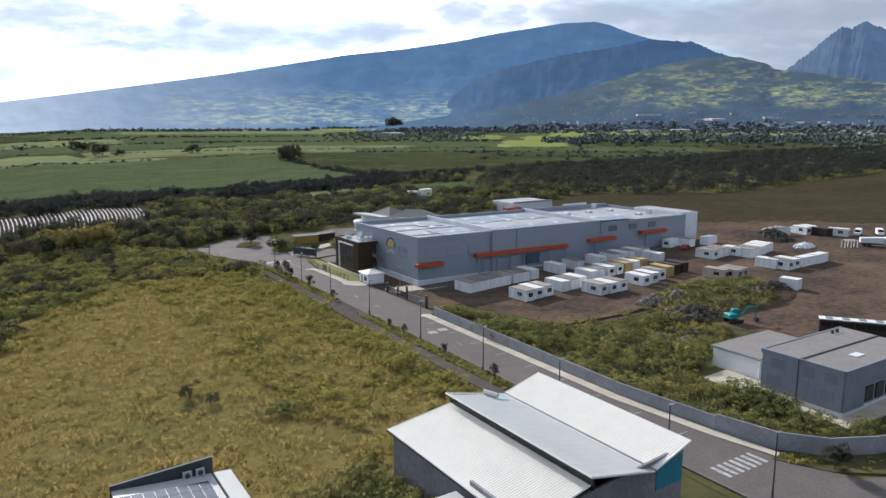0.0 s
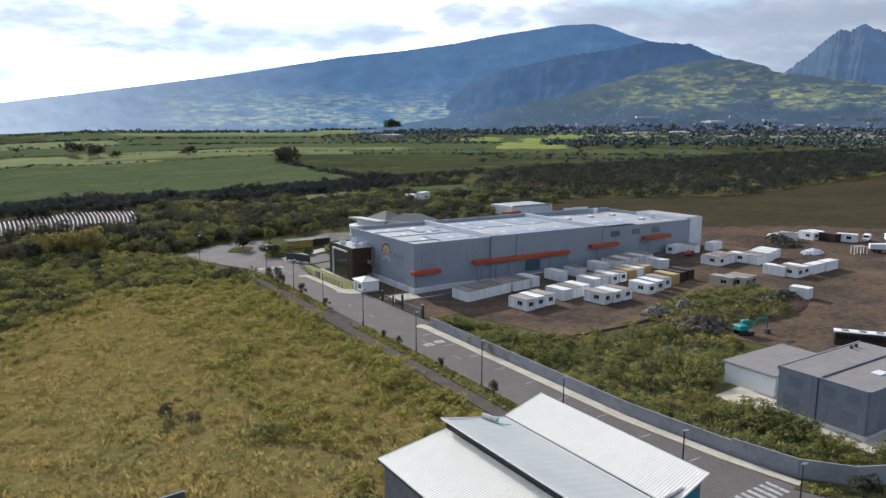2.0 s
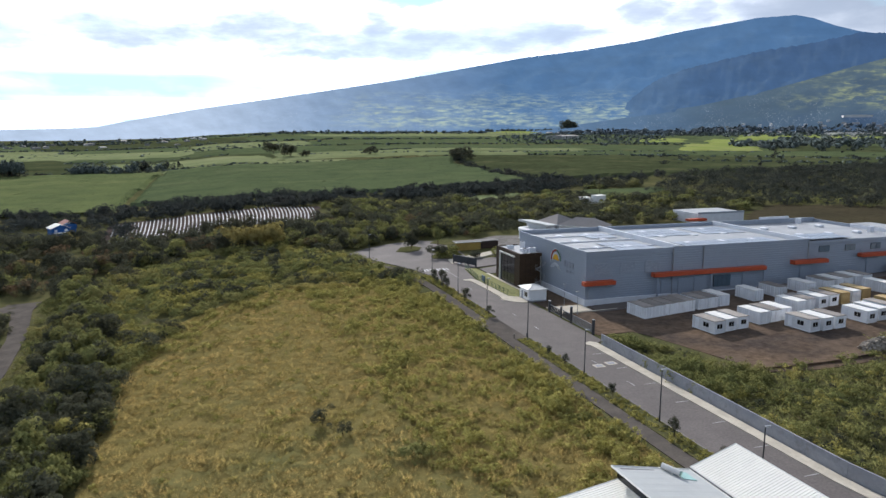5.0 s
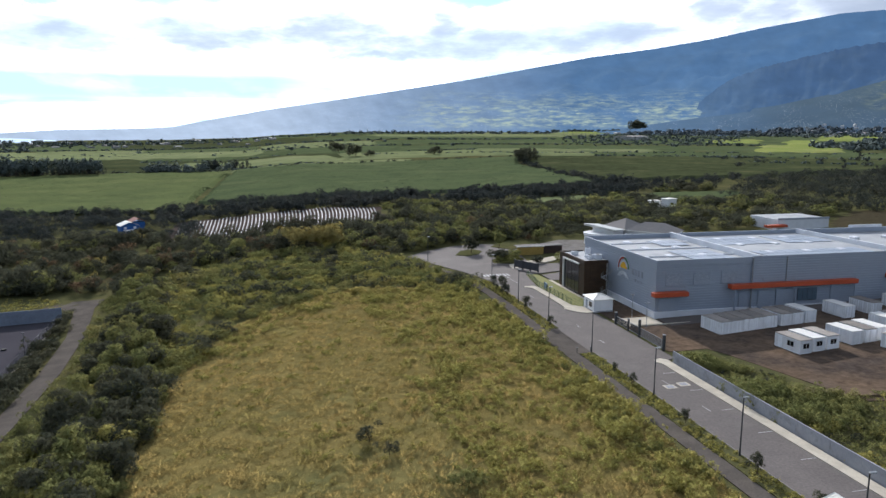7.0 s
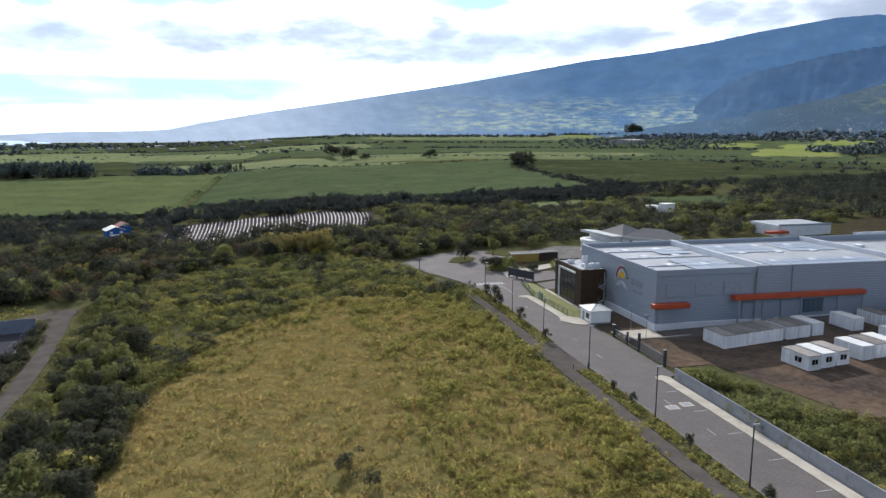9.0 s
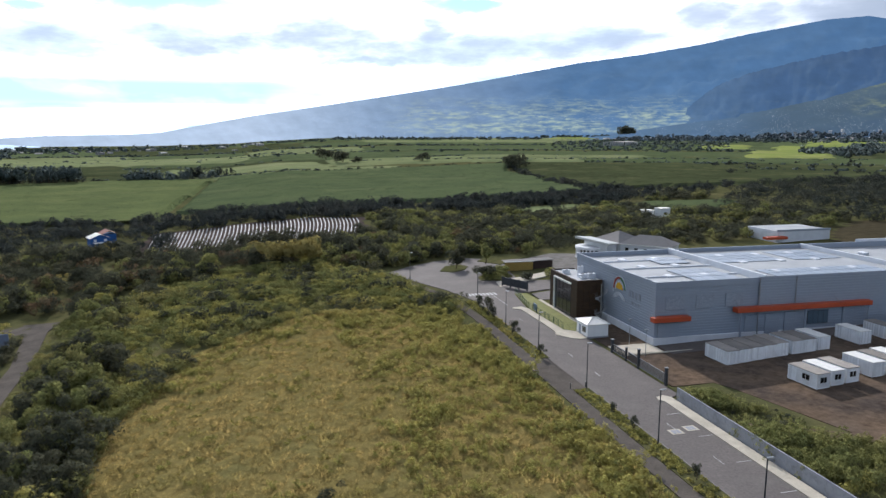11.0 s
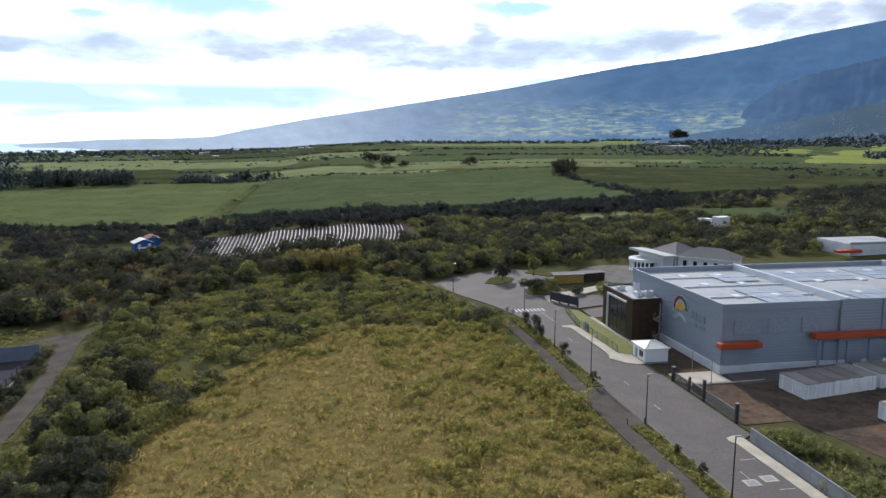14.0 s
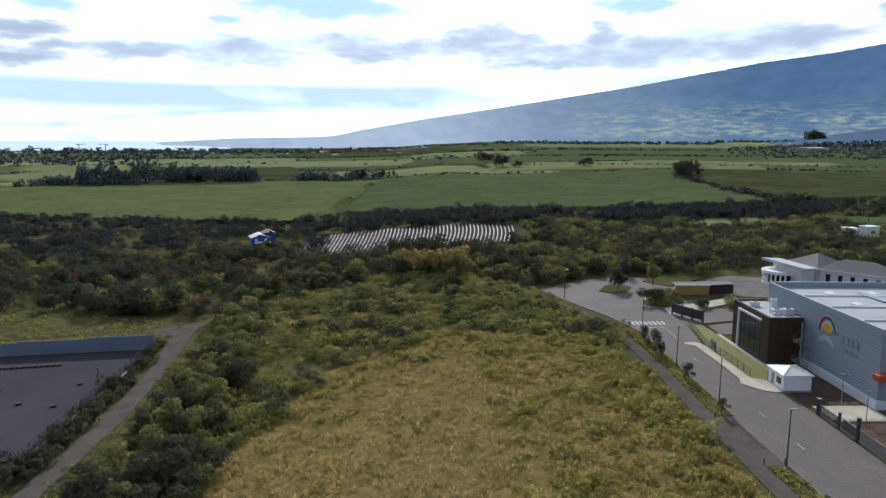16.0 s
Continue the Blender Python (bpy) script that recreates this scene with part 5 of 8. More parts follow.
for v0, v1, h in ((-20.2, -12.0, 1.9), (-11.2, -7.6, 1.9), (-6.8, -2.2, 1.7)):
    part("bottom_rail", B(-10.0, -9.86, v0, v1, 0.25, 0.38), METAL, gate)
    part("top_rail", B(-10.0, -9.86, v0, v1, h - 0.1, h), METAL, gate)
    for k in range(int((v1 - v0) / 0.28)):
        part("bar", B(-9.96, -9.9, v0 + 0.28 * k, v0 + 0.28 * k + 0.12, 0.3, h - 0.05), METAL if v0 < -12 else DARK_METAL, gate)
for v, h, w in ((-20.6, 2.9, 0.22), (-11.6, 3.4, 0.2), (-7.2, 2.4, 0.16), (-1.8, 2.4, 0.24)):
    p = thing("gate_post", "dark grey square gate post", "gate post", "gate posts", -9.93, v, 0)
    part("shaft", B(-w, w, -w, w, -0.2, h, bevel=0.02), DARK_METAL, p)
    part("cap", B(-w - 0.05, w + 0.05, -w - 0.05, w + 0.05, h, h + 0.12, bevel=0.02), METAL, p)


def fence(name, x0, y0, x1, y1, h, step, mat, label, wires=True):
    f = thing(name, label, "fence", "", x0, y0, 0, math.degrees(math.atan2(y1 - y0, x1 - x0)))
    length = math.hypot(x1 - x0, y1 - y0)
    n = max(1, round(length / step))
    for i in range(n + 1):
        part("post", B(length * i / n - 0.04, length * i / n + 0.04, -0.04, 0.04, -0.2, h), mat, f)
    for k in range(6 if wires else 2):
        z = 0.15 + (h - 0.2) * k / (5 if wires else 1)
        part("wire", B(0, length, -0.015, 0.015, z, z + 0.03), mat, f)
    if wires:
        for k in range(int(length / 0.5)):
            part("wire", B(k * 0.5, k * 0.5 + 0.02, -0.012, 0.012, 0.1, h - 0.05), mat, f)
    return f


fence("lawn_fence", -12.7, 15, -13.2, 34, 1.7, 2.3, GREEN_FENCE, "green welded-wire fence round the lawn")
fence("lawn_fence", -13.2, 34, -10.8, 50, 1.7, 2.3, GREEN_FENCE, "green welded-wire fence round the lawn")
fence("lawn_fence", -10.6, 12.9, -12.7, 15, 1.7, 2.3, GREEN_FENCE, "green welded-wire fence round the lawn")
sb = thing("notice_board", "blue-grey notice board on the lawn fence", "sign", "", -12.9, 30.5, 0, 85)
part("panel", B(-1.3, 1.3, -0.08, 0.02, 0.5, 2.0), material("notice_blue", (0.16, 0.24, 0.34), None, rough=0.5), sb)
part("post", B(-1.35, -1.2, -0.1, 0.05, -0.2, 2.1), DARK_METAL, sb)
part("post", B(1.2, 1.35, -0.1, 0.05, -0.2, 2.1), DARK_METAL, sb)

# ---------------------------------------------------------------- street lamps
lamp0 = thing("street_lamp", "slim grey steel street lamp with a flat head", "street lamp", "street lamps along the road")
part("base", rod(bmesh.new(), (0, 0, 0), (0, 0, 0.9), 0.13, 0.12, sides=8), DARK_METAL, lamp0)
part("pole", rod(bmesh.new(), (0, 0, 0.9), (0, 0, 7.6), 0.10, 0.07, sides=8), DARK_METAL, lamp0)
head = part("head", B(-0.1, 0.75, -0.16, 0.16, 7.55, 7.68, bevel=0.04), METAL, lamp0)
part("lens", B(0.1, 0.68, -0.12, 0.12, 7.52, 7.56), PLINTH, head)
LAMPS = [(-23.5, -19.0), (-23.5, -40.8), (-23.5, -61.4), (-24.1, -81.0), (-24.3, -100.8), (-23.5, 2.0), (-23.5, 21.0), (-23.5, 42.0), (-20.8, -112.4), (0.3, -114.2), (-33.5, 76.0)]
lamp0.matrix_basis = pose(*LAMPS[0], 0.1)
for x, y in LAMPS[1:]:
    copy_thing(lamp0, pose(x, y, 0.1))
lamp1 = thing("yard_lamp", "short grey lamp post inside the gate", "lamp post", "yard lamps", -5.4, -6.2, 0)
part("pole", rod(bmesh.new(), (0, 0, 0), (0, 0, 5.2), 0.07, 0.05, sides=8), METAL, lamp1)
part("head", B(-0.5, 0.5, -0.12, 0.12, 5.15, 5.28, bevel=0.03), METAL, lamp1)
copy_thing(lamp1, pose(-4.5, 1.5, 0))

# ---------------------------------------------------------------- containers and site cabins
CW, CL, CH = 2.75, 6.0, 2.6


def cabin(name, label, roofmat, wallmat, windows, category="site cabin", length=CL):
    """Front (short end with its window) faces -y."""
    c = thing(name, label, category, "stored cabins and containers")
    part("body", B(0.05, CW - 0.05, 0.05, length - 0.05, 0.12, CH - 0.1), wallmat, c)
    part("floor_frame", B(0, CW, 0, length, 0, 0.16, bevel=0.02), wallmat, c)
    part("roof", B(-0.03, CW + 0.03, -0.03, length + 0.03, CH - 0.12, CH, bevel=0.03), roofmat, c)
    for x in (0, CW - 0.14):
        for y in (0, length - 0.14):
            part("corner_post", B(x - 0.01, x + 0.15, y - 0.01, y + 0.15, 0.1, CH - 0.1), wallmat, c)
    if windows:
        w = part("window", B(0.75, 2.0, -0.02, 0.06, 1.0, 1.9), GLASS_DARK, c)
        part("bar", B(1.34, 1.40, -0.04, 0.0, 1.0, 1.9), TRIM, w)
        w = part("window", B(-0.02, 0.06, 1.6, 3.0, 1.0, 1.9), GLASS_DARK, c)
        part("bar", B(-0.04, 0.0, 2.27, 2.33, 1.0, 1.9), TRIM, w)
        part("door", B(-0.01, 0.06, 4.3, 5.2, 0.15, 2.2), wallmat, c)
    else:
        for k in range(int((length - 0.5) / 0.6)):
            part("rib", B(0.03, 0.06, 0.35 + 0.6 * k, 0.62 + 0.6 * k, 0.2, CH - 0.16), wallmat, c)
        for k in range(3):
            part("rib", B(0.35 + 0.75 * k, 0.65 + 0.75 * k, 0.03, 0.06, 0.2, CH - 0.16), wallmat, c)
    return c


KINDS = {
    "cw": cabin("site_cabin", "white site cabin with dark windows and a white roof", TRIM, BOX_WHITE, True),
    "cg": cabin("site_cabin", "white site cabin with dark windows and a dusty roof", BOX_ROOF_GREY, BOX_WHITE, True),
    "sw": cabin("container", "plain white storage container with a white roof", TRIM, BOX_WHITE, False, "container"),
    "sg": cabin("container", "plain white storage container with a dusty grey roof", BOX_ROOF_GREY, BOX_WHITE, False, "container"),
    "bx": cabin("container", "short white box container standing alone on the dirt", TRIM, BOX_WHITE, False, "container", 4.3),
    "tn": cabin("container", "tan painted storage container", BOX_TAN, BOX_TAN, False, "container"),
    "wd": cabin("site_cabin", "weathered beige site cabin with a dusty sagging roof", BOX_ROOF_GREY, BOX_BEIGE, True),
    "dk": cabin("container", "dark brown storage container", BOX_DARK, BOX_DARK, False, "container"),
}
STORED = [("sg", 6.0 + 2.85 * i, -14.6 + 0.35 * i, 4) for i in range(5)] + [("sg", 21.0, -12.9, 3), ("sg", 23.85, -12.7, 3), ("sw", 27.2, -12.3, 2)]
STORED += [("cg", 12.0, -29.2, 5), ("cw", 15.3, -28.6, 5), ("cg", 18.6, -28.2, 5), ("sw", 24.7, -27.2, 5), ("sg", 28.0, -26.8, 5), ("sw", 31.0, -26.4, 4)]
STORED += [("sw", 37.1, -11.8, 2), ("sg", 44.5, -11.0, 1), ("sw", 53.3, -10.8, 1)]
STORED += [("sw" if i % 2 else "sg", 59.6 + 3.2 * i, -10.2 + 0.25 * i, 2) for i in range(5)]
STORED += [("cg", 29.6, -35.2, 5), ("cw", 32.8, -35.3, 5), ("cg", 36.0, -35.2, 4), ("cw", 44.5, -34.8, 3), ("cw", 48.4, -34.0, 3), ("cg", 52.4, -32.8, 3), ("tn", 57.2, -31.4, 3), ("dk", 60.6, -30.8, 3), ("dk", 64.2, -30.2, 3)]
STORED += [("sw", 38.2, -23.2, 4), ("sg", 41.4, -22.4, 4), ("cw", 45.4, -22.0, 4), ("cg", 48.8, -21.6, 4), ("tn", 52.4, -21.2, 4), ("sw", 56.0, -20.8, 4), ("tn", 59.6, -20.2, 4), ("sw", 69.4, -17.6, 3)]
STORED += [("cw", 88.6, -2.0, -80), ("sg", 95.0, -7.6, 5)]
STORED += [("cg", 84.6, -24.2, 2), ("sg", 87.6, -23.8, 2), ("sg", 90.6, -23.4, 2), ("cw", 93.8, -26.4, 2), ("sg", 94.2, -29.6, 2), ("sg", 97.2, -29.0, 2), ("sw", 100.2, -28.6, 2), ("sw", 103.2, -27.6, 2), ("sw", 106.0, -27.0, 2), ("sw", 101.4, -6.2, -80)]
STORED += [("sw", 86.4, -42.6, 5), ("cg", 87.4, -45.4, -2), ("cw", 90.5, -45.2, -2), ("sw", 94.4, -42.6, -88), ("sw", 100.6, -42.6, -88)]
STORED += [("wd", 65.2, -42.6, 8), ("wd", 67.6, -44.6, 8), ("wd", 70.4, -44.2, 8), ("bx", 69.3, -59.4, 10)]
STORED += [("cw", 142.0, -16.8, -10), ("sw", 145.4, -17.4, -10), ("cw", 148.0, -27.5, 20), ("sg", 137.5, -14.0, 60), ("dk", 143.6, -23.0, -8), ("dk", 146.4, -22.6, -8)]
used = set()
for kind, x, y, rz in STORED:
    x, y = x - 0.6 * min(x / 60, 1), y - SKEW * x
    if kind in used:
        copy_thing(KINDS[kind], pose(x, y, lift(x) + 0.02, 0, 0, rz))
    else:
        KINDS[kind].matrix_basis = pose(x, y, lift(x) + 0.02, 0, 0, rz)
        used.add(kind)

# ---------------------------------------------------------------- vegetation


def unit(v):
    return v / np.maximum(np.linalg.norm(v, axis=-1, keepdims=True), 1e-9)


def leaf_clumps(points, normals, size, rng):
    """Irregular three-cornered leaf clumps, one for each point, roughly across its normal."""
    n = len(points)
    t = unit(np.cross(normals, rng.normal(size=(n, 3))))
    b = np.cross(normals, t)
    s = (size * rng.uniform(0.75, 1.6, n))[:, None]
    k = rng.uniform(0.6, 1.2, (n, 3, 1))
    corners = np.stack([-t - 0.6 * b, t - b * 0.55, 0.1 * t + 1.1 * b], 1) * k
    return points[:, None, :] + corners * s[:, :, None]


def crowns(x, y, z, w, h, leaves, rng, leaf=0.16, lobes=6, dome=1.0):
    """Leaves of many crowns at once. w: half widths, h: heights; every crown is a few uneven lobes of leaf clumps."""
    n = len(x)
    lob = rng.normal(size=(n, lobes, 3)) * np.array([0.46, 0.46, 0.20]) * dome
    lob[:, :, 2] = np.abs(lob[:, :, 2]) * 1.2 + rng.uniform(0.2, 0.62, (n, lobes))
    rad = rng.uniform(0.30, 0.56, (n, lobes)) * (1.6 - 0.6 * dome)
    pick = rng.randint(0, lobes, (n, leaves))
    rows = np.arange(n)[:, None]
    d = unit(rng.normal(size=(n, leaves, 3)) + np.array([0, 0, 0.35]))
    p = lob[rows, pick] + d * (rad[rows, pick] * rng.uniform(0.75, 1.08, (n, leaves)))[..., None] * np.array([1.0, 1.0, 0.62])
    p[..., 2] = np.maximum(p[..., 2], 0.02 + 0.1 * rng.rand(n, leaves))
    scale = np.stack([w, w, h], -1)[:, None, :]
    pts = p * scale + np.stack([x, y, z], -1)[:, None, :]
    nor = unit(d + 0.45 * rng.normal(size=d.shape))
    smooth = unit(d + np.array([0, 0, 0.75]) + 0.22 * rng.normal(size=d.shape)).reshape(-1, 3)
    size = np.repeat((leaf * (w + h) / 2 * 1.35)[:, None], leaves, 1)
    return leaf_clumps(pts.reshape(-1, 3), nor.reshape(-1, 3), size.ravel(), rng), smooth


def leaf_stuff(name, leaves, mat, label, category):
    me = leaf_mesh(*leaves)
    me.materials.append(mat)
    ob = new(name, me)
    return tagged(ob, label, category, kind="stuff")


def scatter(outline, n, rng, keep=None):
    o = np.array(outline, float)
    x = rng.uniform(o[:, 0].min(), o[:, 0].max(), n * 3)
    y = rng.uniform(o[:, 1].min(), o[:, 1].max(), n * 3)
    ok = inside(x, y, outline)
    if keep is not None:
        ok &= keep(x, y)
    return x[ok][:n], y[ok][:n]


MEADOW = [(-98.7, -210), (-98.1, -9.5), (-90.8, 23.4), (-75.7, 40.6), (-59.6, 45.8), (-45, 40), (-36, 34), (-30, 15), (-30, -210)]
SCRUB_TOP = [(-98.4, -8), (-87, 25.3), (-72, 41), (-57.8, 46.6), (-38, 40), (-31, 30), (-30, 45), (-36, 64), (-42, 86), (-59.7, 108.5), (-85.9, 116.4), (-112.7, 94.6), (-110.2, 65.5), (-103.1, 35.3)]
SCRUB_LEFT = [(-113.5, -120), (-98.4, -120), (-97.2, -10), (-103, 33), (-110, 66), (-119.5, 73), (-116, 38), (-114, 10)]
WOOD_LEFT = [(-126, 80), (-122, 75), (-111.5, 73.8), (-112.7, 94.6), (-85.9, 116.4), (-59.7, 108.5), (-42, 88), (-30, 98), (-20, 106), (-6, 109), (6, 102), (20, 110), (20, 150), (-30, 170), (-112.7, 169.3), (-134.3, 197.3), (-271.7, 152.9), (-378.8, 93.5), (-378.8, 62), (-182.5, 94), (-140, 84)]
ORCHARD = [(-134.3, 199.7), (-112.7, 171.6), (-117.6, 233.7), (-125.2, 275.6), (-307.4, 260), (-485.9, 200.5), (-378.8, 98.2), (-271.7, 155.3)]
HEDGE = [(-480, 300), (-300, 264), (-180, 274), (-125, 264), (-91, 262), (-41, 247), (13, 236), (74, 224), (112, 228), (161, 254), (235, 285), (240, 302), (150, 286), (110, 295), (60, 297), (0, 300), (-60, 302), (-120, 318), (-150, 300), (-200, 306), (-300, 322), (-480, 340)]
WOOD_BACK = [(-26, 182), (20, 150), (24, 112), (90, 100), (105, 104), (165, 122), (174, 142), (162, 204), (180, 250), (165, 262), (110, 222), (60, 224), (0, 238), (-24, 236)]
WOOD_RIGHT = [(150, 190), (160, 142), (190, 100), (236, 74), (312, 88), (479, 116), (1057, 391), (853, 400), (635, 400), (368, 330), (266, 318), (240, 295)]


def grass_stuff(name, outline, n, h0, h1, mat, label, blades=4, keep=None, seed=3, wide0=0.06, wide1=0.15, stand=None):
    rng = np.random.RandomState(seed)
    x, y = scatter(outline, n, rng, keep)
    m = len(x)
    lean = rng.normal(size=(m, blades, 2)) * 0.85
    h = rng.uniform(h0, h1, (m, 1)) * np.clip(1 + 0.35 * fbm(x, y, 2.6, 2) + 0.35 * fbm(x, y, 9, 2), 0.35, 2)[:, None] * rng.uniform(0.7, 1.1, (m, blades))
    a = rng.uniform(-np.pi / 2, np.pi / 2, (m, blades))
    wide = rng.uniform(wide0, wide1, (m, blades))
    root = np.stack([x[:, None] + rng.normal(size=(m, blades)) * 0.16, y[:, None] + rng.normal(size=(m, blades)) * 0.16, np.repeat((rise(x, y) + (stand(x, y) if stand else 0.0))[:, None], blades, 1) - 0.08], -1)
    side = np.stack([np.cos(a), np.sin(a), 0 * a], -1) * wide[..., None]
    tip = np.stack([lean[..., 0] * h, lean[..., 1] * h, h], -1)
    blade = np.stack([root - side * 1.15, root + side * 1.15, root + tip + side * 0.3], 2)
    lit = unit(np.stack([0.5 * lean[..., 0], 0.5 * lean[..., 1], np.ones_like(h)], -1) + 0.12 * rng.normal(size=(m, blades, 3)))
    return leaf_stuff(name, (blade.reshape(-1, 3, 3), lit.reshape(-1, 3)), mat, label, "grass")


SHED = lambda x, y: ~(((x > -54.5) & (x < -28) & (y < -83)) | ((x > -84) & (x < -70) & (y < -82)))
grass_stuff("meadow_grass", MEADOW, 115000, 0.34, 0.72, GRASS, "tall dry yellow-green meadow grass in tufts", 3, lambda x, y: SHED(x, y) & (y > -118), 3, 0.06, 0.15)


def shrubs(name, outline, n, hs, ws, leaves, mat, label, seed, keep=None, leaf=0.12, patch=0.0, category="scrub", stand=None, dome=1.0):
    rng = np.random.RandomState(seed)
    x, y = scatter(outline, n, rng, keep)
    if patch:
        ok = fbm(x, y, patch, 2) > rng.uniform(-0.9, 0.5, len(x))
        x, y = x[ok], y[ok]
    m = len(x)
    h = rng.uniform(*hs, m) * (1 + 0.25 * fbm(x, y, 40, 2))
    w = h * rng.uniform(*ws, m)
    return leaf_stuff(name, crowns(x, y, rise(x, y) - 0.1 + (stand(x, y) if stand else 0.0), w, h, leaves, rng, leaf, 6, dome), mat, label, category)


shrubs("meadow_weeds", MEADOW, 900, (0.4, 0.95), (0.8, 1.4), 80, LEAF_LIGHT, "low green weeds in patches among the dry grass", 5, lambda x, y: SHED(x, y) & (y > -110), 0.12, 22)
shrubs("edge_weeds", [(-56, -80), (-29.5, -80), (-29.5, 20), (-36, 36), (-60, 40)], 1600, (0.5, 1.4), (0.7, 1.2), 80, LEAF_LIGHT, "green weeds and low bushes along the footpath", 6, None, 0.11, 16)
shrubs("edge_weeds", [(-36, -80), (-29.5, -80), (-29.5, 20), (-33, 30)], 160, (0.6, 1.6), (0.6, 1.0), 90, LEAF_MID, "dark low bushes along the footpath", 36, None, 0.11, 16)
shrubs("edge_bushes", [(-37, -75), (-29.8, -75), (-29.8, 22), (-35, 36), (-44, 40), (-38, 10)], 240, (0.9, 2.3), (0.6, 1.0), 130, LEAF_LIGHT, "dense olive bushes leaning over the footpath", 24, None, 0.09)
shrubs("edge_bushes", [(-96, 0), (-88, 22), (-74, 38), (-58, 43), (-44, 37), (-35, 30), (-31, 10), (-40, 5), (-48, 24), (-62, 31), (-75, 27), (-86, 8)], 260, (0.5, 1.5), (0.8, 1.3), 70, LEAF_LIGHT, "low pale scrub creeping into the meadow", 25, None, 0.12)
shrubs("scrub", SCRUB_TOP, 280, (1.1, 2.4), (1.0, 1.7), 280, LEAF_LIGHT, "pale olive thorn scrub at the edge of the meadow", 7, None, 0.062, dome=0.7)
shrubs("scrub", SCRUB_TOP, 420, (1.0, 2.8), (0.9, 1.6), 280, LEAF_MID, "dense grey-green thorn scrub at the edge of the meadow", 8, None, 0.062, dome=0.7)
shrubs("scrub", SCRUB_TOP, 150, (1.6, 3.2), (0.8, 1.3), 240, LEAF_DARK, "darker rounded bushes among the pale scrub", 45, None, 0.075, 24)
shrubs("scrub", SCRUB_LEFT, 240, (1.4, 3.0), (0.6, 1.0), 200, LEAF_MID, "dense green thicket between meadow and track", 9, None, 0.075, dome=0.75)
shrubs("scrub", SCRUB_LEFT, 220, (2.0, 4.2), (0.55, 0.85), 380, LEAF_DARK, "dark rounded bushes in the thicket by the track", 48, None, 0.05, dome=0.55)
shrubs("track_weeds", [(-119.3, -100), (-113.5, -100), (-114, 10), (-116, 38), (-119.5, 73), (-125, 73), (-121.5, 38), (-119.3, 10)], 420, (0.4, 1.3), (0.8, 1.2), 90, LEAF_MID, "low green weeds and creepers along the track", 23, None, 0.1)
shrubs("court_weeds", [(-215, 46), (-158, 56), (-134, 60), (-134, 66), (-140, 83), (-182, 93), (-230, 84)], 900, (0.3, 0.8), (0.9, 1.5), 40, LEAF_LIGHT, "rough pale grass and weeds behind the court wall", 26, None, 0.16)
shrubs("woodland", WOOD_LEFT, 900, (1.8, 3.8), (0.7, 1.0), 110, LEAF_DARK, "dark dense woodland of low trees", 10, None, 0.09, dome=0.7)
shrubs("woodland", WOOD_LEFT, 470, (4.0, 6.4), (0.6, 0.85), 340, LEAF_DARK, "taller rounded trees standing out of the woodland", 22, None, 0.062, dome=0.45)
shrubs("woodland", WOOD_LEFT, 11, (2.6, 4.6), (0.6, 0.9), 200, LEAF_YELLOW, "yellowing trees among the woodland", 42, lambda x, y: x > -200, 0.08)
shrubs("woodland", WOOD_LEFT, 60, (2.6, 4.8), (0.6, 0.9), 200, LEAF_RUST, "rust-brown half-bare trees among the woodland", 43, lambda x, y: x > -200, 0.07)
shrubs("woodland", WOOD_LEFT, 90, (3.4, 5.4), (0.6, 0.95), 320, LEAF_MID, "lighter green trees among the dark woodland", 17, None, 0.065, dome=0.6)
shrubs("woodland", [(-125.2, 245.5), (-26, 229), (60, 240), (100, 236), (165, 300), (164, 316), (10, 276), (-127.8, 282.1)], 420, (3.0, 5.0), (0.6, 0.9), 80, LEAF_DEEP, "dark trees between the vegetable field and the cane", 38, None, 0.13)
shrubs("woodland", [(-42, 90), (-30, 99), (-6, 110), (20, 112), (22, 140), (-30, 150), (-62, 140), (-60, 112)], 190, (2.0, 4.2), (0.7, 1.1), 220, LEAF_MID, "olive low trees behind the turning loop", 84, None, 0.07, dome=0.6)
shrubs("yard_bushes", [(-70.6, -104), (-54.6, -104), (-54.6, -84), (-58, -82), (-69.5, -84.5)], 240, (1.2, 2.6), (0.6, 1.0), 160, LEAF_MID, "green bushes between the two workshops", 39, None, 0.09)
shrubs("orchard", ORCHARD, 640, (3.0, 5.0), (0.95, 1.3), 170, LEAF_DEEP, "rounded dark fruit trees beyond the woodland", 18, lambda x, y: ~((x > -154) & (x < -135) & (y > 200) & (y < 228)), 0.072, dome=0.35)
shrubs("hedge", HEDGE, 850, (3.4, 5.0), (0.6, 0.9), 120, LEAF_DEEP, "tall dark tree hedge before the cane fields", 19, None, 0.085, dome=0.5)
CLEARED = lambda x, y: ~((x > 116) & (x < 178) & (y > 184) & (y < 234)) & ~((x > 96) & (x < 116) & (y > 158) & (y < 186)) & ~((x > 46) & (x < 101) & (y > 205) & (y < 238))
shrubs("woodland", WOOD_BACK, 900, (2.2, 4.6), (0.8, 1.2), 100, LEAF_DARK, "mixed low woodland behind the warehouse", 12, lambda x, y: CLEARED(x, y), 0.095, dome=0.5)
shrubs("woodland", WOOD_BACK, 270, (2.2, 4.6), (0.8, 1.2), 220, LEAF_MID, "olive trees standing out of the low woodland", 46, lambda x, y: CLEARED(x, y), 0.075, dome=0.6)
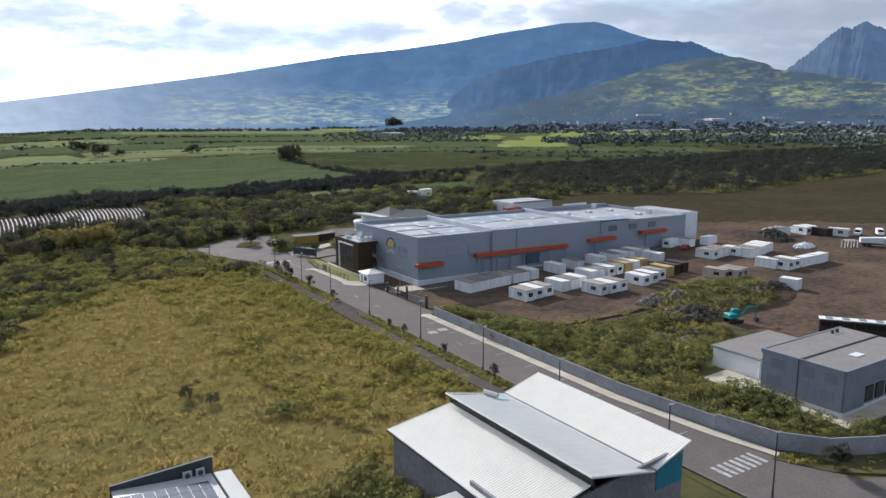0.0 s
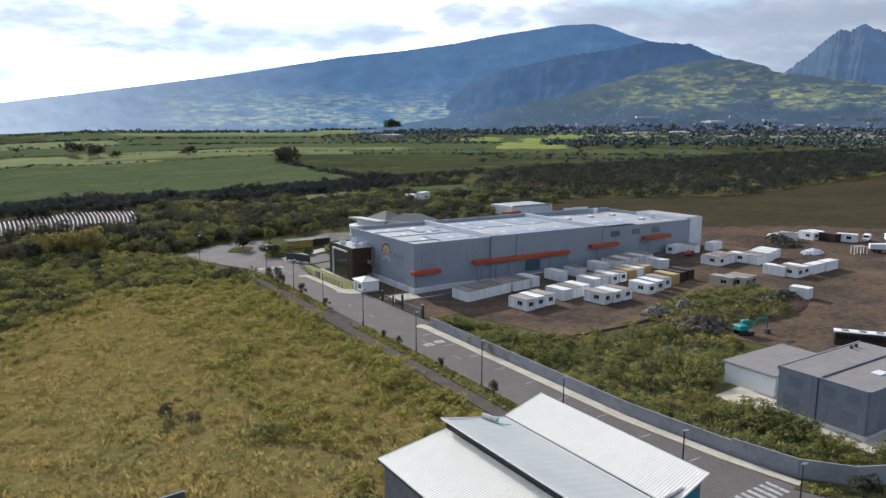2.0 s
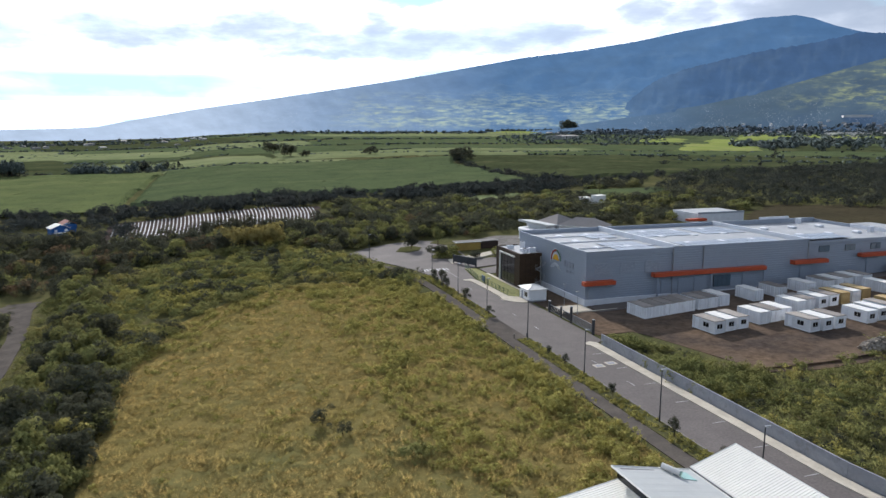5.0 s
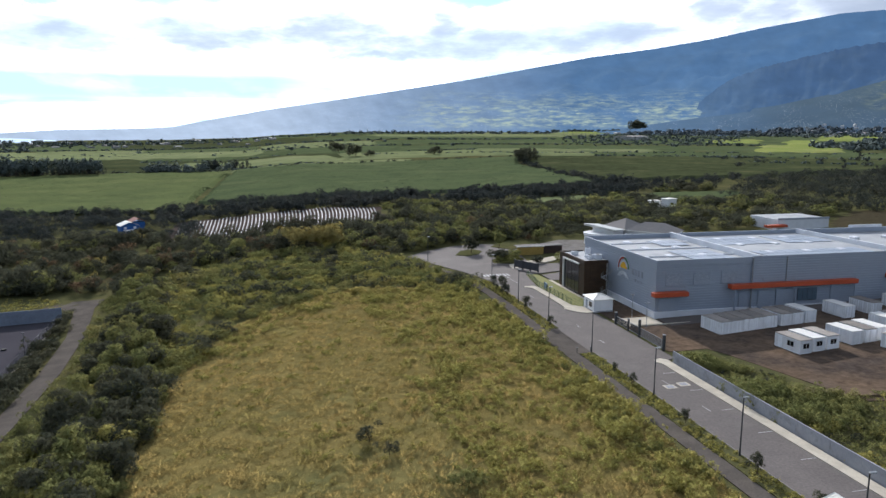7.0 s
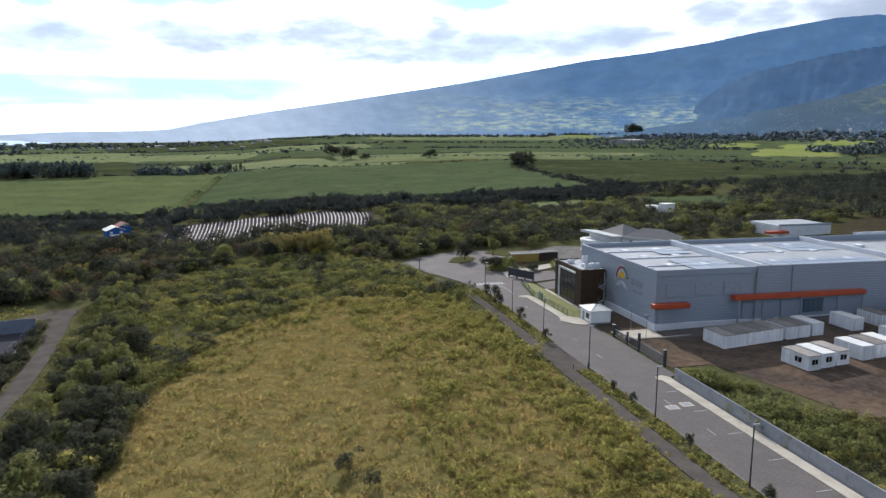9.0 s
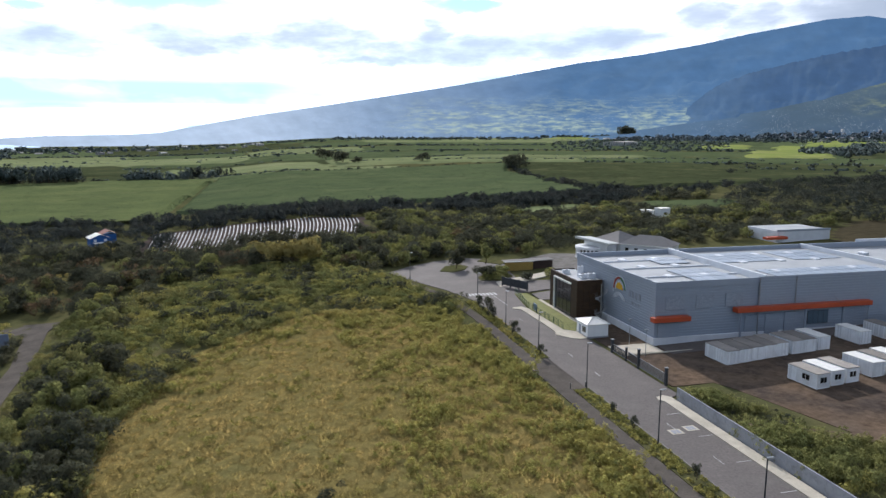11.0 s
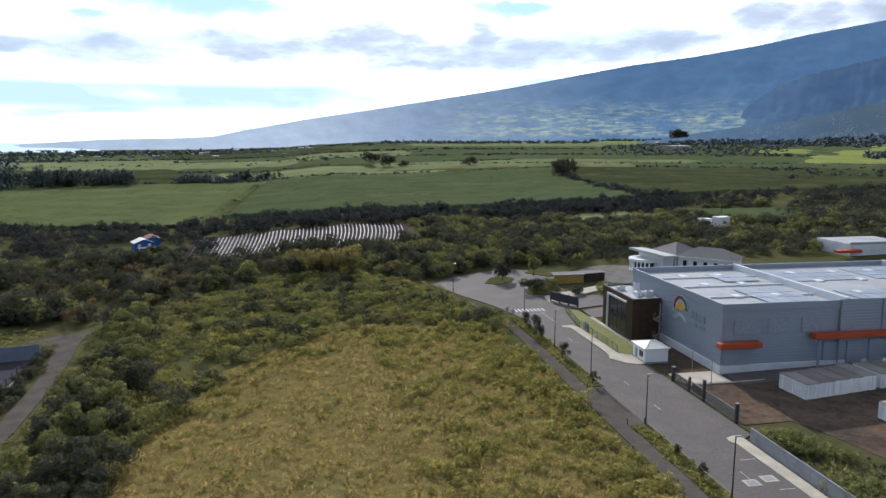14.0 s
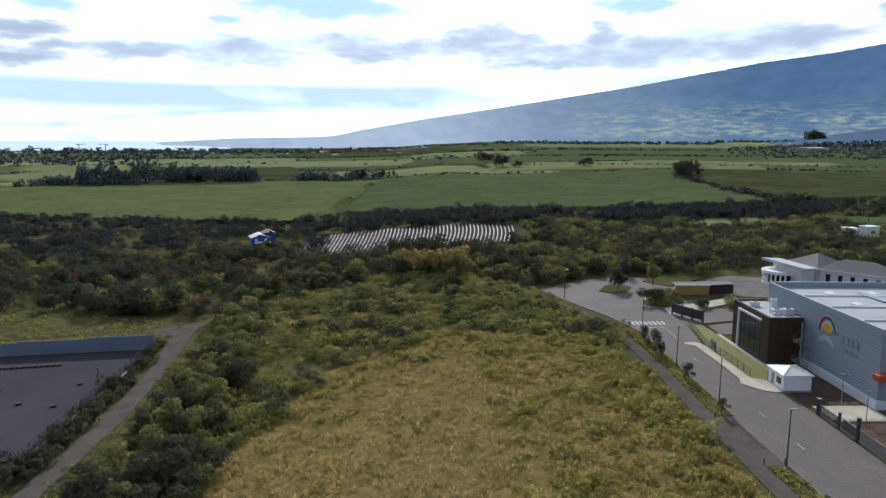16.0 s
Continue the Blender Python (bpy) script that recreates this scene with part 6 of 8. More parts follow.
shrubs("woodland", WOOD_RIGHT, 2500, (2.4, 5.2), (1.05, 1.6), 66, LEAF_WOOD, "far woodland beyond the dry field, coloured dark for cloud shadow", 20, None, 0.088, dome=0.42)
shrubs("woodland", [(160, 142), (190, 100), (236, 74), (312, 88), (479, 116), (490, 138), (312, 110), (240, 97), (204, 122), (174, 156)], 260, (1.2, 2.8), (0.9, 1.4), 70, LEAF_MID, "olive scrub along the edge of the far woodland", 85, None, 0.10, dome=0.6)
shrubs("track_weeds", [(-126.2, -70), (-124.6, -70), (-125.0, 10), (-126.6, 40), (-131, 60), (-131.2, 52), (-128.9, 0)], 240, (0.8, 2.6), (0.6, 1.0), 130, LEAF_DARK, "bushes between fence and track", 37, None, 0.1, 14)
shrubs("island_scrub", [(-11.5, 81), (-3.5, 80), (-3.8, 72), (-9, 67), (-13.6, 69.5)], 46, (0.7, 1.9), (0.6, 1.0), 130, LEAF_MID, "loose shrubs filling a planted island", 41, None, 0.09)
shrubs("verge_weeds", [(-11.8, -107), (-9.2, -112.2), (-4.6, -115.8), (9, -119), (28, -121.4), (28, -118.8), (9, -116.4), (0, -114), (-5.8, -111.2), (-9.8, -106.6)], 160, (0.25, 0.6), (0.8, 1.4), 30, LEAF_LIGHT, "weedy grass on the road verge", 47, None, 0.25)
shrubs("verge_weeds", [(-25.8, -95), (-23.4, -95), (-23.4, 44), (-25.8, 44)], 900, (0.2, 0.5), (0.8, 1.4), 30, LEAF_LIGHT, "weedy grass on the road verge", 13, lambda x, y: (y < -20) | (y > -2), 0.25)
BANK = [(-11.2, -29), (-4, -24), (5, -50), (16, -53.5), (32, -53.5), (31, -66), (29, -72), (22, -79), (10, -79), (4.3, -84), (4.3, -109), (-4, -108.5), (-8, -102), (-11.2, -82)]
shrubs("bank_scrub", BANK, 230, (0.9, 2.4), (0.6, 1.0), 200, LEAF_MID, "leafy green bushes on the bank behind the wall", 14, lambda x, y: y < -52, 0.065, 15)
shrubs("bank_scrub", BANK, 260, (0.6, 1.5), (0.8, 1.3), 130, LEAF_LIGHT, "pale yellow-green weeds on the bank inside the wall", 87, lambda x, y: y < -52, 0.08, 12)
shrubs("yard_weeds", [(-6, -44.5), (4, -49.2), (12, -51), (22, -52), (34, -51.2), (34, -49.6), (22, -50.2), (12, -49.2), (5, -47.4), (-6, -42)], 130, (0.35, 1.1), (0.7, 1.2), 110, LEAF_MID, "weeds hanging over the cut edge of the yard", 88, None, 0.09, 7)
shrubs("bank_scrub", BANK, 160, (0.5, 1.3), (0.6, 1.1), 120, LEAF_DARK, "low weeds on the bank inside the wall", 15, None, 0.09)
shrubs("office_hedge", [(-2, -90), (3.8, -90), (4.0, -107.6), (8, -110), (24, -112), (24, -117), (6, -114), (0, -108)], 150, (1.2, 2.7), (0.5, 0.8), 240, LEAF_MID, "lush green shrubs planted round the grey office", 40, None, 0.062)
shrubs("bank_scrub", [(-11.2, -29), (-7.6, -25), (1.5, -42), (4, -49), (4, -53), (-11.2, -56)], 300, (0.8, 2.1), (0.6, 1.0), 200, LEAF_MID, "leafy green bushes on the bank behind the wall", 49, lambda x, y: (y < -46 - 0.5 * x) | (y > -37 - 0.55 * x), 0.065)
MOUND = [(33, -52), (36, -43.5), (62, -41), (72, -45.5), (66, -57), (54, -66), (40, -64), (31, -66)]


def mound_z(x, y):
    """A low uneven spoil mound in the yard."""
    d = ((x - 51) / 21) ** 2 + ((y + 54) / 12.5) ** 2
    return np.maximum(0, 1 - d) ** 0.8 * 1.9 * (1 + 0.35 * fbm(x, y, 8, 2))


shrubs("mound_weeds", MOUND, 420, (0.35, 1.0), (0.8, 1.4), 90, LEAF_MID, "weeds on the rubble mound in the yard", 16, None, 0.09, 9, "scrub", mound_z)
DRY = [(118, 36), (140, 25), (172, 0), (192, -34), (260, -60), (520, 20), (560, 140), (449, 116), (282, 82), (226, 77), (204, 96), (170, 124), (130, 92), (118, 60)]
grass_stuff("dry_field_grass", DRY, 22000, 0.15, 0.32, DRY_FIELD, "brown-olive tall dry grass behind the yard", 3, None, 31, 0.3, 0.7)
grass_stuff("bank_grass", BANK, 5000, 0.3, 0.7, LEAF_MID, "pale weedy grass on the bank", 4, None, 32)
grass_stuff("mound_grass", MOUND, 5000, 0.3, 0.8, LEAF_MID, "pale weedy grass on the mound", 4, None, 33, 0.08, 0.2, mound_z)

# ---------------------------------------------------------------- fields
def az_outline(a0, a1, r0, r1, k=8):
    pts = [(EYE_X - r0 * math.sin(radians(a)), EYE_Y + r0 * math.cos(radians(a))) for a in np.linspace(a0, a1, k)]
    return pts + [(EYE_X - r1 * math.sin(radians(a)), EYE_Y + r1 * math.cos(radians(a))) for a in np.linspace(a1, a0, k)]




def field(name, outline, h, cell, mat, label, tussocks=0.0):
    """A crop standing on an outline, with an uneven top and closed edges."""
    o = np.array(outline, float)
    xs, ys = np.arange(o[:, 0].min(), o[:, 0].max() + cell, cell), np.arange(o[:, 1].min(), o[:, 1].max() + cell, cell)
    gx, gy = np.meshgrid(xs, ys)
    ok = inside(gx, gy, outline)
    rng = np.random.RandomState(len(outline) + int(abs(o[0, 0])))
    z = np.where(ok, h * (1 + 0.10 * rng.normal(size=gx.shape) + 0.08 * fbm(gx, gy, 60, 2)) + tussocks * (fbm(gx, gy, 3.2, 2) + 0.4 * rng.normal(size=gx.shape)), 0.0) + rise(gx, gy)
    jx, jy = gx + rng.uniform(-0.3, 0.3, gx.shape) * cell, gy + rng.uniform(-0.3, 0.3, gx.shape) * cell
    n, m = gx.shape
    idx = np.arange(n * m).reshape(n, m)
    f = np.stack([idx[:-1, :-1], idx[:-1, 1:], idx[1:, 1:], idx[1:, :-1]], -1).reshape(-1, 4)
    f = f[ok.ravel()[f].any(1)]
    used_ids = np.unique(f)
    back = np.full(n * m, -1)
    back[used_ids] = np.arange(len(used_ids))
    co = np.stack([jx, jy, z], -1).reshape(-1, 3)[used_ids]
    ob = part(name, (co.tolist(), [], back[f].tolist()), mat)
    if tussocks:
        ob.data.shade_smooth()
    return tagged(ob, label, "field", kind="stuff")


field("dry_soil", DRY, 0.12, 5, DRY_SOIL, "olive-brown ground of the dry field")
field("court_lawn", [(-215, 46), (-158, 56), (-134, 60), (-132, 66), (-140, 83), (-182, 93), (-230, 84)], 0.05, 3, GRASS_GROUND, "pale lawn behind the court wall")
field("meadow_ground", MEADOW, 0.2, 0.75, STRAW, "tussocky straw-coloured sward of the meadow", 0.14)
CANE_LEFT = [(-480, 330), (-300, 318), (-200, 302), (-134, 302), (-131, 545), (-126, 690), (-210, 688), (-302, 646), (-480, 580)]
CANE_MID = [(-126, 335), (-78, 305), (-13, 302), (36, 299), (95, 300), (139, 304), (146, 365), (150, 427), (156, 534), (212, 700), (136, 690), (24, 690), (-68, 675), (-118, 700), (-124, 545)]
field("cane_field", CANE_LEFT, 2.2, 4, CANE_SUNNED, "green sugar cane field coloured brighter for the sun on it")
field("cane_field", CANE_MID, 2.2, 4, CANE_MAT, "dense green sugar cane field")
field("cane_field", [(148, 380), (160, 320), (240, 310), (367, 330), (420, 640), (235, 705), (170, 534)], 2.0, 5, PASTURE, "dense green sugar cane field")
field("rough_pasture", [(262, 312), (367, 300), (540, 314), (710, 360), (1000, 400), (1150, 560), (900, 580), (640, 690), (425, 630), (372, 330)], 0.8, 6, PASTURE, "green rough pasture with scattered bushes")
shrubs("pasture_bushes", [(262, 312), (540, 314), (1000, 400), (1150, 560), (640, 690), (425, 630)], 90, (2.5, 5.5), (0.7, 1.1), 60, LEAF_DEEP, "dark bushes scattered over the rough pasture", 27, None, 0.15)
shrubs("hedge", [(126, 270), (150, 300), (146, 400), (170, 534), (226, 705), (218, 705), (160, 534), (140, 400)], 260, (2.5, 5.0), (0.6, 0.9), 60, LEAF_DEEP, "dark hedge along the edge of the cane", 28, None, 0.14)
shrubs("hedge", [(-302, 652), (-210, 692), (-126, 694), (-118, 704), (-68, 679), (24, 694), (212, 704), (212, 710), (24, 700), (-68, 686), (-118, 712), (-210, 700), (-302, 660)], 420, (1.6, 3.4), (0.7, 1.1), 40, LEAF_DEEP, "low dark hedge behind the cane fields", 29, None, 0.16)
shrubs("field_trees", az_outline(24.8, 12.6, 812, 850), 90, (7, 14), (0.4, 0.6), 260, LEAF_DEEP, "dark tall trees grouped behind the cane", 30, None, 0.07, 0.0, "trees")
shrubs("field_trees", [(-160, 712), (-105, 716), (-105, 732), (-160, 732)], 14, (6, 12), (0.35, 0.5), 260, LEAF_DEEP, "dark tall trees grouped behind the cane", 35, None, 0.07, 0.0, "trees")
field("bare_plot", [(-200, 722), (-105, 730), (-80, 760), (-60, 800), (-190, 790)], 0.1, 5, DIRT, "bare pale brown ploughed plot")
rng = np.random.RandomState(21)
hedge_x, hedge_y = [], []


def hedge_line(a0, a1, r0, r1, gap=5.0):
    """Places for a hedge along a field's edge, from one azimuth and distance to another."""
    n = int(abs(a1 - a0) * (r0 + r1) / 2 / 57.3 / gap)
    f = rng.uniform(0, 1, n)
    a, r = np.radians(a0 + (a1 - a0) * f), (r0 + (r1 - r0) * f) * (1 + 0.0015 * rng.normal(size=n))
    hedge_x.append(EYE_X - r * np.sin(a)), hedge_y.append(EYE_Y + r * np.cos(a))


for r0, r1 in ((800, 930), (930, 1120), (1120, 1380), (1380, 1750), (1750, 2250), (2250, 2850)):
    a = 34.0
    while a > -66:
        step = rng.uniform(8, 22) * (900 / r0) ** 0.4
        b = a - step
        lit = rng.rand()
        if not (b < -22 and r1 < 1000) and not (b < -36 and r1 > 2300):
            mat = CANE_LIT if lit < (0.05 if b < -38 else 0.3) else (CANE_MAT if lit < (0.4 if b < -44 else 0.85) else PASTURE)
            k0, k1 = r0 * rng.uniform(1.0, 1.03), r1 * rng.uniform(0.95, 0.99)
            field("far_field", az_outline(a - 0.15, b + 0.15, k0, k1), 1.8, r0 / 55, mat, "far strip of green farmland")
        if rng.rand() < 0.6:
            hedge_line(a, b, r0 * 0.99, r0 * rng.uniform(0.98, 1.0))
        a = b
# fields that stand out: cane strips with sunshine put into a brighter colour
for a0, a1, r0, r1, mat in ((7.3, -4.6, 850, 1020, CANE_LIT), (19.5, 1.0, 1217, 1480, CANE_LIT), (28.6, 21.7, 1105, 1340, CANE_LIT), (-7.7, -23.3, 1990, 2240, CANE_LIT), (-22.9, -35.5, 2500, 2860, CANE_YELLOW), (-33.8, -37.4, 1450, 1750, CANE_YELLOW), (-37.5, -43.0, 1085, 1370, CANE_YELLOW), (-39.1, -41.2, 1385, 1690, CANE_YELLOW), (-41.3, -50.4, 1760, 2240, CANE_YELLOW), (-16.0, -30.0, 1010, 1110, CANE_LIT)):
    field("bright_field", az_outline(a0, a1, r0, r1), 3.2, r0 / 55, mat, "strip of cane in a brighter colour, as if sunlit")
for a0, a1, r0, r1 in ((-19.7, -45, 980, 1060), (-24, -36, 1440, 1420), (-7, -20, 1040, 980), (4, -5, 835, 840), (20, 12, 1215, 1217), (-33.8, -37.4, 1440, 1440), (12, -7, 1465, 1455), (28, 8, 1330, 1310)):
    hedge_line(a0, a1, r0, r1, 4.0)
hx, hy = np.concatenate(hedge_x), np.concatenate(hedge_y)
hh = rng.uniform(2.0, 4.2, len(hx)) * np.clip(np.hypot(hx, hy) / 1500, 0.7, 1.2)
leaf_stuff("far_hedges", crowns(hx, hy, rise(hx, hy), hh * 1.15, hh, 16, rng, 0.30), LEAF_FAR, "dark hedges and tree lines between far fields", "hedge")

for outline in (CANE_LEFT, CANE_MID):
    grass_stuff("cane_tops", outline, 16000, 2.25, 2.5, CANE, "ragged leaf tops of the sugar cane", 2, None, 34, 0.35, 0.7)

# ---------------------------------------------------------------- beyond the fields: trees, palms, houses


def tree_row(a0, a1, r, n, hs, seed, spread=0.02):
    rng = np.random.RandomState(seed)
    aa = np.radians(rng.uniform(a0, a1, n))
    rr = r * (1 + spread * rng.normal(size=n))
    return EYE_X - rr * np.sin(aa), EYE_Y + rr * np.cos(aa), rng.uniform(*hs, n)


rows = [tree_row(9.5, 3.4, 828, 22, (6, 12), 60, 0.006), tree_row(12, -3, 830, 34, (2, 4), 82, 0.004), tree_row(28.5, 20, 800, 34, (7, 12), 83, 0.012)]
tx, ty, th = (np.concatenate(c) for c in zip(*rows))
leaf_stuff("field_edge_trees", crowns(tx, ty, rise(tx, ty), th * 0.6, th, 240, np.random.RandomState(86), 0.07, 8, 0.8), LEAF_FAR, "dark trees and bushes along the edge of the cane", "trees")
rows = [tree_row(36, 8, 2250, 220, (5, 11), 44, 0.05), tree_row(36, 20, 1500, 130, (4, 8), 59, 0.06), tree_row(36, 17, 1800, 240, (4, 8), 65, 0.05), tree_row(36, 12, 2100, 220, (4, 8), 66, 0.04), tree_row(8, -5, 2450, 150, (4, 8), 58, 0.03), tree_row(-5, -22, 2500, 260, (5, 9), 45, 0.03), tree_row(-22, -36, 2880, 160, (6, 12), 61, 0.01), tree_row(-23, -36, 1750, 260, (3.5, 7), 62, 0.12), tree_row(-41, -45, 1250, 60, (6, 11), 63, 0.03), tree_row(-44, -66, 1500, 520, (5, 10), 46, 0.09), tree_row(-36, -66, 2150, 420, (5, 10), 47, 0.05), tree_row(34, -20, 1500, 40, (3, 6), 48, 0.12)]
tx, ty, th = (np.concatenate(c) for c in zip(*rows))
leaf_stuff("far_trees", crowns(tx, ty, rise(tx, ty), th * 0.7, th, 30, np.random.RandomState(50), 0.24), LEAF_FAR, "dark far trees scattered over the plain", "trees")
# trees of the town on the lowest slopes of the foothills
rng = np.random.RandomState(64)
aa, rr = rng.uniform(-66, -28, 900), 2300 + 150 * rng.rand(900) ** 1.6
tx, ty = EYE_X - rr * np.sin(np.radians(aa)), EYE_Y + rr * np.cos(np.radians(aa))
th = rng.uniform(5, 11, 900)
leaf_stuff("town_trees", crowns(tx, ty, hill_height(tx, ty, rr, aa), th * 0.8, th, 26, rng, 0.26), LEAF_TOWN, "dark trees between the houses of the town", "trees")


def round_tree(name, label, h, w, leaves, mat, trunk, seed, leaf=0.1, group=""):
    """A single tree: a tapered trunk with limbs and a crown of leaf clumps."""
    rng = np.random.RandomState(seed)
    t = thing(name, label, "tree" if h > 2.2 else "shrub", group)
    bm = bmesh.new()
    rod(bm, (0, 0, -0.2), (0.05 * h, 0.02 * h, trunk * h), 0.035 * h, 0.022 * h, sides=7)
    for k in range(5):
        a = rng.uniform(0, 2 * math.pi)
        rod(bm, (0.05 * h, 0.02 * h, trunk * h * rng.uniform(0.7, 1.0)), (w * 0.5 * math.cos(a), w * 0.5 * math.sin(a), h * rng.uniform(0.5, 0.75)), 0.016 * h, 0.006 * h, sides=5)
    part("trunk", bm, BARK, t)
    one = np.array([0.0])
    q = crowns(one, one, one + h * trunk * 0.55, one + w, one + h * (1 - trunk * 0.55), leaves, rng, leaf, 9)
    me = leaf_mesh(*q)
    me.materials.append(mat)
    crown = new("crown", me)
    crown.parent = t
    return t


# single trees that stand out on the plain
far_tree = round_tree("field_tree", "dark round tree standing alone in the fields", 13, 10, 320, LEAF_DARK, 0.2, 60, 0.12, "lone field trees")
spots = [(-5.05, 1110, 1.2), (-6.38, 1000, 1.2), (-7.6, 985, 0.65), (-12.69, 983, 0.85), (-19.71, 756, 1.1), (-20.4, 780, 0.8), (-28.73, 2890, 2.6), (-28.5, 2880, 2.3), (-28.95, 2880, 2.3)]
for k, (a, r, s) in enumerate(spots):
    x, y = EYE_X - r * math.sin(radians(a)), EYE_Y + r * math.cos(radians(a))
    ob = far_tree if k == 0 else copy_thing(far_tree, Matrix())
    ob.matrix_basis = pose(x, y, float(rise(np.array(x), np.array(y))), 0, 0, 50 * k) @ Matrix.Scale(s, 4) @ Matrix.Diagonal((1, 1, 1.2 if r > 2000 else 1.0, 1))

# a windbreak of tall trees along the cane, with bare trunks
rng = np.random.RandomState(81)
aa = np.radians(np.linspace(24.6, 12.6, 46) + 0.06 * rng.normal(size=46))
rr = 803 + 5 * rng.normal(size=46)
wx, wy, tall = EYE_X - rr * np.sin(aa), EYE_Y + rr * np.cos(aa), rng.uniform(11, 15, 46) * np.where(rng.rand(46) > 0.9, 1.35, 1.0)
leaf_stuff("windbreak", crowns(wx, wy, rise(wx, wy) + 4.5, tall * 0.34, tall, 420, rng, 0.052, 9, 0.9), LEAF_FAR, "tall dark windbreak trees along the cane field", "trees")
bm = bmesh.new()
for x, y, z in zip(wx, wy, rise(wx, wy)):
    rod(bm, (x, y, z - 0.3), (x + 0.4, y, z + 9), 0.35, 0.2, sides=5)
tagged(part("windbreak_trunks", bm, BARK), "bare trunks of the windbreak trees", "trees", kind="stuff")
field("bare_field", az_outline(12, -2.2, 836, 872), 0.5, 8, BARE_SOIL, "strip of pale bare soil between fields")

# palms
def palm_quads(x, y, z, h, rng):
    out = []
    for px, py, pz, ph in zip(x, y, z, h):
        out.append([(px - 0.25, py, pz), (px + 0.25, py, pz), (px + 0.2, py, pz + ph), (px - 0.2, py, pz + ph)])
        out.append([(px, py - 0.25, pz), (px, py + 0.25, pz), (px, py + 0.2, pz + ph), (px, py - 0.2, pz + ph)])
        for k in range(11):
            a = rng.uniform(0, 2 * math.pi)
            c, s, l = math.cos(a), math.sin(a), rng.uniform(2.6, 3.8)
            up = rng.uniform(-0.1, 0.9)
            w = 0.35
            out.append([(px, py, pz + ph), (px + c * l * 0.5 - s * w, py + s * l * 0.5 + c * w, pz + ph + up * l * 0.4), (px + c * l, py + s * l, pz + ph + up * l * 0.4 - 1.4), (px + c * l * 0.5 + s * w, py + s * l * 0.5 - c * w, pz + ph + up * l * 0.4)])
    return np.array(out, float)


rng = np.random.RandomState(55)
palm_x, palm_y, palm_h = (np.concatenate(c) for c in zip(tree_row(-43.5, -63, 1400, 170, (7, 11), 51, 0.06), tree_row(-23, -37, 2000, 110, (7, 11), 52, 0.10), tree_row(-24, -33, 1500, 60, (6, 9), 53, 0.05)))
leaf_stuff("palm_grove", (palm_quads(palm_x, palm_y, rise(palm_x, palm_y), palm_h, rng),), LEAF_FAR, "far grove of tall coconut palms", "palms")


def houses(name, spots, label, walls, roofs):
    """Far houses: a box with a low pitched or flat roof each, all in one mesh."""
    verts, faces, tone = [], [], []
    rng = np.random.RandomState(len(spots))
    for x, y, z, s in spots:
        a = rng.uniform(0, math.pi)
        w, d, h = s * rng.uniform(0.7, 1.4), s * rng.uniform(0.5, 0.9), rng.uniform(3.0, 6.5)
        c, sn = math.cos(a), math.sin(a)
        b = len(verts)
        for zz in (z - 3, z + h):
            for lx, ly in ((-w, -d), (w, -d), (w, d), (-w, d)):
                verts.append((x + lx * c - ly * sn, y + lx * sn + ly * c, zz))
        peak = rng.uniform(0.2, 2.0)
        for lx in (-w, w):
            verts.append((x + lx * c, y + lx * sn, z + h + peak))
        faces += [(b, b + 1, b + 5, b + 4), (b + 1, b + 2, b + 6, b + 5), (b + 2, b + 3, b + 7, b + 6), (b + 3, b, b + 4, b + 7), (b + 4, b + 5, b + 9, b + 8), (b + 6, b + 7, b + 8, b + 9), (b + 5, b + 6, b + 9), (b + 7, b + 4, b + 8)]
        tone += [0, 0, 0, 0, 1, 1, 0, 0]
    ob = part(name, (verts, [], faces), walls)
    ob.data.materials.append(roofs)
    ob.data.polygons.foreach_set("material_index", tone)
    return tagged(ob, label, "houses", kind="stuff")


HOUSE = material("far_house_render", (0.50, 0.50, 0.50), (0.36, 0.355, 0.355), rough=0.9, scale=0.01, fine=0.05, island=0.35, spec=0.0)
HOUSE_ROOF = material("far_house_roof", (0.50, 0.48, 0.46), (0.34, 0.30, 0.28), rough=0.8, scale=0.02, fine=0.1, island=0.5, spec=0.1)
rng = np.random.RandomState(57)
town = []
for a0, a1, r0, r1, n, s in ((-40, -66, 1900, 2290, 60, 6), (-50, -66, 1600, 1900, 26, 8), (34, 0, 1900, 2700, 60, 7), (-38, -66, 2305, 2420, 120, 6), (-40, -66, 2420, 2520, 50, 5), (-26, -40, 2320, 2400, 40, 5)):
    aa, rr = rng.uniform(a1, a0, n), rng.uniform(r0, r1, n)
    x, y = EYE_X - rr * np.sin(np.radians(aa)), EYE_Y + rr * np.cos(np.radians(aa))
    hz = np.where((rr > 2300) & (aa < -24), hill_height(x, y, rr, aa), rise(x, y))
    town += [(float(p), float(q), float(z), s) for p, q, z in zip(x, y, hz)]
houses("far_houses", town, "far pale houses of a town among trees", HOUSE, HOUSE_ROOF)
big = [(EYE_X - r * math.sin(radians(a)), EYE_Y + r * math.cos(radians(a)), float(rise(np.array(EYE_X - r * math.sin(radians(a))), np.array(EYE_Y + r * math.cos(radians(a))))) + 4, 34) for a, r in ((-49.2, 2250), (-48.0, 2200), (-63.0, 2200), (-28.2, 1700), (-51.0, 2280))]
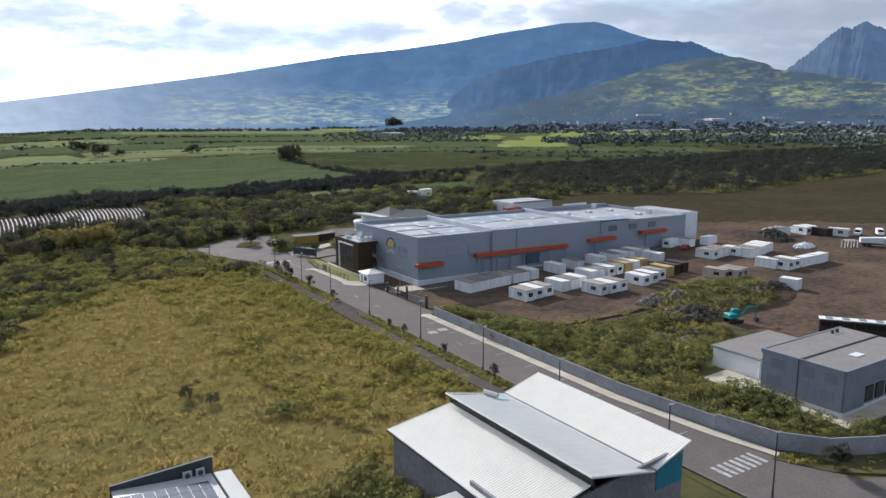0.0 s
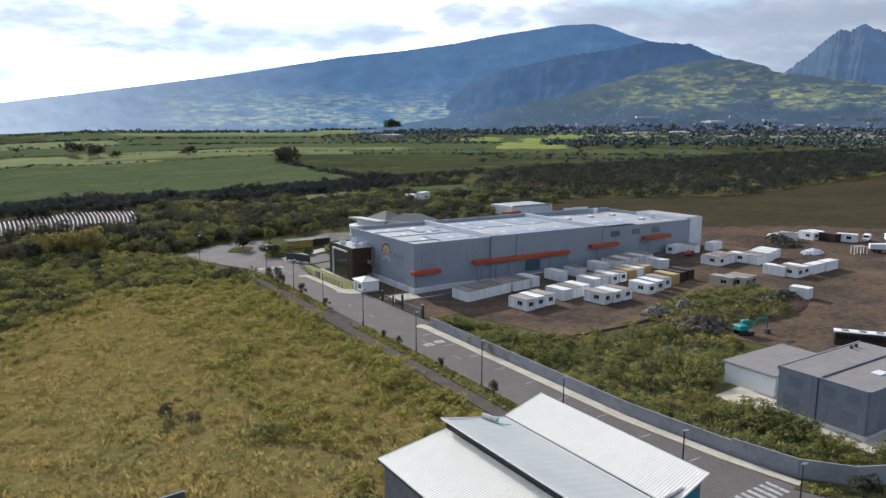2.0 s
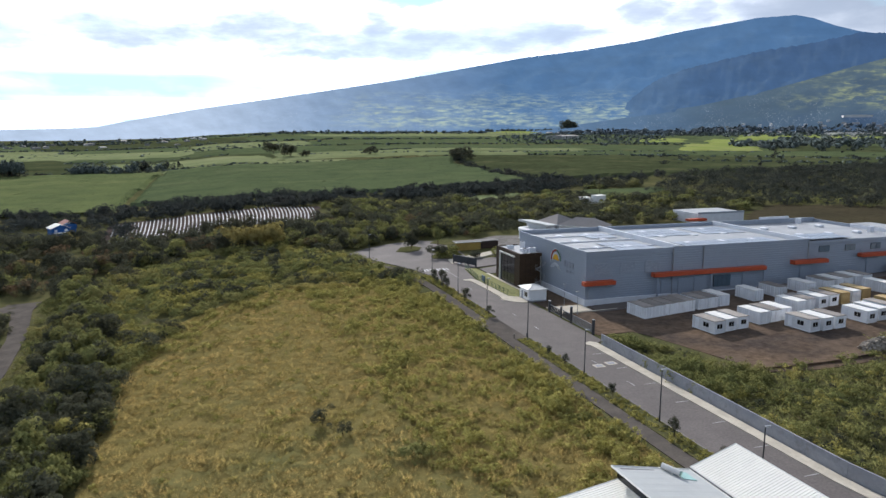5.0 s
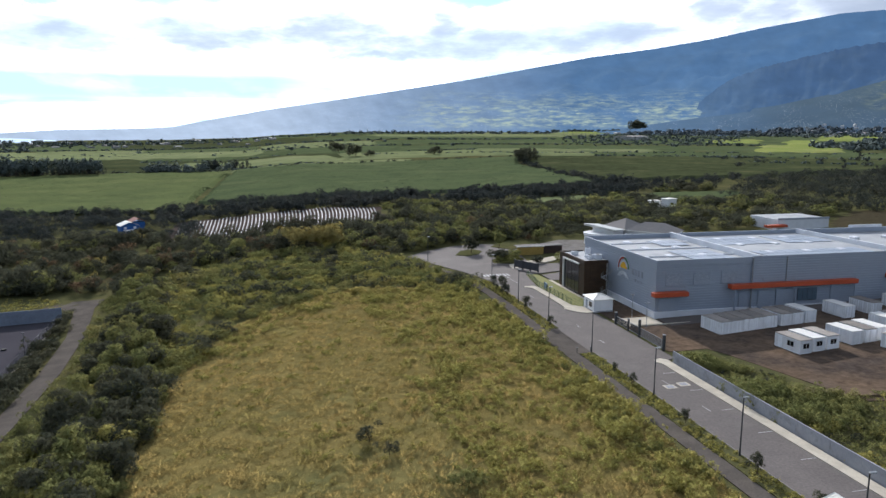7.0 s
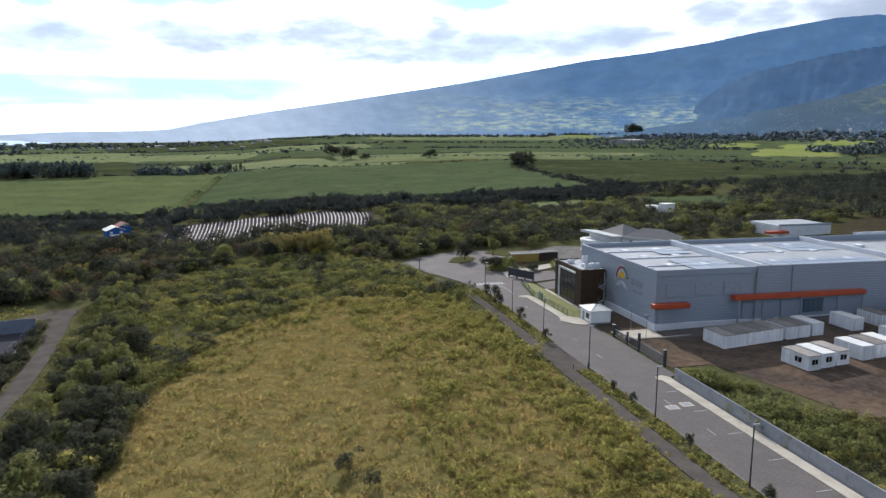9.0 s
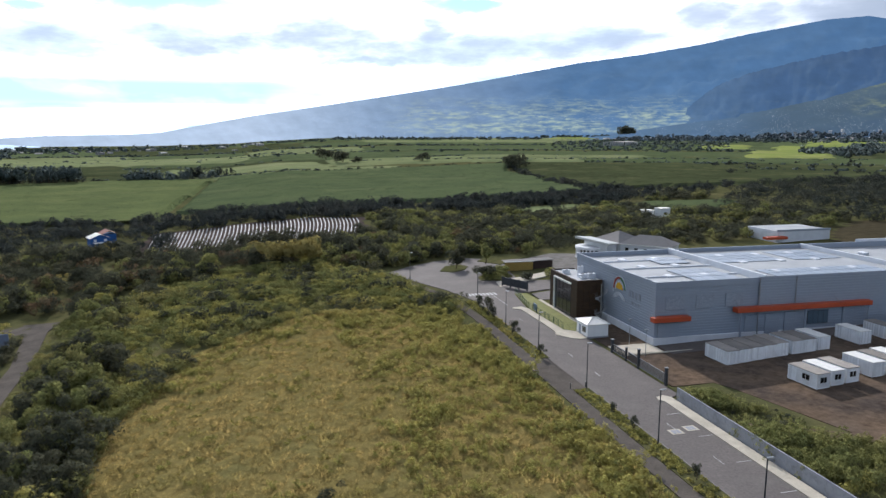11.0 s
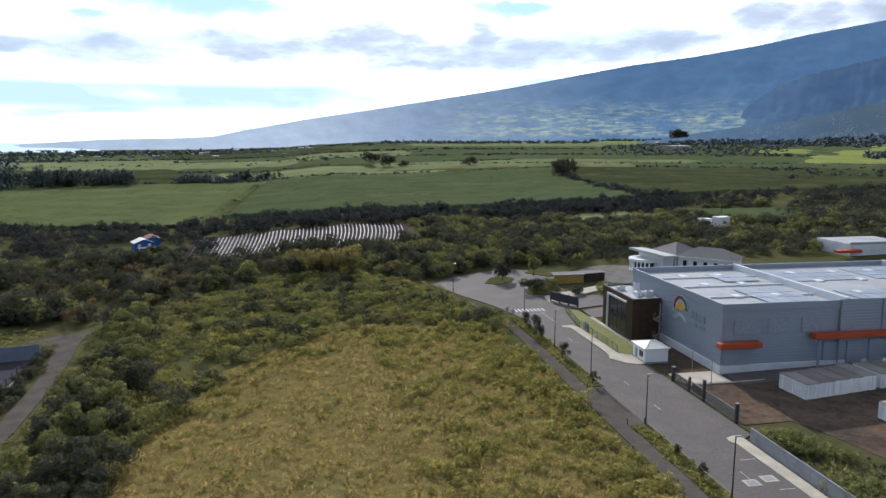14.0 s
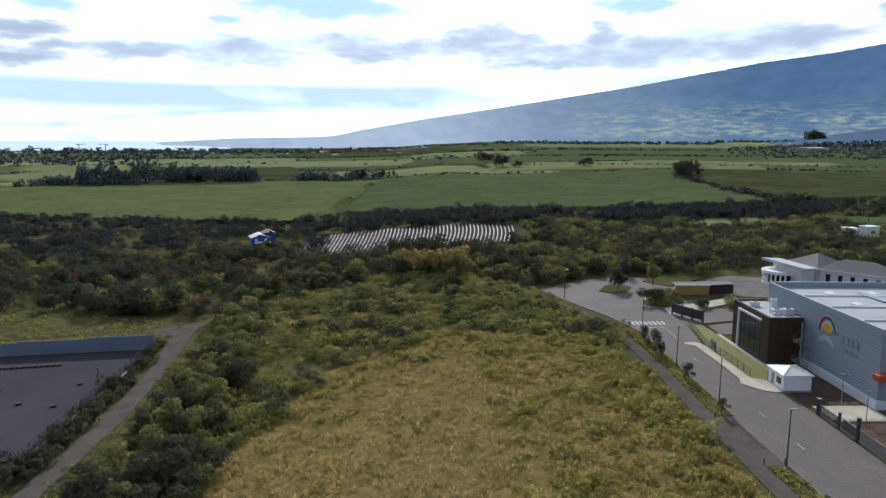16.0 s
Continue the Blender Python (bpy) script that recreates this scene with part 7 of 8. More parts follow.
# halls and blocks of the town on the lowest hill slopes
for a, e, s in ((-48.7, 0.78, 50), (-53.55, 0.44, 34), (-57.4, 0.5, 22), (-59.6, 0.2, 24), (-63.7, 0.6, 36), (-50.7, 0.3, 20), (-54.9, 0.76, 16), (-61.5, 0.7, 18), (-52.1, 0.9, 14)):
    rr = np.arange(2310.0, 3200.0, 10.0)
    x, y = EYE_X - rr * math.sin(radians(a)), EYE_Y + rr * math.cos(radians(a))
    hz = hill_height(x, y, rr, np.full(rr.shape, a))
    k = int(np.argmax(np.degrees(np.arctan((hz - 41) / rr)) > e))
    big.append((float(x[k]), float(y[k]), float(hz[k]) + 2, s))
houses("far_halls", big, "large pale far halls on the edge of town", HOUSE, HOUSE_ROOF)

# ---------------------------------------------------------------- mulched vegetable field: rows of silver film
mf = thing("mulched_field", "vegetable field with long rows of silver mulch film", "field")
EDGE_L, EDGE_R = (-120.5, 174.5), (-36.0, 173)
for i in range(54):
    f = i / 53
    x = EDGE_L[0] + (EDGE_R[0] - EDGE_L[0]) * f
    y = EDGE_L[1] + (EDGE_R[1] - EDGE_L[1]) * f
    bm = bmesh.new()
    bend = lambda s: 2.4 * math.sin(s * 1.6)
    pts = [(x + (-4 + 9 * f) * s / 62 + bend(s / 46) * f, y + s) for s in np.linspace(0, 64 + 6 * math.sin(math.pi * f) - 5 * f + 2 * math.sin(i * 0.7), 9)]
    for (ax, ay), (bx, by) in zip(pts, pts[1:]):
        quad = [bm.verts.new((px + dx, py, dz + float(rise(px, py)))) for px, py in ((ax, ay), (bx, by)) for dx, dz in ((-0.34, 0.05), (-0.18, 0.28), (0.18, 0.28), (0.34, 0.05))]
        for k in range(3):
            bm.faces.new((quad[k], quad[k + 1], quad[k + 5], quad[k + 4]))
    part("film_row", bm, PLASTIC, mf)
field("field_soil", [(-123, 171), (-33, 170), (-27, 234), (-79, 246), (-127, 243)], 0.03, 3, TILLED, "bare brown soil of the vegetable field")
field("garden_field", [(117, 196), (153, 187), (180, 223), (131, 235)], 0.8, 3, CANE_MAT, "small green garden field")
field("garden_field", [(44.0, 206.0), (103.0, 202.0), (96.0, 238.0), (44.0, 240.0)], 0.8, 3, CANE_LIT, "small bright green garden field")

# ---------------------------------------------------------------- lone houses in the woods
bh = thing("blue_house", "blue-walled house with pale pitched metal roofs and a white porch", "house", "", -145.3, 220, -7.83, 24)
bh.scale = (0.8, 0.8, 0.8)


def gable(x0, x1, y0, y1, z, h):
    bm = bmesh.new()
    v = [bm.verts.new(p) for p in ((x0, y0, z), (x1, y0, z), (x1, y1, z), (x0, y1, z), ((x0 + x1) / 2, y0, z + h), ((x0 + x1) / 2, y1, z + h))]
    for q in ((0, 3, 5, 4), (2, 1, 4, 5), (1, 0, 4), (3, 2, 5), (0, 1, 2, 3)):
        bm.faces.new([v[i] for i in q])
    return bm


part("body", B(-6, 3.5, -4, 5, 0, 4.6), BLUE_WALL, bh)
part("gable_wall", gable(-6, 3.5, -3.96, 4.96, 4.6, 2.0), BLUE_WALL, bh)
part("wing", B(1, 8, -1, 8, 0, 6.2), BLUE_WALL, bh)
RED_ROOF = material("faded_red_roof", (0.30, 0.12, 0.09), (0.24, 0.10, 0.08), rough=0.7, scale=0.5, fine=4.0)
for x0, x1, y0, y1, z, h, mat in ((-6.6, 4.1, -4.6, 5.6, 4.66, 2.2, SHEET), (0.4, 8.6, -1.6, 8.6, 6.25, 2.0, RED_ROOF)):
    c = (x0 + x1) / 2
    for a, b in ((x0, c), (x1, c)):
        bm = bmesh.new()
        lo = [bm.verts.new((px, py, pz)) for px, py, pz in ((a, y0, z), (b, y0, z + h), (b, y1, z + h), (a, y1, z))]
        hi = [bm.verts.new((q.co.x, q.co.y, q.co.z + 0.14)) for q in lo]
        bm.faces.new(lo), bm.faces.new(hi[::-1])
        for i in range(4):
            bm.faces.new((lo[i], hi[i], hi[(i + 1) % 4], lo[(i + 1) % 4]))
        bmesh.ops.recalc_face_normals(bm, faces=bm.faces[:])
        part("roof", bm, mat, bh)
part("porch", B(-5, 4, -9, -4.05, 2.4, 2.6), TRIM, bh, "white porch roof")
for x in (-4.8, -0.5, 3.6):
    part("porch_post", B(x, x + 0.2, -8.9, -8.7, 0, 2.4), TRIM, bh)
for x in (-4.5, 0.8):
    part("window", B(x, x + 1.5, -4.08, -3.98, 2.9, 4.2), PLINTH, bh)
for k, (x, y, w) in enumerate(((102.0, 178, 2.2), (107.5, 174, 3.0))):
    hb = thing("white_hut", "small white cabin beside the garden field", "hut", "garden huts", x, y, lift(x), 12 * k)
    part("body", B(-w, w, -2.0, 2.0, -0.3, 3.0 + k, bevel=0.03), WHITE_WALL, hb)
    part("roof", B(-w - 0.3, w + 0.3, -2.3, 2.3, 3.0 + k, 3.2 + k, bevel=0.03), SHEET, hb)
    part("window", B(-0.8, 0.8, -2.08, -1.95, 1.2, 2.3), GLASS_DARK, hb)

# ---------------------------------------------------------------- track and walled court on the other side of the meadow
structure("track", prism(bmesh.new(), [(-123.8, -122.6), (-119.9, -122.4), (-119.8, 10), (-121.9, 38), (-126.3, 66), (-125.6, 75), (-135, 77), (-141, 72.5), (-136, 67.5), (-131.2, 65), (-125.9, 37.2), (-123.9, 10)], -9, lambda x, y: float(rise(x, y)) + 0.05), PATH, "narrow worn asphalt track beside the thicket", "track")
COURT = -6.9
structure("court", prism(bmesh.new(), [(-215, -115), (-124.3, -112), (-131.4, 54.3), (-215, 39.3)], COURT - 2.5, COURT + 0.03), COURT_ASPHALT, "wide grey asphalt court behind a fence", "court")
cw = new("wall_court")
tagged(cw, "low blue-grey rendered wall closing the court", "wall", kind="structure")
for i in range(12):
    ob = part("wall_bay", B(0.01, 7.0, -0.12, 0.12, -0.3, 3.3 - 0.3 * (i // 2) + 0.05 * i, bevel=0.02), COURT_BLUE, cw)
    ob.matrix_basis = pose(-131.2 - 6.9 * i, 54.6 - 1.24 * i, COURT, 0, 0, 180 + 10.2)
fence("court_fence", -126.9, -56, -131.6, 53.5, 2.0, 3.0, DARK_METAL, "dark steel bar fence along the court").location.z = COURT
ob = structure("court_kerb", B(0, 110, -0.45, -0.2, -0.6, 0.3, bevel=0.02), CONCRETE, "pale concrete kerb under the fence", "kerb")
ob.matrix_basis = pose(-126.9, -56, COURT, 0, 0, 92.46)
lp = thing("court_lamp", "short dark lamp post in the court", "lamp post", "court lamps", -131.5, 27.8, COURT + 0.03)
part("pole", rod(bmesh.new(), (0, 0, 0), (0, 0, 4.4), 0.06, sides=6), DARK_METAL, lp)
part("head", B(-0.35, 0.35, -0.12, 0.12, 4.35, 4.5, bevel=0.03), DARK_METAL, lp)
copy_thing(lp, pose(-131.0, -4.0, COURT + 0.03))
for k, (x, y) in enumerate(((-136.6, 31.1), (-135.7, 19.5), (-142.5, 20.5), (-150, 27))):
    b = thing("low_planter", "small dark round planter on the court", "planter", "court planters", x, y, COURT + 0.03)
    part("tub", rod(bmesh.new(), (0, 0, 0), (0, 0, 0.35), 0.5, 0.55, sides=10), RUBBER, b)
tyres = thing("tyre_row", "row of dark tyres laid along the court wall", "tyres", "", 0, 0, COURT)
for i in range(22):
    part("tyre", rod(bmesh.new(), (-146.5 - 1.1 * i, 42.6 - 0.25 * i, 0.03), (-146.5 - 1.1 * i, 42.6 - 0.25 * i, 0.4), 0.46, sides=9), RUBBER, tyres)

# ---------------------------------------------------------------- nearer trees and bushes, each on its own
bush_kinds = [round_tree("bush", "dense green bush at the thicket's edge", h, w, 1000, m, 0.15, 70 + i, 0.054, "thicket bushes") for i, (h, w, m) in enumerate(((4.2, 3.0, LEAF_MID), (3.6, 2.8, LEAF_MID), (5.0, 3.0, LEAF_MID), (3.2, 2.6, LEAF_LIGHT), (4.6, 3.4, LEAF_DARK)))]
rng = np.random.RandomState(77)
bx, by = scatter([(-112.5, -75), (-100, -75), (-99.5, -5), (-104.5, 33), (-111, 66), (-118, 72), (-115, 38), (-112.5, 10)], 140, rng)
by2 = scatter([(-122, 84), (-113, 80), (-113, 96), (-86, 118), (-60, 110), (-30, 106), (0, 112), (16, 112), (16, 132), (-60, 140), (-128, 116)], 95, rng)
bx, by = np.r_[bx, by2[0]], np.r_[by, by2[1]]
for k in range(len(bx)):
    src = bush_kinds[k % 5]
    m = pose(bx[k], by[k], float(rise(bx[k], by[k])) - 0.1, 0, 0, rng.uniform(0, 360)) @ Matrix.Scale(rng.uniform(0.6, 1.15), 4)
    if k < 5:
        src.matrix_basis = m
    else:
        ob = copy_thing(src, Matrix())
        ob.matrix_basis = m
# wide umbrella-shaped trees in the thicket beside the meadow
wide = [round_tree("thicket_tree", "wide spreading tree with a flat feathery crown in the thicket", h, w, 1500, m, 0.35, 140 + i, 0.05, "thicket trees") for i, (h, w, m) in enumerate(((5.0, 5.0, LEAF_MID), (4.4, 4.2, LEAF_DARK), (5.6, 5.4, LEAF_DARK)))]
for k, (x, y, z_turn, s) in enumerate(((-106.5, -42, 10, 1.0), (-109, -20, 80, 1.0), (-105.5, -62, 150, 1.0), (-104, -8, 200, 0.8), (-109.5, 3, 260, 0.9), (-107, 22, 320, 0.85), (-111, 46, 40, 0.9), (-104.5, -30, 120, 0.75), (-112, 62, 95, 0.8))):
    ob = wide[k] if k < 3 else copy_thing(wide[k % 3], Matrix())
    ob.matrix_basis = pose(x, y, float(rise(x, y)) - 0.1, 0, 0, z_turn) @ Matrix.Scale(s, 4)
yt = round_tree("yellow_bamboo", "tall yellowing bamboo clump among dark trees", 7.5, 5.5, 900, LEAF_YELLOW, 0.1, 90, 0.06)
yt.matrix_basis = pose(-65.0, 112, -1.3)
copy_thing(yt, pose(-59.0, 109, -0.8, 0, 0, 120))
copy_thing(yt, pose(-70.0, 116, -1.8, 0, 0, 220))
# saplings on the verge and islands
sap = round_tree("sapling", "young dark street tree on the verge", 2.6, 0.9, 160, LEAF_DARK, 0.3, 91, 0.12, "verge saplings")
SAPS = [(-24.6, 26), (-24.6, 29.5), (-24.5, 37), (-24.6, 13), (-24.6, -1.5), (-24.5, -36), (-24.5, -30), (-24.5, -51), (-24.5, -66), (-24.5, -76), (-24.5, -90)]
for k, (x, y) in enumerate(SAPS):
    m = pose(x, y, 0.1, 0, 0, 47 * k) @ Matrix.Scale((1.0, 1.5, 1.1, 1.1, 0.8, 0.7, 0.6, 0.7, 0.9, 1.0, 1.0)[k], 4)
    if k:
        ob = copy_thing(sap, Matrix())
        ob.matrix_basis = m
    else:
        sap.matrix_basis = m
for k, (x, y, h, w) in enumerate(((-16.5, 87.5, 5.2, 2.6), (-5.0, 93.5, 5.6, 2.4), (-11.5, 70.5, 3.6, 3.0), (-6.5, 75.0, 2.6, 2.6), (-1.5, 66.5, 2.2, 2.4), (6, 65.5, 2.2, 3.0), (-8.6, -112.6, 3.0, 1.6), (-25.4, -80.0, 2.0, 0.9))):
    t = round_tree("island_tree" if h > 2.2 else "island_shrub", "dark leafy tree planted on a traffic island" if h > 2.2 else "low dark shrub planted beside the drive", h, w, 420, LEAF_DARK if k % 2 == 0 else LEAF_MID, 0.3 if h > 2.2 else 0.12, 100 + k, 0.1)
    t.matrix_basis = pose(x, y, 0.15)
db = round_tree("dry_bush", "dark half-dry bush standing in the meadow", 2.4, 1.6, 520, LEAF_DARK, 0.2, 120, 0.06)
db.matrix_basis = pose(-67.5, -44.2, -1.1)
ob = copy_thing(db, Matrix())
ob.matrix_basis = pose(-65.4, -48.6, -1.0, 0, 0, 130) @ Matrix.Scale(0.8, 4)
db = round_tree("low_bush", "low yellow-green bush spreading in the meadow", 1.9, 2.4, 420, LEAF_MID, 0.12, 121, 0.08)
db.matrix_basis = pose(-58.9, -59.5, -0.8)

# ---------------------------------------------------------------- excavator, rubble, vehicles
ex = thing("excavator", "small teal tracked excavator with its arm lowered", "excavator", "", 34.8, -68.0, 1.1, -20)
for y in (-0.95, 0.95):
    part("track", B(-1.7, 1.7, y - 0.28, y + 0.28, 0, 0.75, bevel=0.25), RUBBER, ex)
part("turntable", rod(bmesh.new(), (0, 0, 0.6), (0, 0, 0.95), 0.8, sides=14), DARK_METAL, ex)
part("engine_deck", B(-1.7, 0.2, -1.15, 1.15, 0.95, 2.0, bevel=0.15), TEAL, ex)
cab = part("cab", B(-0.2, 1.35, 0.1, 1.15, 0.95, 2.75, bevel=0.12), TEAL, ex)
part("cab_window", B(0.0, 1.38, 0.2, 1.19, 1.75, 2.55), GLASS_DARK, cab)
boom = bmesh.new()
rod(boom, (1.0, -0.4, 1.3), (2.8, -0.4, 3.3), 0.24, 0.24, sides=4)
rod(boom, (2.8, -0.4, 3.3), (4.6, -0.4, 3.1), 0.24, 0.18, sides=4)
part("boom", boom, TEAL, ex)
part("stick", rod(bmesh.new(), (4.6, -0.4, 3.15), (4.9, -0.4, 0.9), 0.18, 0.14, sides=4), TEAL, ex)
bm = prism(bmesh.new(), [(4.5, -0.8), (5.3, -0.8), (5.3, 0.0), (4.5, 0.0)], 0.1, 0.9)
part("bucket", bm, DARK_METAL, ex)


def rubble(name, cx, cy, rx, ry, h, n, size, label, seed, mat=RUBBLE):
    """A heap of broken stones on an earth core."""
    rng = np.random.RandomState(seed)
    verts, faces = [], []
    d = np.sqrt(rng.rand(n))
    a = rng.uniform(0, 2 * math.pi, n)
    for k in range(n):
        x, y = cx + rx * d[k] * math.cos(a[k]), cy + ry * d[k] * math.sin(a[k])
        z = h * (1 - d[k] ** 1.6) * rng.uniform(0.85, 1.1)
        s = size * rng.uniform(0.4, 1.3)
        m = Euler(rng.uniform(0, 6, 3)).to_matrix()
        b = len(verts)
        for q in ((-1, -1, -1), (1, -1, -1), (1, 1, -1), (-1, 1, -1), (-0.8, -0.7, 0.8), (0.9, -0.8, 0.7), (0.7, 0.9, 0.9), (-0.9, 0.8, 0.7)):
            p = m @ Vector(q) * s * 0.5
            verts.append((x + p.x, y + p.y, z + p.z))
        faces += [tuple(b + i for i in f) for f in ((3, 2, 1, 0), (4, 5, 6, 7), (0, 1, 5, 4), (1, 2, 6, 5), (2, 3, 7, 6), (3, 0, 4, 7))]
    return tagged(part(name, (verts, [], faces), mat), label, "rubble", kind="stuff")


def mound(name, cx, cy, rx, ry, h, mat, label):
    bm = bmesh.new()
    rings, sides = 7, 26
    grid = []
    for i in range(rings + 1):
        f = i / rings
        ring = []
        for k in range(sides):
            a = 2 * math.pi * k / sides
            r = 1 - f
            x, y = cx + rx * r * math.cos(a), cy + ry * r * math.sin(a)
            ring.append(bm.verts.new((x, y, h * (1 - r**1.7) * (1 + 0.22 * float(fbm(np.array(x), np.array(y), 7, 2))) - 0.15)))
        grid.append(ring)
    for i in range(rings):
        for k in range(sides):
            bm.faces.new((grid[i][k], grid[i][(k + 1) % sides], grid[i + 1][(k + 1) % sides], grid[i + 1][k]))
    ob = part(name, bm, mat)
    for p in ob.data.polygons:
        p.use_smooth = True
    return tagged(ob, label, "mound", kind="structure")


xs, ys = np.meshgrid(np.linspace(29, 74, 46), np.linspace(-68, -40, 30))
zs = mound_z(xs, ys) + SLOPE * xs + np.where(mound_z(xs, ys) > 0, 0.02, -0.3)
ids = np.arange(xs.size).reshape(xs.shape)
quad_ids = np.stack([ids[:-1, :-1], ids[:-1, 1:], ids[1:, 1:], ids[1:, :-1]], -1).reshape(-1, 4)
structure("mound_yard", (np.stack([xs, ys, zs], -1).reshape(-1, 3).tolist(), [], quad_ids.tolist()), DIRT, "weedy earth mound in the storage yard", "mound")
mound("mound_rubble", 123, -10, 9, 13, 2.4, DIRT, "brown earth and rubble heap behind the yard").location.z = lift(122)
rubble("rubble_heap", 126.5, -17, 6, 6.5, 2.9, 520, 0.8, "grey broken concrete on the spoil heap", 130, DARK_RUBBLE).location.z = lift(127)
rubble("rubble_heap", 33.0, -48.2, 4.4, 2.4, 1.9, 260, 0.6, "pale broken concrete heap beside the cabins", 131).location.z = lift(33)
rubble("rubble_heap", 40.0, -49.4, 3.4, 2.0, 2.3, 200, 0.6, "pale broken concrete heap beside the cabins", 132).location.z = lift(39)
rubble("rubble_heap", 33, -60, 7, 5, 1.8, 340, 0.75, "dark stones dug out by the excavator", 133, DARK_RUBBLE).location.z = lift(33)
rubble("rubble_heap", 56, -58, 8, 5, 2.0, 300, 0.75, "dark stones dug out by the excavator", 134, DARK_RUBBLE).location.z = lift(56)
rubble("rubble_heap", 63.5, -57.5, 6.5, 4, 2.2, 420, 0.7, "dark earthy stones along the side of the mound", 136, DARK_RUBBLE).location.z = lift(63)
rubble("gravel_heap", 15.0, -66.1, 1.9, 1.6, 1.0, 420, 0.22, "small heap of grey gravel among weeds", 137).location.z = lift(15)
rubble("gravel_heap", 17.0, -70.4, 1.9, 1.6, 1.0, 420, 0.22, "small heap of grey gravel among weeds", 138).location.z = lift(17)
rubble("rubble_heap", 120.5, -32.0, 3.8, 2.6, 1.0, 150, 0.7, "pale scrap and broken boards thrown together", 139, PLINTH).location.z = lift(124)
rubble("rubble_heap", 143, -9, 7, 4, 1.0, 160, 0.8, "scattered pale debris on the dirt", 135, PLINTH).location.z = lift(143)


def car(name, label, x, y, rz, paint, long=4.2):
    c = thing(name, label, "car", "", x, y, lift(x) + 0.05, rz)
    bm = bmesh.new()
    side = [(-long / 2, 0.35), (long / 2, 0.35), (long / 2, 0.75), (long * 0.30, 0.92), (long * 0.12, 1.42), (-long * 0.32, 1.45), (-long * 0.48, 0.98)]
    l = [bm.verts.new((px, -0.85, pz)) for px, pz in side]
    r = [bm.verts.new((px, 0.85, pz)) for px, pz in side]
    n = len(side)
    bm.faces.new(l), bm.faces.new(r[::-1])
    for i in range(n):
        bm.faces.new((l[(i + 1) % n], l[i], r[i], r[(i + 1) % n]))
    bmesh.ops.bevel(bm, geom=bm.edges[:], offset=0.06, segments=2, affect="EDGES")
    body = part("body", bm, paint, c)
    for y in (-0.88, 0.88):
        part("side_window", B(-long * 0.30, long * 0.14, y - 0.015, y + 0.015, 0.95, 1.36), GLASS_DARK, c)
    part("windscreen", rod(bmesh.new(), (long * 0.22, -0.7, 1.15), (long * 0.22, 0.7, 1.15), 0.2, sides=4), GLASS_DARK, c)
    for wx in (-long * 0.31, long * 0.31):
        for wy in (-0.82, 0.82):
            w = part("wheel", rod(bmesh.new(), (wx, wy - 0.1, 0.32), (wx, wy + 0.1, 0.32), 0.32, sides=14), RUBBER, c)
            part("rim", rod(bmesh.new(), (wx, wy - 0.115, 0.32), (wx, wy + 0.115, 0.32), 0.18, sides=10), METAL, w)
    for wy in (-0.6, 0.6):
        part("headlight", B(long / 2 - 0.06, long / 2 + 0.02, wy - 0.18, wy + 0.18, 0.6, 0.75), PLINTH, c)
    return c


REDCAR = material("red_car_paint", (0.35, 0.04, 0.02), None, rough=0.35, scale=1.0, fine=8.0, spec=0.5)
car("parked_car", "red pickup car parked between containers", 90.8, -11.0, 20, REDCAR)
SILVER = material("grey_car_paint", (0.16, 0.17, 0.19), None, rough=0.35, scale=1.0, fine=8.0, spec=0.5)
car("parked_car", "dark silver hatchback car parked beside the ochre shed", -7.2, 81.3, 25, SILVER)
tk = thing("tipper_truck", "white tipper truck parked by the spoil heap", "truck", "", 137.5, -44.5, lift(137), -55)
part("cab", B(2.4, 4.6, -1.2, 1.2, 0.7, 3.0, bevel=0.15), WHITE_WALL, tk)
part("windscreen", B(4.55, 4.64, -1.05, 1.05, 1.8, 2.7), GLASS_DARK, tk)
part("tipper_body", prism(bmesh.new(), [(-4.2, -1.25), (2.2, -1.25), (2.2, 1.25), (-4.2, 1.25)], 1.1, lambda x, y: 2.9 if x > 0 else 2.5), PLINTH, tk)
part("chassis", B(-4, 4.3, -0.5, 0.5, 0.6, 1.1), DARK_METAL, tk)
for x in (-3, -1.6, 3.4):
    for y in (-1.05, 1.05):
        part("wheel", rod(bmesh.new(), (x, y - 0.15, 0.5), (x, y + 0.15, 0.5), 0.5, sides=12), RUBBER, tk)


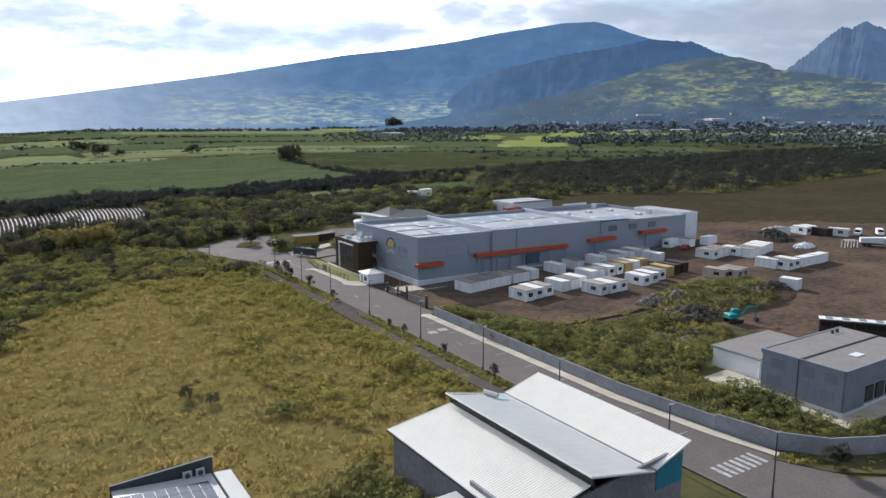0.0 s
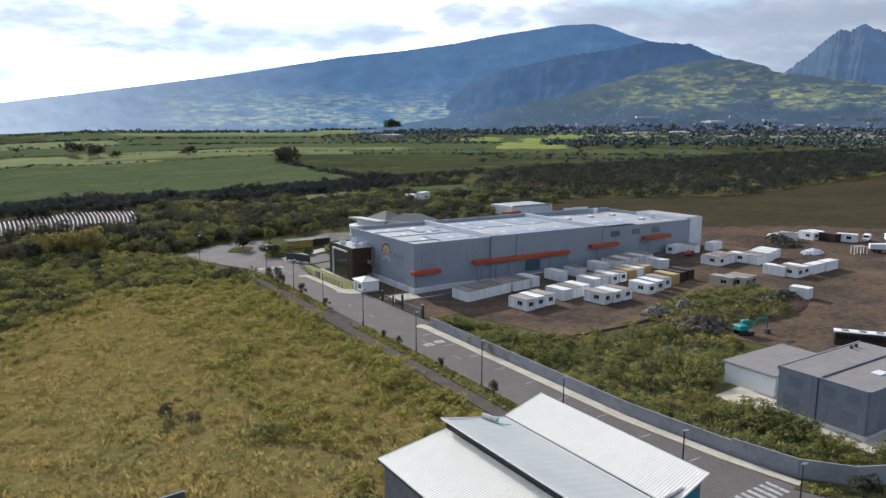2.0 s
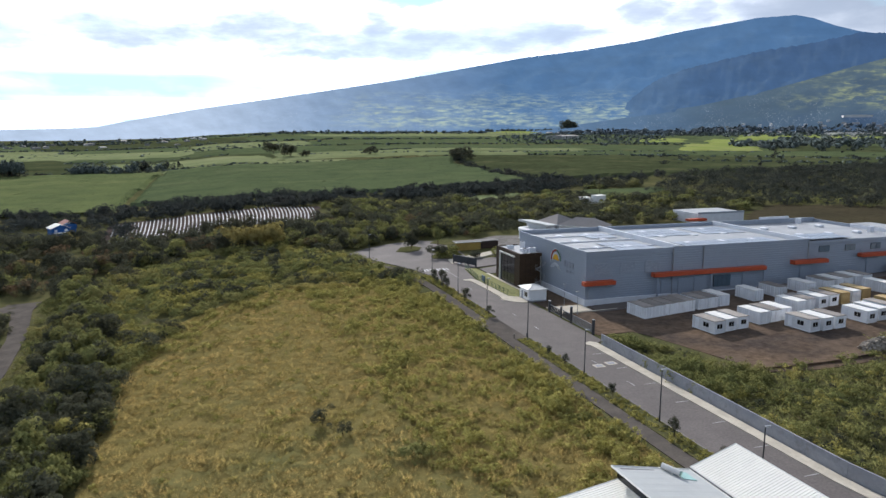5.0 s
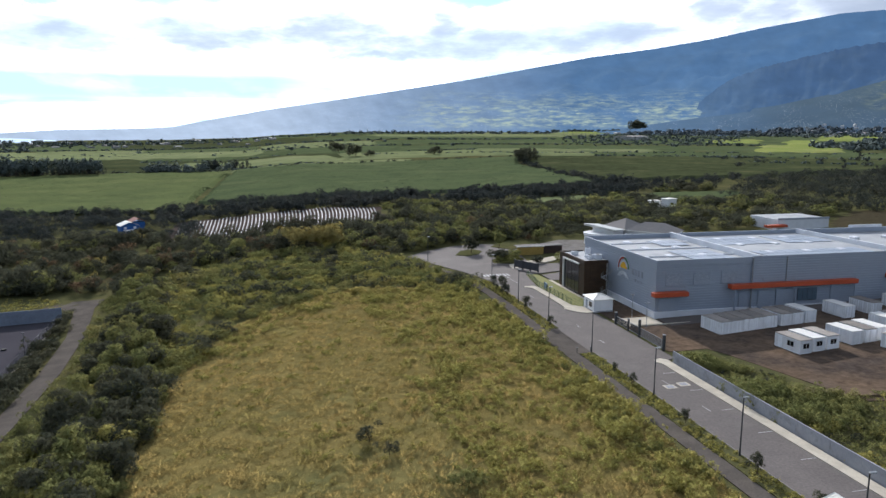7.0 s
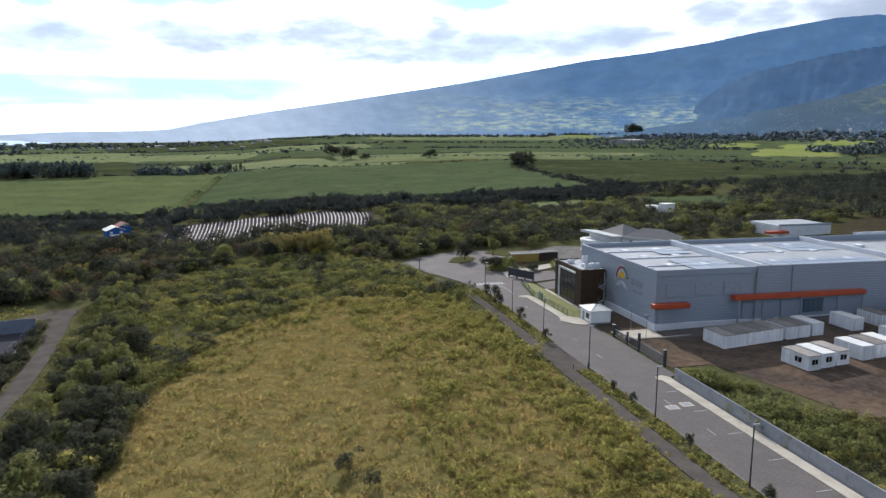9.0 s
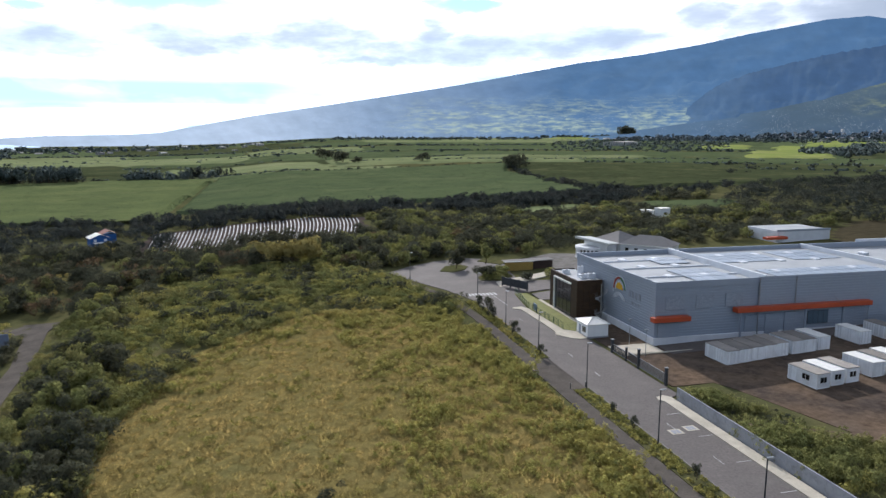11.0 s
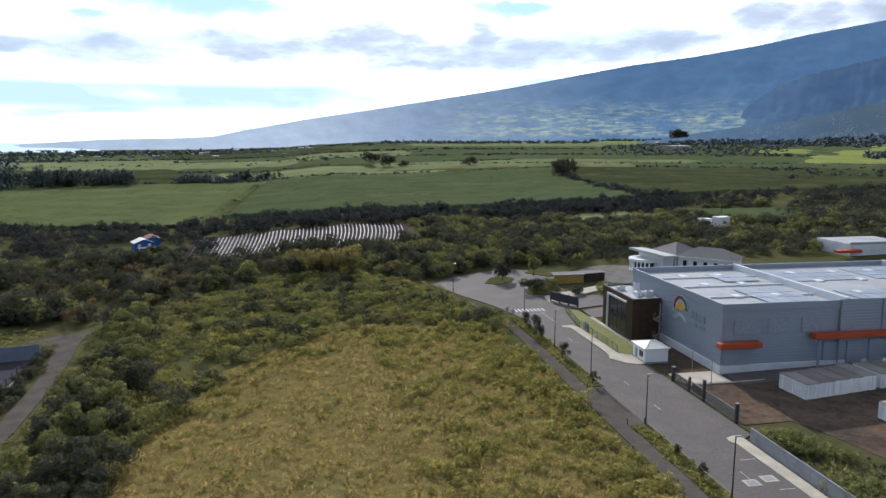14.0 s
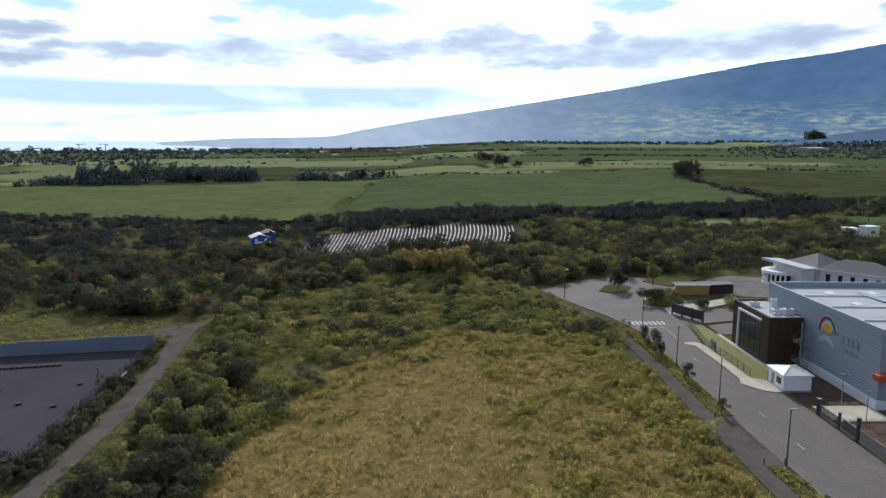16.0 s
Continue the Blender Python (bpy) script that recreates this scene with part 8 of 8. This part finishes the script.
def van(x, y, rz, label):
    """A white delivery van: a box body with a sloping bonnet."""
    v = thing("delivery_van", label, "van", "vans by the spoil heap", x, y, lift(x) + 0.05, rz)
    bm = bmesh.new()
    side = [(-2.6, 0.4), (2.6, 0.4), (2.6, 1.1), (1.9, 1.3), (1.3, 2.15), (-2.6, 2.25)]
    l, r = ([bm.verts.new((px, py, pz)) for px, pz in side] for py in (-0.95, 0.95))
    bm.faces.new(l), bm.faces.new(r[::-1])
    for i in range(6):
        bm.faces.new((l[(i + 1) % 6], l[i], r[i], r[(i + 1) % 6]))
    bmesh.ops.bevel(bm, geom=bm.edges[:], offset=0.07, segments=2, affect="EDGES")
    part("body", bm, WHITE_WALL, v)
    for py in (-0.97, 0.97):
        part("side_window", B(0.5, 1.35, py - 0.015, py + 0.015, 1.35, 1.95), GLASS_DARK, v)
        for px in (-1.7, 1.7):
            part("wheel", rod(bmesh.new(), (px, py * 0.93 - 0.1, 0.34), (px, py * 0.93 + 0.1, 0.34), 0.34, sides=12), RUBBER, v)
    screen = bmesh.new()
    screen.faces.new([screen.verts.new(p) for p in ((1.92, -0.8, 1.34), (1.92, 0.8, 1.34), (1.4, 0.75, 2.08), (1.4, -0.75, 2.08))])
    bmesh.ops.solidify(screen, geom=screen.faces[:], thickness=-0.04)
    part("windscreen", screen, GLASS_DARK, v)
    return v


van(152.5, -31.5, 200, "white delivery van parked behind the spoil heap")
van(157.5, -36.0, 215, "white delivery van parked behind the spoil heap")
# light steel frame beside the tipper truck
fr = thing("steel_frame", "pale welded steel frame standing on the dirt", "frame", "", 130.2, -40.6, lift(130), -28)
for px in (-2, 0, 2):
    for py in (-0.8, 0.8):
        part("post", B(px - 0.08, px + 0.08, py - 0.08, py + 0.08, 0, 2.2), TRIM, fr)
for py in (-0.8, 0.8):
    part("beam", B(-2.1, 2.1, py - 0.09, py + 0.09, 2.2, 2.4), TRIM, fr)

# a utility pole in the garden field, bollards on the footpath, harbour cranes by the sea
up = thing("utility_pole", "tall wooden utility pole with a crossarm", "pole", "", 131.0, 212.0, 3.9)
part("shaft", rod(bmesh.new(), (0, 0, -0.3), (0, 0, 9.5), 0.16, 0.11, sides=8), BARK, up)
part("crossarm", B(-1.1, 1.1, -0.07, 0.07, 8.7, 8.86), BARK, up)
for px in (-0.9, 0.0, 0.9):
    part("insulator", rod(bmesh.new(), (px, 0, 8.86), (px, 0, 9.1), 0.06, sides=6), PLINTH, up)
for x, y in ((-26.1, -18.4), (-26.1, -2.9), (-23.4, -18.4)):
    bo = thing("bollard", "short dark steel bollard on the footpath", "bollard", "footpath bollards", x, y, 0.04)
    part("post", rod(bmesh.new(), (0, 0, 0), (0, 0, 0.95), 0.07, sides=10), DARK_METAL, bo)
    part("cap", rod(bmesh.new(), (0, 0, 0.95), (0, 0, 1.02), 0.085, 0.05, sides=10), METAL, bo)
for a, jib in ((25.4, 1), (23.7, -1)):
    x, y = EYE_X - 2300 * math.sin(radians(a)), EYE_Y + 2300 * math.cos(radians(a))
    cr = thing("harbour_crane", "far slim tower crane near the shore", "crane", "far cranes", x, y, float(rise(x, y)))
    part("mast", B(-0.8, 0.8, -0.8, 0.8, -2, 24), METAL, cr)
    part("jib", B(-7, 20, -0.7, 0.7, 22.5, 24), METAL, cr)
    part("counterweight", B(-7, -4, -1, 1, 20, 22.5), METAL, cr)
    cr.rotation_euler = (0, 0, 0 if jib > 0 else math.pi)
